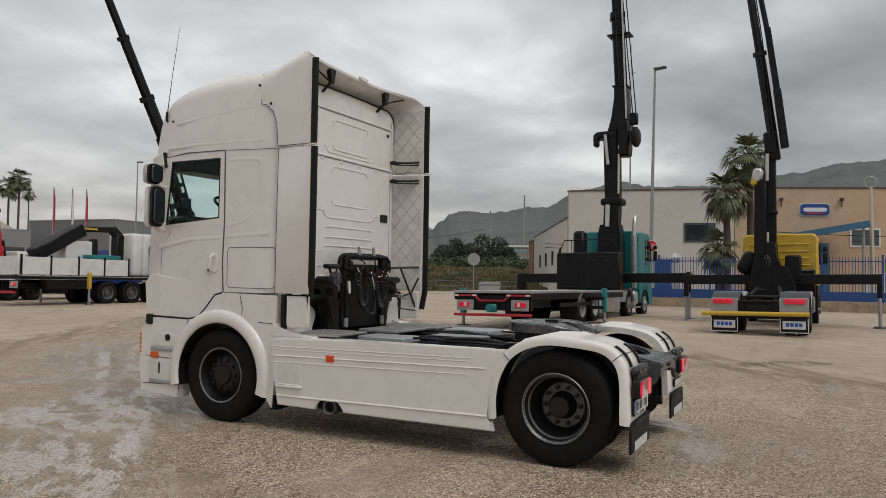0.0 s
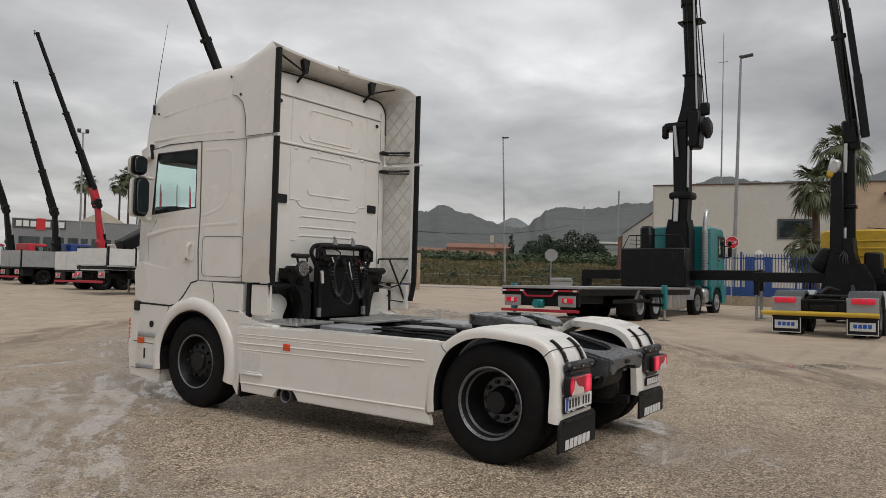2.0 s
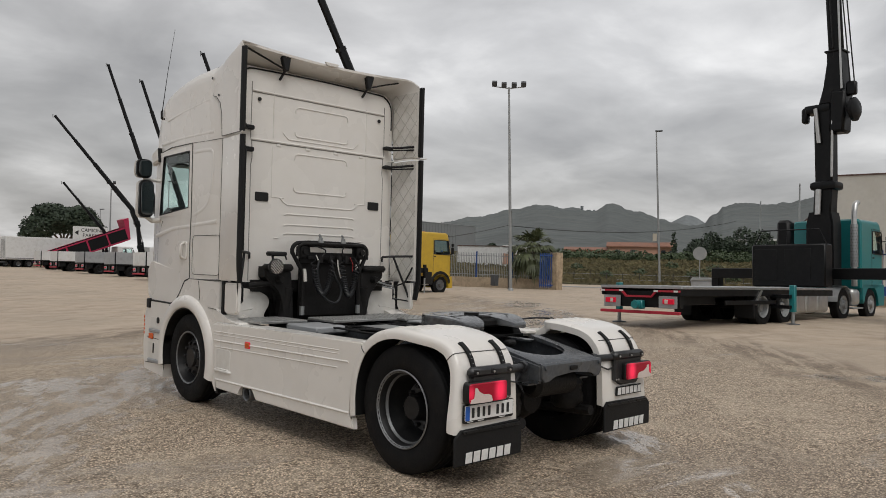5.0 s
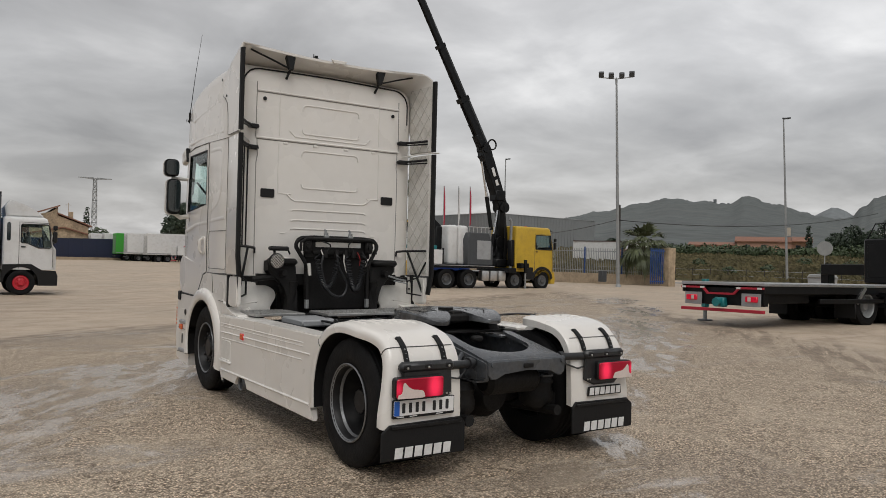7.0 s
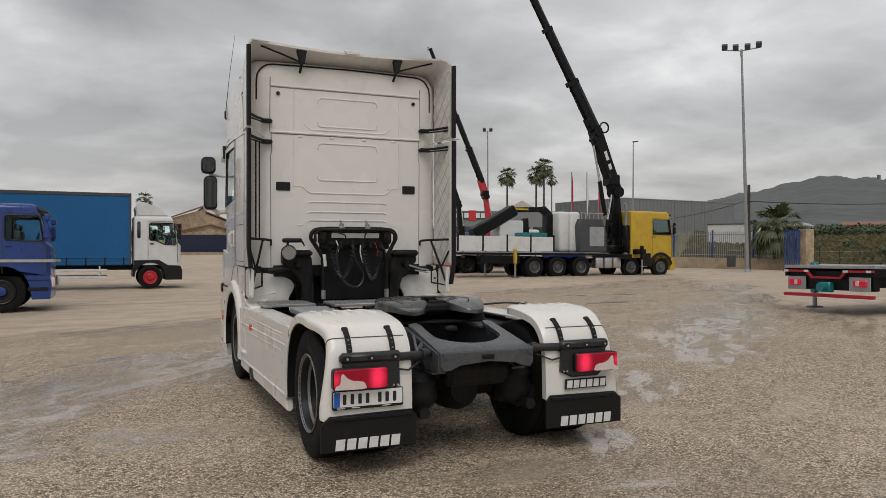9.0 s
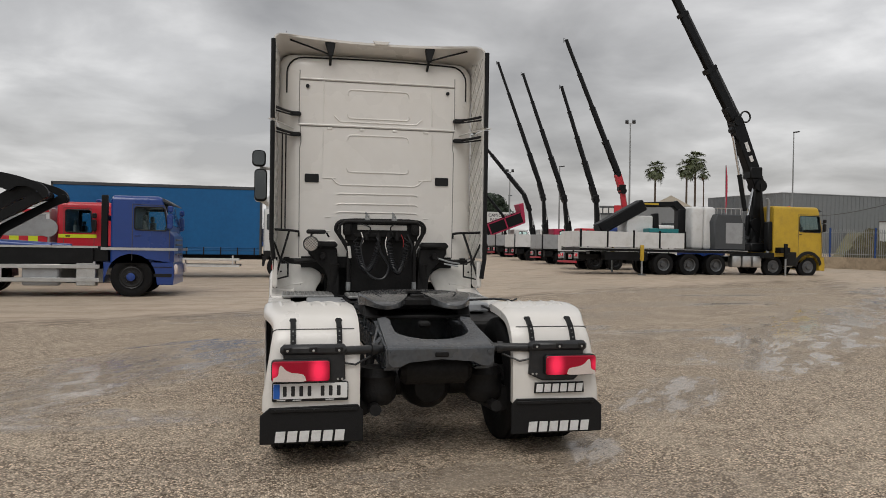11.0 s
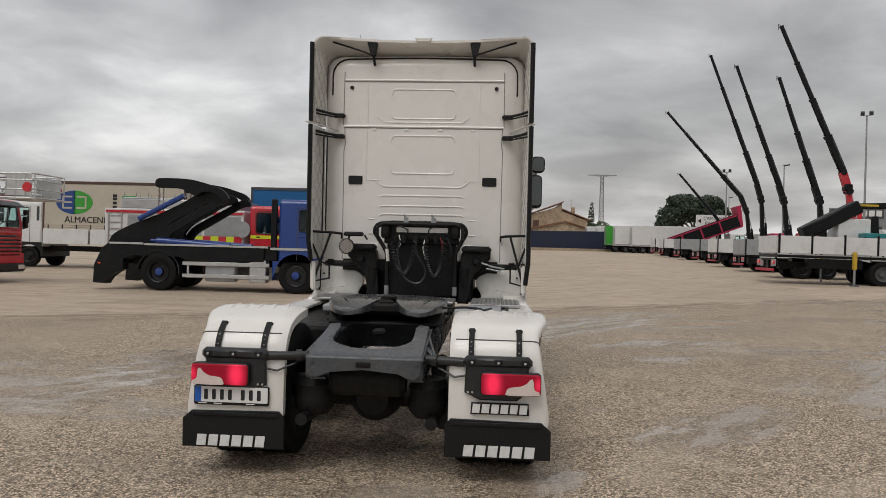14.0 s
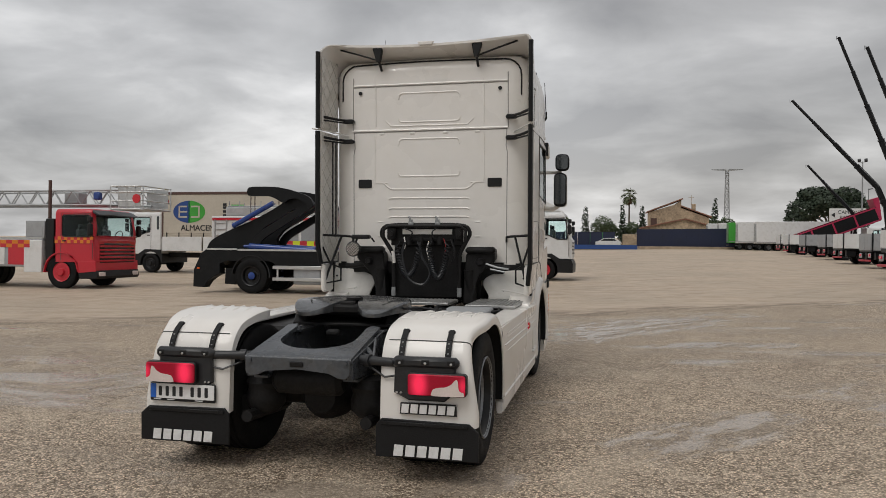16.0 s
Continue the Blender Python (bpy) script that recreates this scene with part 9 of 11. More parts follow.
    box(bm, (4.7, 0.52, 5.24), (0.42, 0.34, 0.50), 0.08, pose(0, 0, 0, 14, 0, 0))
    hd_ = part("boom_head", bm, M_ALU, v)
    bm = B()
    box(bm, (4.66, 0.62, 5.0), (0.36, 0.24, 0.26), 0.07, pose(0, 0, 0, 14, 0, 0))
    part("boom_cap", bm, M_YELLOW, hd_, "yellow end cap")
    bm = B()
    beam(bm, (5.05, 0.16, 2.4), (5.05, 0.13, 6.1), 0.31, 0.36, 0.03)
    part("column", bm, M_BLACKPAINT, v)
    bm = B()
    box(bm, (5.0, 0.12, 3.95), (0.42, 0.40, 0.14), 0.03)
    part("column_collar", bm, M_BLACKPAINT, v)
    for p, q, r in (((4.78, 0.26, 2.55), (4.78, 0.25, 3.25), 0.06), ((4.8, 0.23, 5.05), (4.8, 0.20, 6.0), 0.06)):
        bm = B()
        tube(bm, [p, q], r, 10)
        part("ram_rod", bm, M_ALU, v, "bright hydraulic rod")
    bm = B()
    box(bm, (5.0, 0.08, 6.38), (0.5, 0.46, 0.80), 0.07, pose(0, 0, 0, -6, 0, 0))
    part("pivot_block", bm, M_BLACKPAINT, v)
    bm = B()
    box(bm, (5.0, -0.02, 6.05), (0.4, 0.34, 0.5), 0.04, pose(0, 0, 0, -6, 0, 0))
    part("boom_root", bm, M_BLACKPAINT, v)
    tele_boom(v, Vector((4.95, 0.02, 6.5)), Vector((3.6, 1.88, 22.0)), 0.30, 5, M_BLACKPAINT)
    bm = B()
    beam(bm, (4.75, -0.37, 6.15), (4.7, -0.15, 8.2), 0.22, 0.24, 0.02)
    beam(bm, (4.7, -0.17, 8.0), (4.65, 0.12, 10.4), 0.20, 0.20, 0.02)
    part("extension_ram", bm, M_BLACKPAINT, v)
    bm = B()
    tube(bm, [(4.65, 0.10, 10.2), (4.6, 0.33, 11.6), (4.2, 1.35, 20.0)], 0.09, 8)
    part("ram_barrel", bm, M_BLACKPAINT, v)
    for dy in (0.0, 0.10):
        bm = B()
        tube(bm, [(4.7, 0.0 + dy, 6.6), (4.62, 0.28 + dy, 10.0), (4.55, 0.52 + dy, 12.0)], 0.02, 5)
        part("hose", bm, M_BLACK, v)
    for k in range(4):
        part("crane_hose", tube(B(), [(4.4, 0.05 + 0.1 * k, 1.3), (4.35, 0.1 + 0.08 * k, 2.0 + 0.1 * k), (4.7, 0.2, 2.6)], 0.025, 5), M_BLACK, v)
    cab_unit(v, 6.4, 8.6, 1.42, 3.28, M_YELLOW, 1.24, 0.36, window=(0.42, 0.82), door=(0.4, 0.94))
    bm = B()
    span(bm, (6.12, -1.16, 0.95), (6.38, 1.16, 1.98), 0.04)
    part("cab_support", bm, M_BLACKPAINT, v, "black gear behind the cab")
    bm = B()
    for k in range(5):
        box(bm, (6.385, 0.0, 1.9 + 0.25 * k), (0.03, 2.0, 0.05), 0.01)
    part("rear_rib", bm, M_YELLOW, v)
    bm = B()
    prism(bm, [(6.6, 0.7), (6.6, 1.43), (8.6, 1.43), (8.65, 0.4), (7.95, 0.4)] + arc(7.3, 0.5, 0.62, 2, 178, 12), -1.22, 1.22, "Y", 0.02)
    part("bumper", bm, M_BLACK, v)
    return v


# ---- rows of lorries farther off ----
def row_lorry(m, label, L, panel, crane, cab_mat, panel_z=(1.16, 2.24), crane_first=None, w=0.50, n=4, locker=None):
    v = thing("crane_truck", label, "truck", m, "row of parked trucks")
    axle_set(v, [1.6, 3.0], 0.5, M_RIMDARK, True, 1.22)
    axle_set(v, [L - 1.3], 0.5, M_RIMDARK, False, 1.20)
    rails(v, 0.2, L - 0.5)
    bm = B()
    span(bm, (0, -1.25, 1.05), (L - 4.2, 1.25, 1.18), 0.01)
    part("deck", bm, M_BLACKPAINT, v)
    side_panels(v, 0.05, L - 4.3, panel_z[0], panel_z[1], 3, material=panel, posts=False)
    for k in range(4):
        for s in (-1, 1):
            bm = B()
            box(bm, (0.05 + (L - 4.35) * k / 3, s * 1.26, (panel_z[0] + panel_z[1]) / 2), (0.08, 0.06, panel_z[1] - panel_z[0] + 0.1))
            part("stake_post", bm, M_BLACKPAINT, v)
    for s in (-1, 1):
        bm = B()
        box(bm, (-0.03, s * 0.62, (panel_z[0] + panel_z[1]) / 2), (0.05, 1.18, panel_z[1] - panel_z[0]), 0.01)
        part("tailboard", bm, panel, v)
    # a two-door cabinet in its frame, and dark gear under the deck
    for s in (-1, 1):
        xc = L * 0.42
        bm = B()
        box(bm, (xc, s * 1.285, 1.58), (1.5, 0.05, 1.16), 0.01)
        cb = part("cabinet", bm, locker or M_DARKGREY, v)
        for k in (-1, 1):
            bm = B()
            box(bm, (xc + 0.345 * k, s * 1.315, 1.58), (0.64, 0.03, 1.02), 0.01)
            box(bm, (xc + 0.12 * k, s * 1.335, 1.58), (0.04, 0.02, 0.4))
            part("cabinet_door", bm, M_PANELWHITE, cb, "white cabinet door")
        for x0, x1, z0 in ((0.3, 0.95, 0.55), (3.75, 5.2, 0.42), (5.3, 6.6, 0.5), (L - 4.3, L - 2.3, 0.45)):
            bm = B()
            span(bm, (x0, s * 0.65, z0), (x1, s * 1.15, 1.04), 0.04)
            part("underdeck_box", bm, M_BLACKPAINT, v)
    tail_lamps(v, -0.05, 0.9, 0.85)
    bm = B()
    box(bm, (-0.05, 0, 0.5), (0.08, 2.3, 0.12), 0.01)
    part("underrun_bar", bm, M_REDBAR, v)
    cab_unit(v, L - 2.3, L, 1.0, 3.2, cab_mat, 1.2, 0.34)
    bm = B()
    prism(bm, [(L - 2.2, 0.5), (L - 2.2, 1.02), (L, 1.02), (L + 0.05, 0.4), (L - 0.62, 0.4)] + arc(L - 1.3, 0.5, 0.62, 2, 178, 10), -1.2, 1.2, "Y", 0.02)
    part("bumper", bm, cab_mat, v)
    if crane:
        base, kn, el, tip = crane
        loader_crane(v, base, kn, el, tip, w, n, None, crane_first)
    return v


def tipper_lorry(m):
    v = row_lorry(m, "tipper truck with a raised dark body and crimson frame", 10.5, M_PANELWHITE, ((7.0, 0, 1.2), (7.2, 0, 4.4), (6.6, 0, 5.4), (1.2, 0, 11.6)), M_PANELWHITE, (1.08, 2.05), None, 0.36, 3, M_REDPAINT)
    c, s_ = math.cos(radians(21)), math.sin(radians(21))

    def tilt(x, z):
        return (-0.6 + c * x - s_ * z, 0.25 + s_ * x + c * z)
    for s in (-1, 1):
        bm = B()
        prism(bm, [tilt(0, 0), tilt(11.2, 0), tilt(11.2, 1.75), tilt(0, 1.75)], s * 1.15, s * 1.2, "Y")
        part("tipper_side", bm, M_BLACKPAINT, v)
        for k in range(5):
            bm = B()
            (xa, za), (xb, zb) = tilt(2.75 * k + 0.1, 0.0), tilt(2.75 * k + 0.1, 1.8)
            beam(bm, (xa, s * 1.22, za), (xb, s * 1.22, zb), 0.08, 0.2)
            part("tipper_rib", bm, M_PINK, v)
        for z in (0.05, 1.72):
            bm = B()
            (xa, za), (xb, zb) = tilt(0, z), tilt(11.2, z)
            beam(bm, (xa, s * 1.22, za), (xb, s * 1.22, zb), 0.08, 0.16)
            part("tipper_rail", bm, M_PINK, v)
    bm = B()
    prism(bm, [tilt(0, -0.08), tilt(11.2, -0.08), tilt(11.2, 0.02), tilt(0, 0.02)], -1.2, 1.2, "Y")
    prism(bm, [tilt(11.15, 0), tilt(11.3, 0), tilt(12.0, 2.9), tilt(11.2, 2.9)], -1.2, 1.2, "Y")
    part("tipper_floor", bm, M_PINK, v)
    return v


def box_trailer(m, L, colour, label, group):
    v = thing("box_trailer", label, "trailer", m, group)
    axle_set(v, [1.6, 2.9], 0.5, M_RIM, True, 1.2)
    rails(v, 0.2, L - 0.3, 0.9)
    bm = B()
    span(bm, (0, -1.27, 1.05), (L, 1.27, 4.15), 0.04)
    part("body", bm, colour, v)
    for s in (-1, 1):
        for k in range(2):
            bm = B()
            tube(bm, [(-0.03, s * (0.3 + 0.5 * k), 1.2), (-0.03, s * (0.3 + 0.5 * k), 3.8)], 0.025, 6)
            part("door_rod", bm, M_STEEL, v)
        bm = B()
        box(bm, (L / 2, s * 1.275, 1.22), (L, 0.02, 0.12))
        part("lower_rail", bm, M_STEEL, v)
        bm = B()
        tube(bm, [(L - 1.5, s * 0.9, 1.1), (L - 1.5, s * 0.9, 0.0)], 0.07, 8)
        part("landing_leg", bm, M_DARK, v)
    bm = B()
    box(bm, (-0.03, 0, 0.7), (0.1, 2.3, 0.14), 0.01)
    part("underrun_bar", bm, M_DARKGREY, v)
    return v

# ---- far terrain ----
EYE0 = (-4.0, -3.5)


def polar(az, d):
    return EYE0[0] + d * math.sin(radians(az)), EYE0[1] + d * math.cos(radians(az))


RIDGE = [(27.9, 0.2), (33.9, 1.36), (38.93, 2.62), (43.07, 3.08), (45.59, 3.6), (48.43, 4.22), (50.79, 4.65), (52.63, 4.43), (54.78, 4.22), (55.9, 4.75), (57.74, 4.23), (59.69, 3.62), (60.5, 3.36), (61.5, 3.15), (62.4, 3.30), (63.2, 4.05),
         (63.85, 4.52), (64.6, 4.75), (66.93, 4.7), (70.6, 5.17), (74.23, 6.56), (76.14, 7.0), (79.57, 6.6), (83.6, 6.6), (87.63, 7.3), (91.65, 7.9), (95.65, 8.1), (102.65, 7.1), (112.65, 4.5), (125.65, 0.2)]


def ridge_el(az):
    for (a, e), (b, f) in zip(RIDGE, RIDGE[1:]):
        if a <= az <= b:
            t = (az - a) / (b - a)
            t = t * t * (3 - 2 * t)
            return e + (f - e) * t
    return 0.4


def make_hills():
    bm = B()
    rows = []
    dists = [(190, 0.0), (300, 0.10), (450, 0.22), (650, 0.40), (850, 0.56), (1050, 0.74), (1250, 0.90), (1400, 1.0), (1700, 0.8), (2300, 0.2)]
    azs = np.arange(28, 125.01, 0.14)
    for d, f in dists:
        row = []
        for az in azs:
            x, y = polar(az, d)
            top = 1.6 + 1400 * math.tan(radians(ridge_el(az)))
            z = 0.3 + (top - 0.3) * f
            n = noise.noise(Vector((x * 0.006, y * 0.006, 0.3))) * 30 + noise.noise(Vector((x * 0.02, y * 0.02, 1.3))) * 9
            z += n * f * (1 - f) * 2.2 + noise.noise(Vector((x * 0.03, y * 0.03, 2.0))) * 3.0 * f
            # trees and rocks along the crest
            z += (noise.noise(Vector((x * 0.09, y * 0.09, 4.0))) * 2.2 + abs(noise.noise(Vector((x * 0.21, y * 0.21, 7.0)))) * 2.4) * f * f
            # nothing in front stands up over the skyline
            if d < 1400:
                z = min(z, 1.6 + d * math.tan(radians(ridge_el(az))) * (0.55 + 0.4 * f))
            row.append(bm.verts.new((x, y, z)))
        rows.append(row)
    for a, b in zip(rows, rows[1:]):
        for k in range(len(azs) - 1):
            bm.faces.new((a[k], a[k + 1], b[k + 1], b[k]))
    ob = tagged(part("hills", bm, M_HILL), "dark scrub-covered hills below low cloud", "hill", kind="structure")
    # a ruined tower and wall stubs on the crest, coloured paler to offset their shaded walls
    for az, w, h in ((53.8, 4.2, 6.5), (54.3, 6.0, 1.4), (54.7, 3.0, 2.2)):
        x, y = polar(az, 1398)
        z = 1.6 + 1400 * math.tan(radians(ridge_el(az)))
        part("ruined_tower", box(B(), (x, y, z + h * 0.5 - 3.0), (w, w, h + 6.0), 0.4), M_FARHAZE, ob)
    return ob


def make_far_peak():
    """a peak behind the gap between the hills, with haze painted into its paler colour"""
    bm = B()
    rows = []
    for d, f in ((2500, 0.0), (2750, 0.7), (2900, 1.0), (3200, 0.3)):
        row = []
        for az in np.arange(58.5, 64.6, 0.1):
            x, y = polar(az, d)
            el = float(np.interp(az, (58.5, 59.6, 60.3, 60.8, 61.2, 61.6, 62.1, 62.6, 63.4, 64.5), (2.4, 3.1, 3.45, 3.74, 3.96, 3.90, 3.70, 3.38, 2.9, 2.4)))
            top = 1.6 + 2900 * math.tan(radians(el))
            row.append(bm.verts.new((x, y, top * f + noise.noise(Vector((x * 0.02, y * 0.02, 1.0))) * 4.0)))
        rows.append(row)
    for a, b in zip(rows, rows[1:]):
        for k in range(len(a) - 1):
            bm.faces.new((a[k], a[k + 1], b[k + 1], b[k]))
    return tagged(part("far_peak", bm, M_FARHAZE), "peak behind the hills, paled by haze put into its colour", "hill", kind="structure")


make_hills()
make_far_peak()


def make_field():
    bm = B()
    rows = []
    for d, z in ((87.6, -2.5), (88, 0.0), (92, 0.15), (105, 1.0), (125, 2.6), (150, 4.4), (200, 5.0), (260, 4.0)):
        row = []
        for az in np.arange(42, 80, 1.0):
            x, y = polar(az, d)
            g = ground_height(x, y)
            row.append(bm.verts.new((x, y, g + 0.03 + z + noise.noise(Vector((x * 0.1, y * 0.1, 0))) * 0.25 * max(0.0, min(1.0, z)))))
        rows.append(row)
    for a, b in zip(rows, rows[1:]):
        for k in range(len(a) - 1):
            bm.faces.new((a[k], a[k + 1], b[k + 1], b[k]))
    tagged(part("field", bm, M_GRASS), "rough grass field beyond the road", "field", kind="structure")
    bm = B()
    for i in range(14000):
        az, d = random.uniform(43, 75), 88 + 62 * random.random() ** 1.5
        x, y = polar(az, d)
        z = ground_height(x, y) + np.interp(d, (88, 92, 105, 125, 150), (0, 0.15, 1.0, 2.6, 4.4))
        h = random.uniform(0.12, 0.55) * (1.0 + 0.8 * noise.noise(Vector((x * 0.12, y * 0.12, 5.0))))
        a = random.uniform(0, 3.14)
        w = random.uniform(0.25, 0.7)
        p = Vector((x, y, z))
        u = Vector((math.cos(a), math.sin(a), 0)) * w
        bm.faces.new([bm.verts.new(p - u), bm.verts.new(p + u), bm.verts.new(p + u * 0.4 + Vector((0.1, 0.05, h))), bm.verts.new(p - u * 0.6 + Vector((0, 0, h * 0.8)))])
    tagged(part("grass_tufts", bm, M_WEEDS, smooth=False), "tall weeds in the rough field", "grass", kind="stuff")


random.seed(11)
make_field()


def strip(name, pts, w, material, dz, label, category):
    bm = B()
    prev = None
    for i, (x, y) in enumerate(pts):
        a = Vector(pts[max(0, i - 1)])
        b = Vector(pts[min(len(pts) - 1, i + 1)])
        t = (b - a).normalized()
        n = Vector((-t.y, t.x))
        row = []
        for k in range(5):
            q = Vector((x, y)) + n * w * (k / 4 - 0.5)
            row.append(bm.verts.new((q.x, q.y, ground_height(q.x, q.y) + dz)))
        if prev:
            for k in range(4):
                bm.faces.new((prev[k], prev[k + 1], row[k + 1], row[k]))
        prev = row
    return tagged(part(name, bm, material), label, category, kind="structure")


strip("road", [polar(az, 80) for az in range(36, 76, 2)], 11, M_ROAD, 0.012, "pale worn road outside the yard", "road")
strip("access_road", [polar(66.5, 88 + 6 * k) for k in range(16)], 7, M_ROAD, 0.5, "pale lane between the buildings", "road")


# ---- plants ----
def leaf_cloud(bm, blobs, n, size, flat=0.0):
    """many small leaves scattered in lumpy clumps"""
    total = sum(b[3] ** 2 for b in blobs)
    for cx, cy, cz, r, squash in blobs:
        m = int(n * r * r / total)
        for _ in range(m):
            d = Vector((random.gauss(0, 1), random.gauss(0, 1), random.gauss(0, 1))).normalized()
            rr = r * random.uniform(0.55, 1.0) ** 0.6 * (1 + 0.18 * noise.noise(d * 2.3 + Vector((cx, cy, cz))))
            p = Vector((cx + d.x * rr, cy + d.y * rr, cz + d.z * rr * squash))
            u = Vector((random.gauss(0, 1), random.gauss(0, 1), random.gauss(0, 1) * 0.6)).normalized()
            v = u.cross(d).normalized() if abs(u.dot(d)) < 0.95 else u.orthogonal().normalized()
            s = size * random.uniform(0.5, 1.3)
            a = [p - u * s * 0.5, p + v * s * 0.32, p + u * s * 0.6, p - v * s * 0.28]
            bm.faces.new([bm.verts.new(q) for q in a])


def tree(m, name, label, trunk_h, trunk_r, blobs, n, size, leaf=None):
    v = thing(name, label, "tree", m)
    bm = B()
    tube(bm, [(0, 0, 0), (0.05 * trunk_h, 0.02, trunk_h * 0.5), (0.0, 0.0, trunk_h)], [trunk_r, trunk_r * 0.75, trunk_r * 0.55], 8)
    for cx, cy, cz, r, _ in blobs[:6]:
        tube(bm, [(0.02, 0, trunk_h * 0.75), (cx * 0.5, cy * 0.5, (cz + trunk_h) * 0.5), (cx, cy, cz)], [trunk_r * 0.45, trunk_r * 0.3, trunk_r * 0.12], 6)
    part("trunk", bm, M_TRUNK, v)
    bm = B()
    leaf_cloud(bm, blobs, n, size)
    part("crown", bm, leaf or M_LEAFDARK, v, smooth=False)
    return v


def cypress(m, h, r):
    bl = [(random.uniform(-0.1, 0.1) * r, random.uniform(-0.1, 0.1) * r, h * (0.12 + 0.1 * k), r * (1.0 - 0.075 * k) * random.uniform(0.85, 1.1), 1.3) for k in range(9)]
    return tree(m, "cypress", "slender dark green cypress", h * 0.3, 0.12, bl, 900, 0.5)


def palm(m, h, crown_r, name_label, n_fronds=34, trunk_r=0.22, skirt=True, lean=0.0):
    """fan palm: tapered trunk, dry skirt, fronds that split into blades"""
    v = thing("palm_tree", name_label, "palm", m)
    bm = B()
    pts = [(lean * (k / 8) ** 2, 0.02 * math.sin(k), h * k / 8) for k in range(9)]
    tube(bm, pts, [trunk_r * (1.25 - 0.06 * k) for k in range(9)], 10)
    part("trunk", bm, M_TRUNK, v)
    top = Vector(pts[-1])

    def frond(bm, az, el, L, droop, spread):
        d = Vector((math.cos(az) * math.cos(el), math.sin(az) * math.cos(el), math.sin(el)))
        stem = L * 0.5
        p0 = top
        p1 = top + d * stem * 0.6
        p2 = top + d * stem + Vector((0, 0, -droop * stem * 0.4))
        tube(bm, [p0, p1, p2], [0.035, 0.028, 0.018], 4, cap=False)
        axis = (p2 - p1).normalized()
        side = axis.cross(Vector((0, 0, 1)))
        side = side.normalized() if side.length > 0.05 else Vector((1, 0, 0))
        upv = side.cross(axis)
        for k in range(15):
            a = radians(-spread + 2 * spread * k / 14)
            dirv = (axis * math.cos(a) + side * math.sin(a) + upv * 0.12 * random.uniform(-1, 1)).normalized()
            l = L * 0.55 * (1 - 0.25 * abs(a) / radians(spread)) * random.uniform(0.85, 1.1)
            w = l * 0.075
            cr2 = dirv.cross(upv).normalized() * w
            mid = p2 + dirv * l * 0.55
            end = p2 + dirv * l + Vector((0, 0, -droop * l * 0.55))
            q = [bm.verts.new(c) for c in (p2, mid - cr2, end, mid + cr2)]
            bm.faces.new(q)
    bm = B()
    for k in range(n_fronds):
        az = 2.399963 * k + random.uniform(-0.2, 0.2)
        el = radians(78 - 115 * (k / n_fronds) + random.uniform(-8, 8))
        frond(bm, az, el, crown_r * random.uniform(0.85, 1.12), 0.45 + 0.5 * (k / n_fronds), 62)
    part("crown", bm, M_PALM, v, smooth=False)
    if skirt:
        bm = B()
        for k in range(16):
            az = 2.399963 * k
            frond(bm, az, radians(-58 + random.uniform(-15, 10)), crown_r * random.uniform(0.6, 0.85), 0.7, 40)
        part("dry_skirt", bm, M_PALMDRY, v, "dry brown hanging fronds", smooth=False)
    return v


random.seed(21)
# fan palms by the ochre building
palm(standing(43.0, 2.4), 9.4, 2.0, "tall fan palm with a dry brown skirt")
palm(standing(41.2, 3.6), 7.0, 1.8, "fan palm with drooping fronds by the fence", lean=0.3)
palm(standing(41.3, 4.1), 3.6, 1.6, "short fan palm by the blue fence", 26)
# palms beyond the far row
palm(standing(69.5, 126.0), 15.6, 2.3, "tall slim fan palm behind parked trucks", 30, 0.2)
palm(standing(74.4, 123.1), 15.8, 2.3, "tall fan palm behind parked trucks", 30, 0.2)
palm(standing(75.7, 122.3), 17.2, 2.5, "tallest fan palm behind parked trucks", 32, 0.2)
palm(standing(77.0, 121.5), 14.6, 1.4, "thin fan palm behind parked trucks", 20, 0.12)
palm(standing(46.4, 38.6), 3.3, 2.7, "low bushy fan palm behind the gate", 44, 0.3, skirt=False)
palm(standing(5.0, 180.0), 12.0, 2.4, "far palm over the garden wall", 22, 0.2)
tree(standing(40.2, 146.0), "pine_tree", "broad dark umbrella pine", 5.0, 0.5,
     [(0, 0, 8.2, 4.2, 0.62), (-4.0, 0.5, 6.9, 3.2, 0.75), (3.8, -0.5, 7.0, 3.4, 0.7), (-2.0, 1, 9.6, 3.4, 0.55), (2.6, 0, 9.4, 3.2, 0.55), (-5.6, 0, 5.4, 2.0, 0.8), (5.4, 0, 5.6, 2.2, 0.8)], 11000, 0.6)
for x, y, h, r in ((-4.6, 168, 9.0, 1.3), (3.4, 170, 9.6, 1.1), (7.8, 170, 9.2, 1.2), (23.5, 172, 11.0, 1.2), (118.0, 66.0, 9.0, 1.0)):
    cypress(standing(x, y), h, r)
for x, y, s_, lab in ((-0.8, 168, 1.0, "bare grey-green garden tree"), (5.6, 172, 0.8, "garden tree behind the wall"), (17.8, 165, 0.9, "small green garden tree"), (21.6, 170, 1.0, "dense dark garden tree"), (25.0, 166, 0.9, "dark leafy garden tree"), (0.9, 172, 0.75, "small garden tree behind the wall")):
    tree(standing(x, y), "garden_tree", lab, 3.5 * s_, 0.2, [(0, 0, 5.0 * s_, 2.2 * s_, 0.9), (-1.2, 0, 4.2 * s_, 1.6 * s_, 0.8), (1.3, 0.2, 4.3 * s_, 1.7 * s_, 0.8)], 1400, 0.45, M_LEAF)
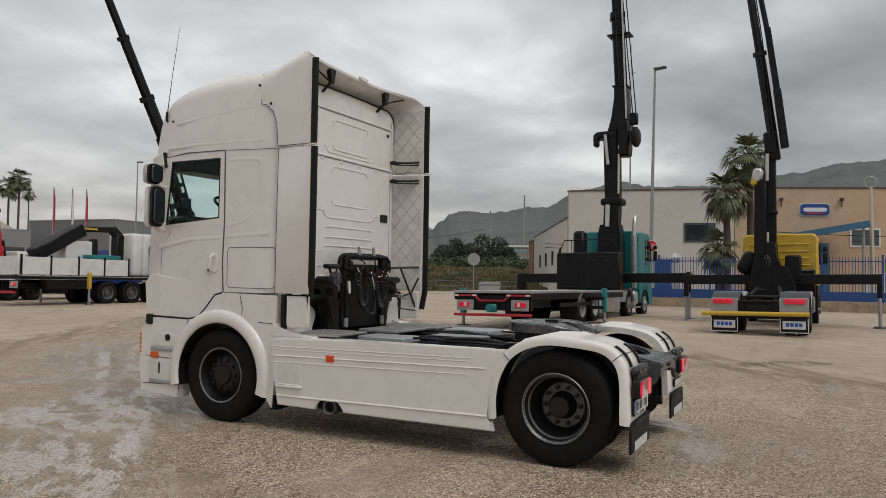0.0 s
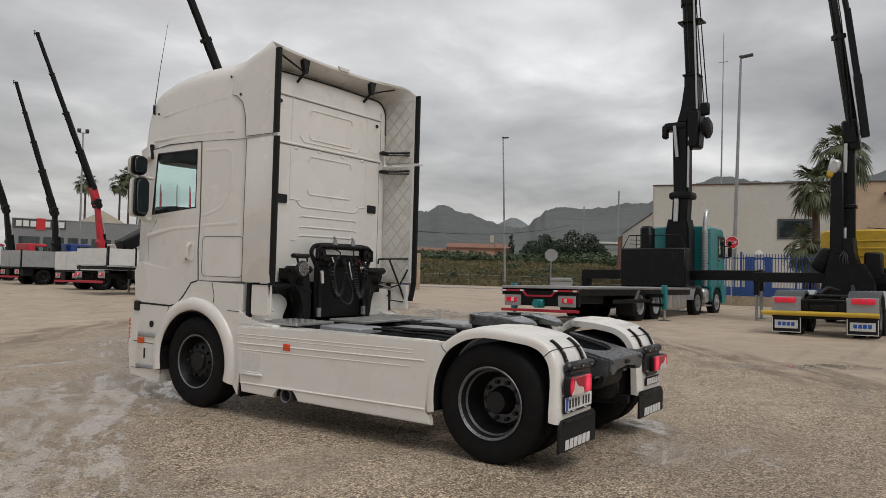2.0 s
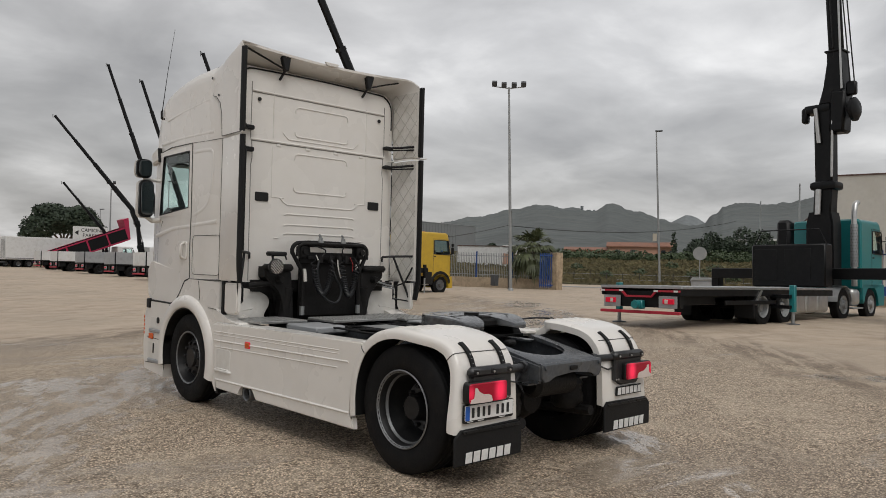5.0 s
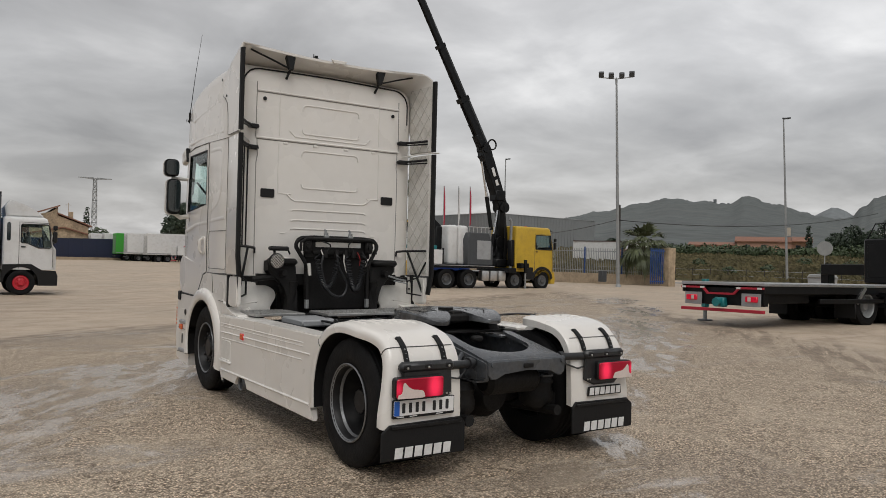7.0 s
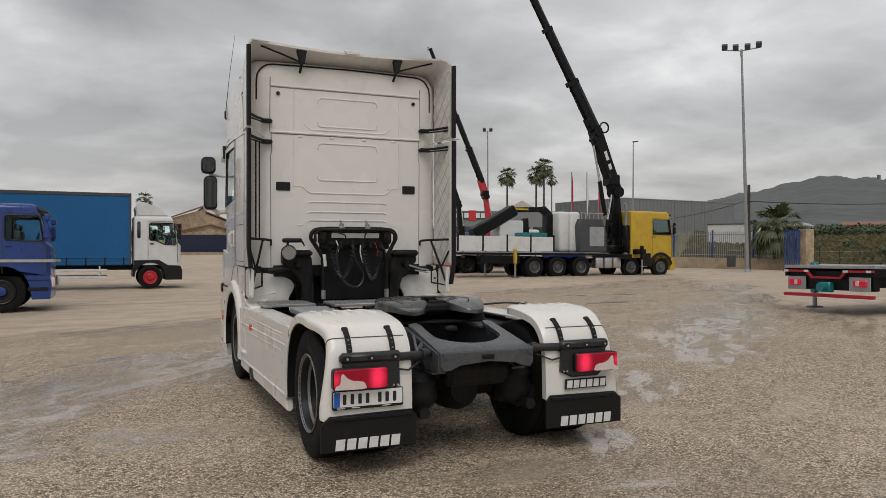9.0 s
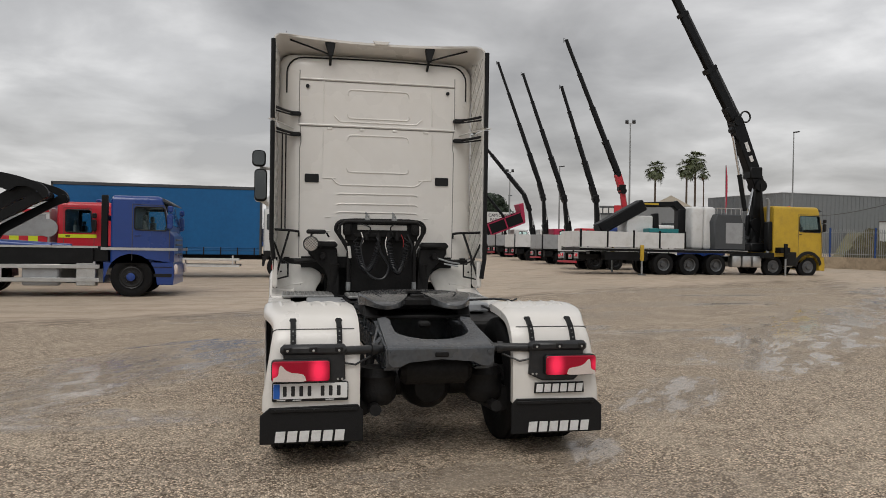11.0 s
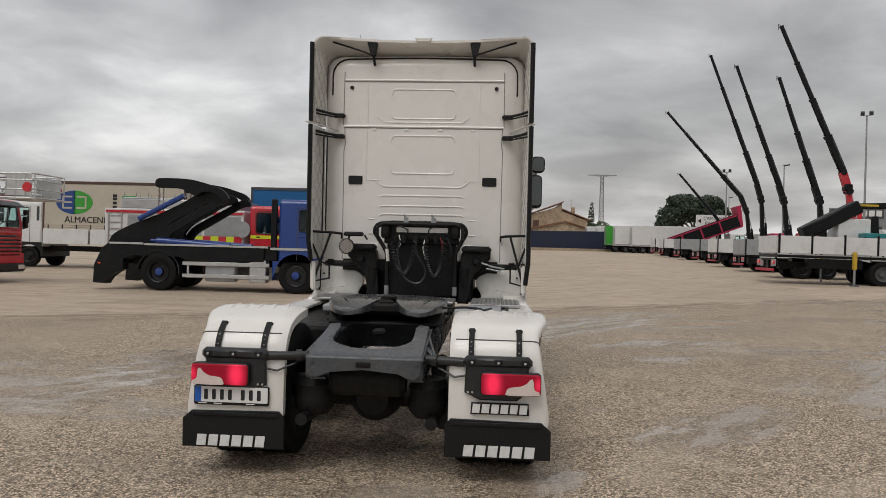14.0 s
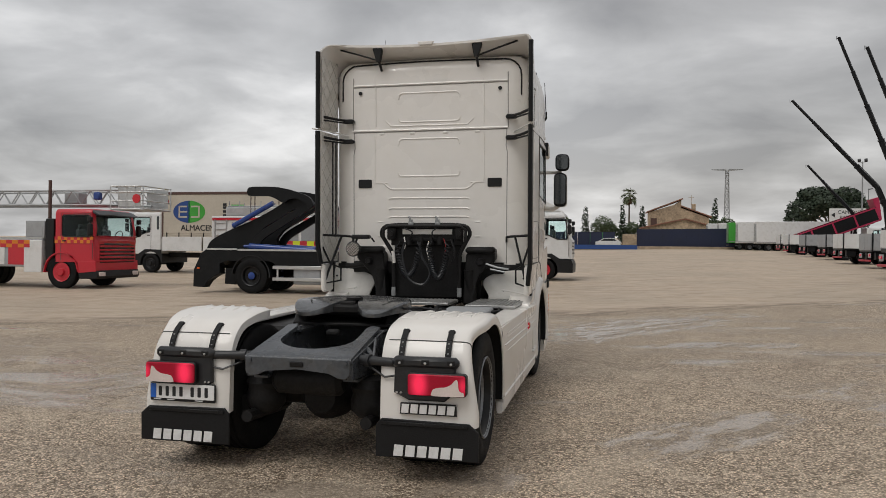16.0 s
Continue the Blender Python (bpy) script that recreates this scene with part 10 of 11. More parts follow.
# trees and hedges along the field
for az, d, s_ in ((61.9, 152, 0.75), (62.9, 148, 0.92), (64.0, 150, 0.80), (65.0, 155, 1.12), (66.2, 150, 1.0), (67.0, 152, 0.7), (47.0, 160, 0.5)):
    x, y = polar(az, d)
    tree(standing(x, y, 0, 3.6), "field_tree", "dark round-headed tree beyond the field", 3.0 * s_, 0.25, [(0, 0, 4.4 * s_, 2.4 * s_, 0.95), (-1.5, 0.5, 3.0 * s_, 1.9 * s_, 0.95), (1.6, -0.4, 3.2 * s_, 2.0 * s_, 0.95), (-0.4, 0, 1.6 * s_, 2.0 * s_, 0.9), (0.9, 0.3, 5.6 * s_, 1.4 * s_, 1.0)], 1900, 0.5)
bm = B()
for az in np.arange(50.0, 68.5, 0.45):
    for row in range(2):
        x, y = polar(az + random.uniform(-0.2, 0.2), 138 + 8 * row + random.uniform(-2, 2))
        r = random.uniform(0.9, 1.5) + (0.2 if az > 60 else 0)
        leaf_cloud(bm, [(x, y, ground_height(x, y) + 3.7 + r * 0.5 + row * 0.5, r, 0.85)], 190, 0.5)
tagged(part("hedge", bm, M_LEAF, smooth=False), "grey-green overgrown hedge along the field", "hedge", kind="stuff")
for az, d, r in ((62.0, 100, 1.3), (58.0, 104, 1.0), (53.4, 112, 1.0), (64.5, 96, 0.9), (49.0, 108, 1.2), (55.6, 97, 0.9), (60.2, 118, 1.1), (51.5, 99, 0.8), (63.2, 112, 1.2)):
    x, y = polar(az, d)
    z = float(np.interp(d, (88, 92, 105, 125, 150), (0, 0.15, 1.0, 2.6, 4.4)))
    tree(standing(x, y, 0, z), "shrub", "grey-green shrub in the field", 0.4, 0.06, [(0, 0, r * 0.6, r, 0.8), (r * 0.6, 0, r * 0.4, r * 0.7, 0.8)], 500, 0.3, M_LEAF)
for x, y, s_ in ((55.0, 84.0, 1.1), (51.0, 86.0, 1.0), (47.5, 88.0, 0.9)):
    tree(standing(x, y), "shrub", "green shrub by the dealer's building", 0.8, 0.15, [(0, 0, 2.2 * s_, 2.2 * s_, 0.8), (2.0, 0, 1.8 * s_, 1.8 * s_, 0.8)], 900, 0.4, M_LEAF)


# ---- buildings ----
def wall_box(parent, name, a, b, z0, z1, t, material, label=""):
    """a wall of thickness t from a to b"""
    a, b = Vector((*a, 0)), Vector((*b, 0))
    d = b - a
    bm = B()
    box(bm, (0, 0, 0), (d.length, t, z1 - z0))
    mm = Matrix.Translation(((a + b) / 2) + Vector((0, 0, (z0 + z1) / 2))) @ pose(0, 0, 0, 0, 0, math.degrees(math.atan2(d.y, d.x)))
    bmesh.ops.transform(bm, matrix=mm, verts=bm.verts[:])
    return part(name, bm, material, parent, label, smooth=False)


def hall(name, label, corners, z_top, material, roof_mat, z0=-0.5, coping=None):
    """a hall of four walls with a roof slab set below its parapet"""
    h = thing(name, label, "building")
    for i in range(4):
        wall_box(h, "wall", corners[i], corners[(i + 1) % 4], z0, z_top, 0.3, material)
    bm = B()
    prism(bm, corners, z_top - 0.6, z_top - 0.4, "Z")
    part("roof", bm, roof_mat, h)
    bm = B()
    for i in range(4):
        a, b = Vector((*corners[i], z_top + 0.05)), Vector((*corners[(i + 1) % 4], z_top + 0.05))
        beam(bm, a, b, 0.45, 0.12)
    part("coping", bm, coping or M_BROWN, h)
    return h


def panel_on(parent, name, a, b, u0, u1, z0, z1, material, out=0.17, t=0.06, label=""):
    """something flat fixed to the wall a-b between u0 and u1 metres along it"""
    a, b = Vector(a), Vector(b)
    d = (b - a).normalized()
    n = Vector((-d.y, d.x))
    p, q = a + d * u0 + n * out, a + d * u1 + n * out
    return wall_box(parent, name, (p.x, p.y), (q.x, q.y), z0, z1, t, material, label)


white_hall = hall("white_warehouse", "large plain white rendered warehouse", [(63.2, 20.6), (66.4, 5.95), (105, 5.95), (105, 20.6)], 10.5, M_WALLWHITE, M_WAREHOUSE)
panel_on(white_hall, "window_frame", (63.2, 20.6), (66.4, 5.95), 10.6, 13.4, 5.6, 7.4, M_DARKGREY, -0.17, 0.08)
panel_on(white_hall, "window", (63.2, 20.6), (66.4, 5.95), 10.8, 13.2, 5.8, 7.2, M_DARKGLASS, -0.20, 0.06)
panel_on(white_hall, "roller_door", (63.2, 20.6), (66.4, 5.95), 8.0, 10.2, -0.2, 4.0, M_SIGNBLUE, -0.17, 0.08)
wing = hall("low_wing", "low white and red-brown wing of the warehouse", [(64.3, 21.0), (93.8, 35.3), (97.0, 29.0), (80.0, 20.9)], 8.0, M_WALLWHITE, M_TILE)
for k in range(4):
    panel_on(wing, "window", (64.3, 21.0), (93.8, 35.3), 4 + 6.5 * k, 5.6 + 6.5 * k, 3.6, 5.2, M_DARKGLASS, 0.17, 0.06)
shed = hall("brick_shed", "red-brown brick shed by the lane", [(94.2, 35.6), (99.0, 38.0), (101.0, 34.0), (97.0, 31.0)], 7.6, M_TILE, M_TILE)
ochre = hall("ochre_warehouse", "ochre rendered warehouse with a blue oval sign", [(66.4, 5.9), (82.1, -36.3), (110, -36.3), (105, 5.9)], 10.6, M_WALLORANGE, M_WAREHOUSE)
FA, FB = (66.4, 5.9), (82.1, -36.3)
# the maker's sign as a plain framed shape
sign = thing("wall_sign", "blue framed wall sign with a plain white bar", "sign", Matrix.Translation((68.66, -0.7, 8.65)) @ pose(0, 0, 0, 0, 0, 20.4))
for name, w, h, mm, dx in (("sign_rim", 2.65, 1.20, M_PANELWHITE, 0.0), ("sign_face", 2.5, 1.05, M_SIGNBLUE, -0.05), ("sign_bar", 2.0, 0.36, M_MARK, -0.09)):
    bm = B()
    prism(bm, [(-w / 2, -h * 0.36), (-w * 0.40, -h / 2), (w * 0.40, -h / 2), (w / 2, -h * 0.36), (w / 2, h * 0.36), (w * 0.40, h / 2), (-w * 0.40, h / 2), (-w / 2, h * 0.36)], dx - 0.05, dx, "X")
    part(name, bm, mm, sign)
bm = B()
prism(bm, [(-1.0, -0.40), (0.9, -0.40), (0.4, -0.28), (-0.4, -0.30)], -0.15, -0.10, "X")
part("sign_wave", bm, M_SIGNRED, sign)
for y in (2.0, -2.9):
    bm = B()
    XW = 66.4 + (5.9 - y) * 0.372
    box(bm, (XW - 0.5, y, 9.55), (0.5, 0.35, 0.25), 0.04)
    tube(bm, [(XW - 0.4, y, 9.4), (XW - 0.2, y, 8.9)], 0.04, 6)
    tagged(part("flood_lamp", bm, M_BROWN), "small flood lamp on the ochre wall", "lamp", group="wall flood lamps")
panel_on(ochre, "window_frame", FA, FB, 10.0, 12.6, 5.3, 7.0, M_PANELWHITE, -0.17, 0.08)
panel_on(ochre, "window", FA, FB, 10.15, 12.45, 5.45, 6.85, M_DARKGLASS, -0.20, 0.06)
panel_on(ochre, "door", FA, FB, 5.6, 8.2, -0.3, 5.6, M_CANOPY, -0.17, 0.08)
panel_on(ochre, "low_band", FA, FB, 11.0, 30.0, -0.3, 3.0, M_WALLWHITE, -0.16, 0.05)
# blue canopy on posts
can = thing("canopy", "faded blue canopy roof beside the ochre wall", "canopy")
bm = B()
prism(bm, [(68.6, 6.5), (68.6, 6.3), (52.0, 5.3), (52.0, 5.5)], -4.4, 2.4, "Y")
for v_ in bm.verts:
    v_.co.z += (-v_.co.y - 0.5) * 0.16
part("canopy_roof", bm, M_CANOPY, can)
bm = B()
beam(bm, (52.0, 2.4, 4.95), (52.0, -4.4, 6.1), 0.25, 0.45)
part("canopy_beam", bm, M_CANOPY, can)
for y, z in ((2.0, 5.0), (-4.0, 6.0)):
    bm = B()
    tube(bm, [(52.2, y, 0.2), (52.2, y, z)], 0.09, 8)
    part("post", bm, M_STEEL, can)
# grey warehouse behind the yellow truck
WA, WB, WC = (84.5, 132.0), (85.2, 110.0), (113.0, 110.5)
grey = hall("grey_warehouse", "long grey metal-clad warehouse", [WA, WB, WC, (WA[0] + WC[0] - WB[0], WA[1] + WC[1] - WB[1])], 11.0, M_WAREHOUSE, M_WAREHOUSE, coping=M_GREYPAINT)
for k in range(44):
    panel_on(grey, "cladding_rib", WA, WB, 0.3 + 0.47 * k, 0.36 + 0.47 * k, 0, 10.9, M_WAREHOUSE, -0.18, 0.06)
for k in range(26):
    panel_on(grey, "cladding_rib", WB, WC, 0.4 + 0.85 * k, 0.46 + 0.85 * k, 0, 10.9, M_WAREHOUSE, -0.18, 0.06)
annex = hall("white_annex", "small white and red annex behind the fence", [(79, 72), (92, 77), (90, 84), (77, 79)], 5.2, M_PANELWHITE, M_SALMON)
panel_on(annex, "red_band", (79, 72), (92, 77), 0.5, 13, 2.6, 4.2, M_SALMON, -0.18, 0.06)
# dealer's building at the end of the yard
DA, DB = (59.5, 131.0), (77.0, 121.0)
dealer = hall("dealer_building", "low grey dealer building with a dark sign band", [DA, DB, (82.0, 130.0), (64.5, 140.0)], 8.6, M_WAREHOUSE, M_WAREHOUSE, coping=M_GREYPAINT)
bm = B()
prism(bm, [(0, 8.6), (8.0, 8.6), (4.0, 10.8)], -0.15, 0.15, "Y")
bmesh.ops.transform(bm, matrix=Matrix.Translation((68.2, 126.0, 0)) @ pose(0, 0, 0, 0, 0, -29.7), verts=bm.verts[:])
part("gable", bm, M_CREAM, dealer)
panel_on(dealer, "sign_band", DA, DB, 0.1, 8.2, 7.0, 8.6, M_DARKGREY, -0.20, 0.1)
for k in range(7):
    if k != 3:
        panel_on(dealer, "sign_bar", DA, DB, 0.5 + 1.1 * k, 1.35 + 1.1 * k, 7.3, 8.3, M_MARK, -0.27, 0.05)
sg = panel_on(dealer, "sign_panel", DA, DB, 3.6, 5.0, 6.8, 8.8, M_SIGNRED, -0.27, 0.06)
for k in range(5):
    panel_on(dealer, "window", DA, DB, 1.0 + 3.8 * k, 4.2 + 3.8 * k, 1.0, 5.6, M_DARKGLASS, -0.18, 0.06)

# stone house behind the garden wall
house = thing("stone_house", "two-storey brown stone house with tiled roofs", "house")
HX, HY = 13.0, 138.0
bm = B()
prism(bm, [(HX - 5.0, -0.5), (HX - 5.0, 6.6), (HX - 0.4, 8.0), (HX + 0.6, 8.8), (HX + 0.6, 7.4), (HX + 5.4, 5.6), (HX + 5.4, -0.5)], HY, HY + 8, "Y")
part("upper_wall", bm, M_STONEWALL, house, smooth=False)
bm = B()
prism(bm, [(HX - 6.2, -0.5), (HX - 6.2, 3.6), (HX + 0.9, 5.1), (HX + 6.2, 3.6), (HX + 6.2, -0.5)], HY - 5, HY + 0.02, "Y")
part("lower_wall", bm, M_STONEWALL, house, smooth=False)
bm = B()
for p, q in (((HX - 5.4, 6.55), (HX + 0.9, 8.95)), ((HX + 0.5, 7.65), (HX + 5.9, 5.6))):
    prism(bm, [p, q, (q[0], q[1] + 0.22), (p[0], p[1] + 0.22)], HY - 0.3, HY + 8.3, "Y")
for p, q in (((HX - 6.7, 3.5), (HX + 0.9, 5.15)), ((HX + 0.9, 5.15), (HX + 6.7, 3.5))):
    prism(bm, [p, q, (q[0], q[1] + 0.22), (p[0], p[1] + 0.22)], HY - 5.4, HY - 0.1, "Y")
part("roof", bm, M_TILE, house)
bm = B()
box(bm, (HX - 4.2, HY - 0.05, 4.6), (1.1, 0.2, 1.8), 0.02)
part("shutter", bm, M_BROWN, house)
bm = B()
box(bm, (HX + 3.0, HY + 3, 7.4), (0.7, 0.7, 1.6), 0.03)
tube(bm, [(HX + 2.6, HY + 3, 8.1), (HX + 2.6, HY + 3, 9.8)], 0.04, 5)
tube(bm, [(HX + 2.1, HY + 3, 9.4), (HX + 3.1, HY + 3, 9.4)], 0.03, 5)
part("chimney", bm, M_STONEWALL, house)
# navy sheeting along the garden wall, green gate, white car
gw = thing("garden_wall", "low kerb with dark navy sheeting fence", "fence", kind="structure")
for k in range(14):
    bm = B()
    x0 = 5.5 + 1.9 * k
    box(bm, (x0 + 0.95, 121.0, 1.75 + ground_height(x0, 121)), (1.86, 0.08, 2.9), 0.01)
    part("sheet", bm, M_NAVY, gw)
    bm = B()
    tube(bm, [(x0, 121.0, 0.0), (x0, 121.0, 3.4)], 0.06, 6)
    part("post", bm, M_NAVY, gw)
bm = B()
span(bm, (-8, 119.6, -0.3), (32, 120.4, 0.52))
part("kerb_wall", bm, M_LOWWALL, gw)
for k in range(5):
    bm = B()
    x0 = -8.0 + 2.0 * k
    box(bm, (x0 + 1.0, 121.2, 1.5), (1.95, 0.08, 2.6), 0.01)
    part("sheet", bm, M_NAVY, gw)
bm = B()
span(bm, (-7.5, 119.0, 0.0), (5.5, 119.1, 0.7))
part("blue_band", bm, M_FENCEBLUE, gw)
bm = B()
box(bm, (-0.6, 122.5, 1.4), (3.6, 0.1, 2.9), 0.01)
tagged(part("gate_leaf", bm, M_GREEN), "green sheet gate behind the wall", "gate")
bm = B()
box(bm, (4.4, 122.8, 1.2), (2.4, 0.4, 2.6), 0.02)
tagged(part("stone_pier", bm, M_STONEWALL), "pale stone pier behind the wall", "wall")
car = thing("white_car", "small white hatchback parked behind the wall", "car", Matrix.Translation((0.9, 120.9, 0.35)))
bm = B()
prism(bm, [(-2.0, 0.3), (-2.0, 0.85), (-1.4, 0.95), (-0.7, 1.42), (0.9, 1.45), (1.7, 1.0), (2.0, 0.9), (2.0, 0.3)], -0.8, 0.8, "Y", 0.06, 2)
part("body", bm, M_PANELWHITE, car)
for s in (-1, 1):
    bm = B()
    prism(bm, [(-1.15, 0.98), (-0.62, 1.36), (0.85, 1.38), (1.4, 1.0)], s * 0.80, s * 0.815, "Y")
    part("side_window", bm, M_DARKGLASS, car)
for x in (-1.3, 1.25):
    for s in (-1, 1):
        wheel_at(car, x, s, 0.8, 0.31, M_RIM, False, 0.2)

# salmon farmhouse beyond the field, pale sheds
farm = thing("farmhouse", "low salmon farmhouse with tiled roof beyond the field", "house")
fx, fy = polar(57.0, 165)
FM = Matrix.Translation((fx, fy, 4.4)) @ pose(0, 0, 0, 0, 0, -57)
for name, x0, x1, y0, y1, z1, mm in (("wall", -4, 6, -3, 3, 3.3, M_SALMON), ("wing_wall", -13, -4, -2.5, 2.5, 2.4, M_SALMON), ("porch_wall", 6, 9.5, -2.5, 2, 3.4, M_SALMON)):
    bm = B()
    span(bm, (x0, y0, -1.5), (x1, y1, z1))
    bmesh.ops.transform(bm, matrix=FM, verts=bm.verts[:])
    part(name, bm, mm, farm, smooth=False)
for x0, x1, h0, h1 in ((-4.4, 6.0, 3.3, 4.3), (-13.4, -4.1, 2.4, 3.1), (6.1, 9.8, 3.4, 4.4)):
    bm = B()
    prism(bm, [(-3.4, h0), (0, h1), (3.4, h0), (3.4, h0 - 0.2), (-3.4, h0 - 0.2)], x0, x1, "X")
    bmesh.ops.transform(bm, matrix=FM, verts=bm.verts[:])
    part("roof", bm, M_TILE, farm)
for x in (-2, 1, 7.2, 8.9):
    bm = B()
    box(bm, (x, -3.03 if x < 6 else -2.53, 2.0), (0.9, 0.1, 1.2))
    bmesh.ops.transform(bm, matrix=FM, verts=bm.verts[:])
    part("window", bm, M_DARKGLASS, farm)
bm = B()
box(bm, (5.5, 0, 5.4), (0.8, 0.8, 1.6))
bmesh.ops.transform(bm, matrix=FM, verts=bm.verts[:])
part("chimney", bm, M_CREAM, farm)
for az, d, w, h, mm in ((49.6, 190, 9, 3.6, M_PANELWHITE), (50.9, 200, 7, 3.0, M_CREAM), (53.2, 185, 8, 2.8, M_PANELWHITE), (48.4, 175, 6, 3.2, M_PANELWHITE)):
    x, y = polar(az, d)
    sh = thing("far_shed", "pale low shed in the distance", "shed", Matrix.Translation((x, y, 4.0)) @ pose(0, 0, 0, 0, 0, -az))
    bm = B()
    prism(bm, [(-w / 2, -2)] + arc(0, h * 0.6, w / 2, 180, 0, 10, h * 0.5)[::1] + [(w / 2, -2)], -4, 4, "Y")
    part("shell", bm, mm, sh)
    bm = B()
    box(bm, (0, -4.05, h * 0.2), (w * 0.3, 0.1, h * 0.8))
    part("door", bm, M_GREYPAINT, sh)
# stadium stand and masts
for az, d, zt in ((68.3, 230, 28.0), (66.0, 260, 26.0)):
    x, y = polar(az, d)
    ms = thing("floodlight_mast", "distant sports-ground floodlight mast", "lamp", Matrix.Translation((x, y, 6)))
    bm = B()
    tube(bm, [(0, 0, -5), (0, 0, zt - 6)], [0.4, 0.2], 6)
    part("mast", bm, M_STEEL, ms)
    bm = B()
    for k in range(4):
        box(bm, (0, 0, zt - 6 - 0.9 * k), (0.4, 3.2 - 0.2 * k, 0.5), 0, pose(0, 0, 0, 0, 0, -az + 90 - 90))
    part("lamp_bank", bm, M_GREYPAINT, ms)
st = thing("grandstand", "distant pale grandstand with a thin roof", "building")
x, y = polar(67.3, 210)
for a, b, mm, nm in (((-9, -4, 0), (9, 4, 5.5), M_WALLWHITE, "stand"), ((-11, -6, 7.2), (11, 5, 7.7), M_PANELWHITE, "stand_roof")):
    bm = B()
    span(bm, a, b)
    bmesh.ops.transform(bm, matrix=Matrix.Translation((x, y, 4)) @ pose(0, 0, 0, 0, 0, -67), verts=bm.verts[:])
    part(nm, bm, mm, st)
for k in range(5):
    bm = B()
    tube(bm, [(-10 + 5 * k, -5, 0), (-10 + 5 * k, -5, 7.2)], 0.15, 6)
    bmesh.ops.transform(bm, matrix=Matrix.Translation((x, y, 4)) @ pose(0, 0, 0, 0, 0, -67), verts=bm.verts[:])
    part("stand_post", bm, M_STEEL, st)


# ---- posts, lamps, pylon, wires ----
def lamp_post(x, y, h, kind, label, lean=(0, 0), heading=0, wide=True):
    v = thing("street_lamp", label, "lamp", Matrix.Translation((x, y, ground_height(x, y))))
    top = (lean[0], lean[1], h)
    bm = B()
    tube(bm, [(0, 0, -0.2), (lean[0] * 0.5, lean[1] * 0.5, h * 0.5), top], [0.14, 0.11, 0.07], 10)
    part("pole", bm, M_STEEL, v)
    bm = B()
    lathe(bm, [(0, 0), (0.22, 0), (0.20, 0.25), (0.15, 0.3), (0, 0.3)], (0, 0, -0.1), "Z", 10)
    part("base", bm, M_STEEL, v)
    c, s_ = math.cos(radians(heading)), math.sin(radians(heading))
    if kind == "flood":
        bm = B()
        bow = [(top[0] + c * k, top[1] + s_ * k, h - 0.10 + 0.12 * abs(k)) for k in ((-1.25, -0.7, 0.0, 0.7, 1.25) if wide else (-0.5, -0.25, 0.0, 0.25, 0.5))]
        tube(bm, bow, 0.045, 6)
        tube(bm, [(top[0], top[1], h - 0.5), (top[0], top[1], h - 0.1)], 0.09, 8)
        part("crossbar", bm, M_STEEL, v)
        for k in ((-1.15, -0.40, 0.40, 1.15) if wide else (-0.42, 0.42)):
            p = (top[0] + c * k, top[1] + s_ * k, h + 0.12 + 0.12 * abs(k))
            bm = B()
            prism(bm, [(-0.16, -0.20), (0.10, -0.24), (0.20, 0.0), (0.10, 0.22), (-0.16, 0.18)], -0.20, 0.20, "X", 0.03)
            bmesh.ops.transform(bm, matrix=Matrix.Translation(p) @ pose(0, 0, 0, 30, 0, heading), verts=bm.verts[:])
            tube(bm, [(p[0], p[1], p[2] - 0.22), (p[0], p[1], p[2] - 0.05)], 0.03, 5)
            part("floodlight", bm, M_DARKGREY, v)
    else:
        bm = B()
        beam(bm, (top[0], top[1], h), (top[0] - c * 0.75, top[1] - s_ * 0.75, h + 0.10), 0.34, 0.16, 0.04)
        box(bm, (top[0], top[1], h + 0.04), (0.2, 0.2, 0.14), 0.03)
        part("lamp_head", bm, M_DARKGREY, v)
    return v


lamp_post(39.6, 35.2, 16.1, "flood", "tall steel mast with four floodlights", (-0.42, 0.42), -46)
lamp_post(72.0, 41.3, 17.8, "lamp", "slim grey street lamp in the field", (-0.4, 0.6), 150)
lamp_post(44.3, 8.9, 16.0, "lamp", "tall grey street lamp by the fence", (0.06, -0.26), 100)
lamp_post(41.3, 79.4, 16.2, "flood", "far steel mast with two floodlights", (-0.1, 0.3), -27, False)
lamp_post(69.9, 87.2, 17.4, "lamp", "grey street lamp by the warehouse", (0, 0.2), 140)
lamp_post(41.6, 104.0, 13.0, "lamp", "far grey street lamp", (0, 0.2), 160)
lamp_post(35.5, 110.0, 12.5, "flood", "far mast behind the row of trucks", (0, 0.2), -20, False)
lamp_post(48.0, 150.0, 11.0, "lamp", "far street lamp behind the trailers", (0, 0.2), 160)
# wooden pole behind the gate fence and its wire
wp = thing("utility_pole", "dark wooden utility pole by the fence", "pole", standing(42.6, 38.0))
bm = B()
tube(bm, [(0, 0, -0.2), (0, 0, 6.6)], [0.14, 0.11], 8)
part("pole", bm, M_WOOD, wp)


def wire(a, b, sag, name="wire", r=0.03):
    a, b = Vector(a), Vector(b)
    bm = B()
    tube(bm, [a.lerp(b, t) - Vector((0, 0, sag * 4 * t * (1 - t))) for t in [i / 14 for i in range(15)]], r, 4)
    tagged(part(name, bm, M_BLACK), "thin black overhead cable", "cable", group="overhead cables")


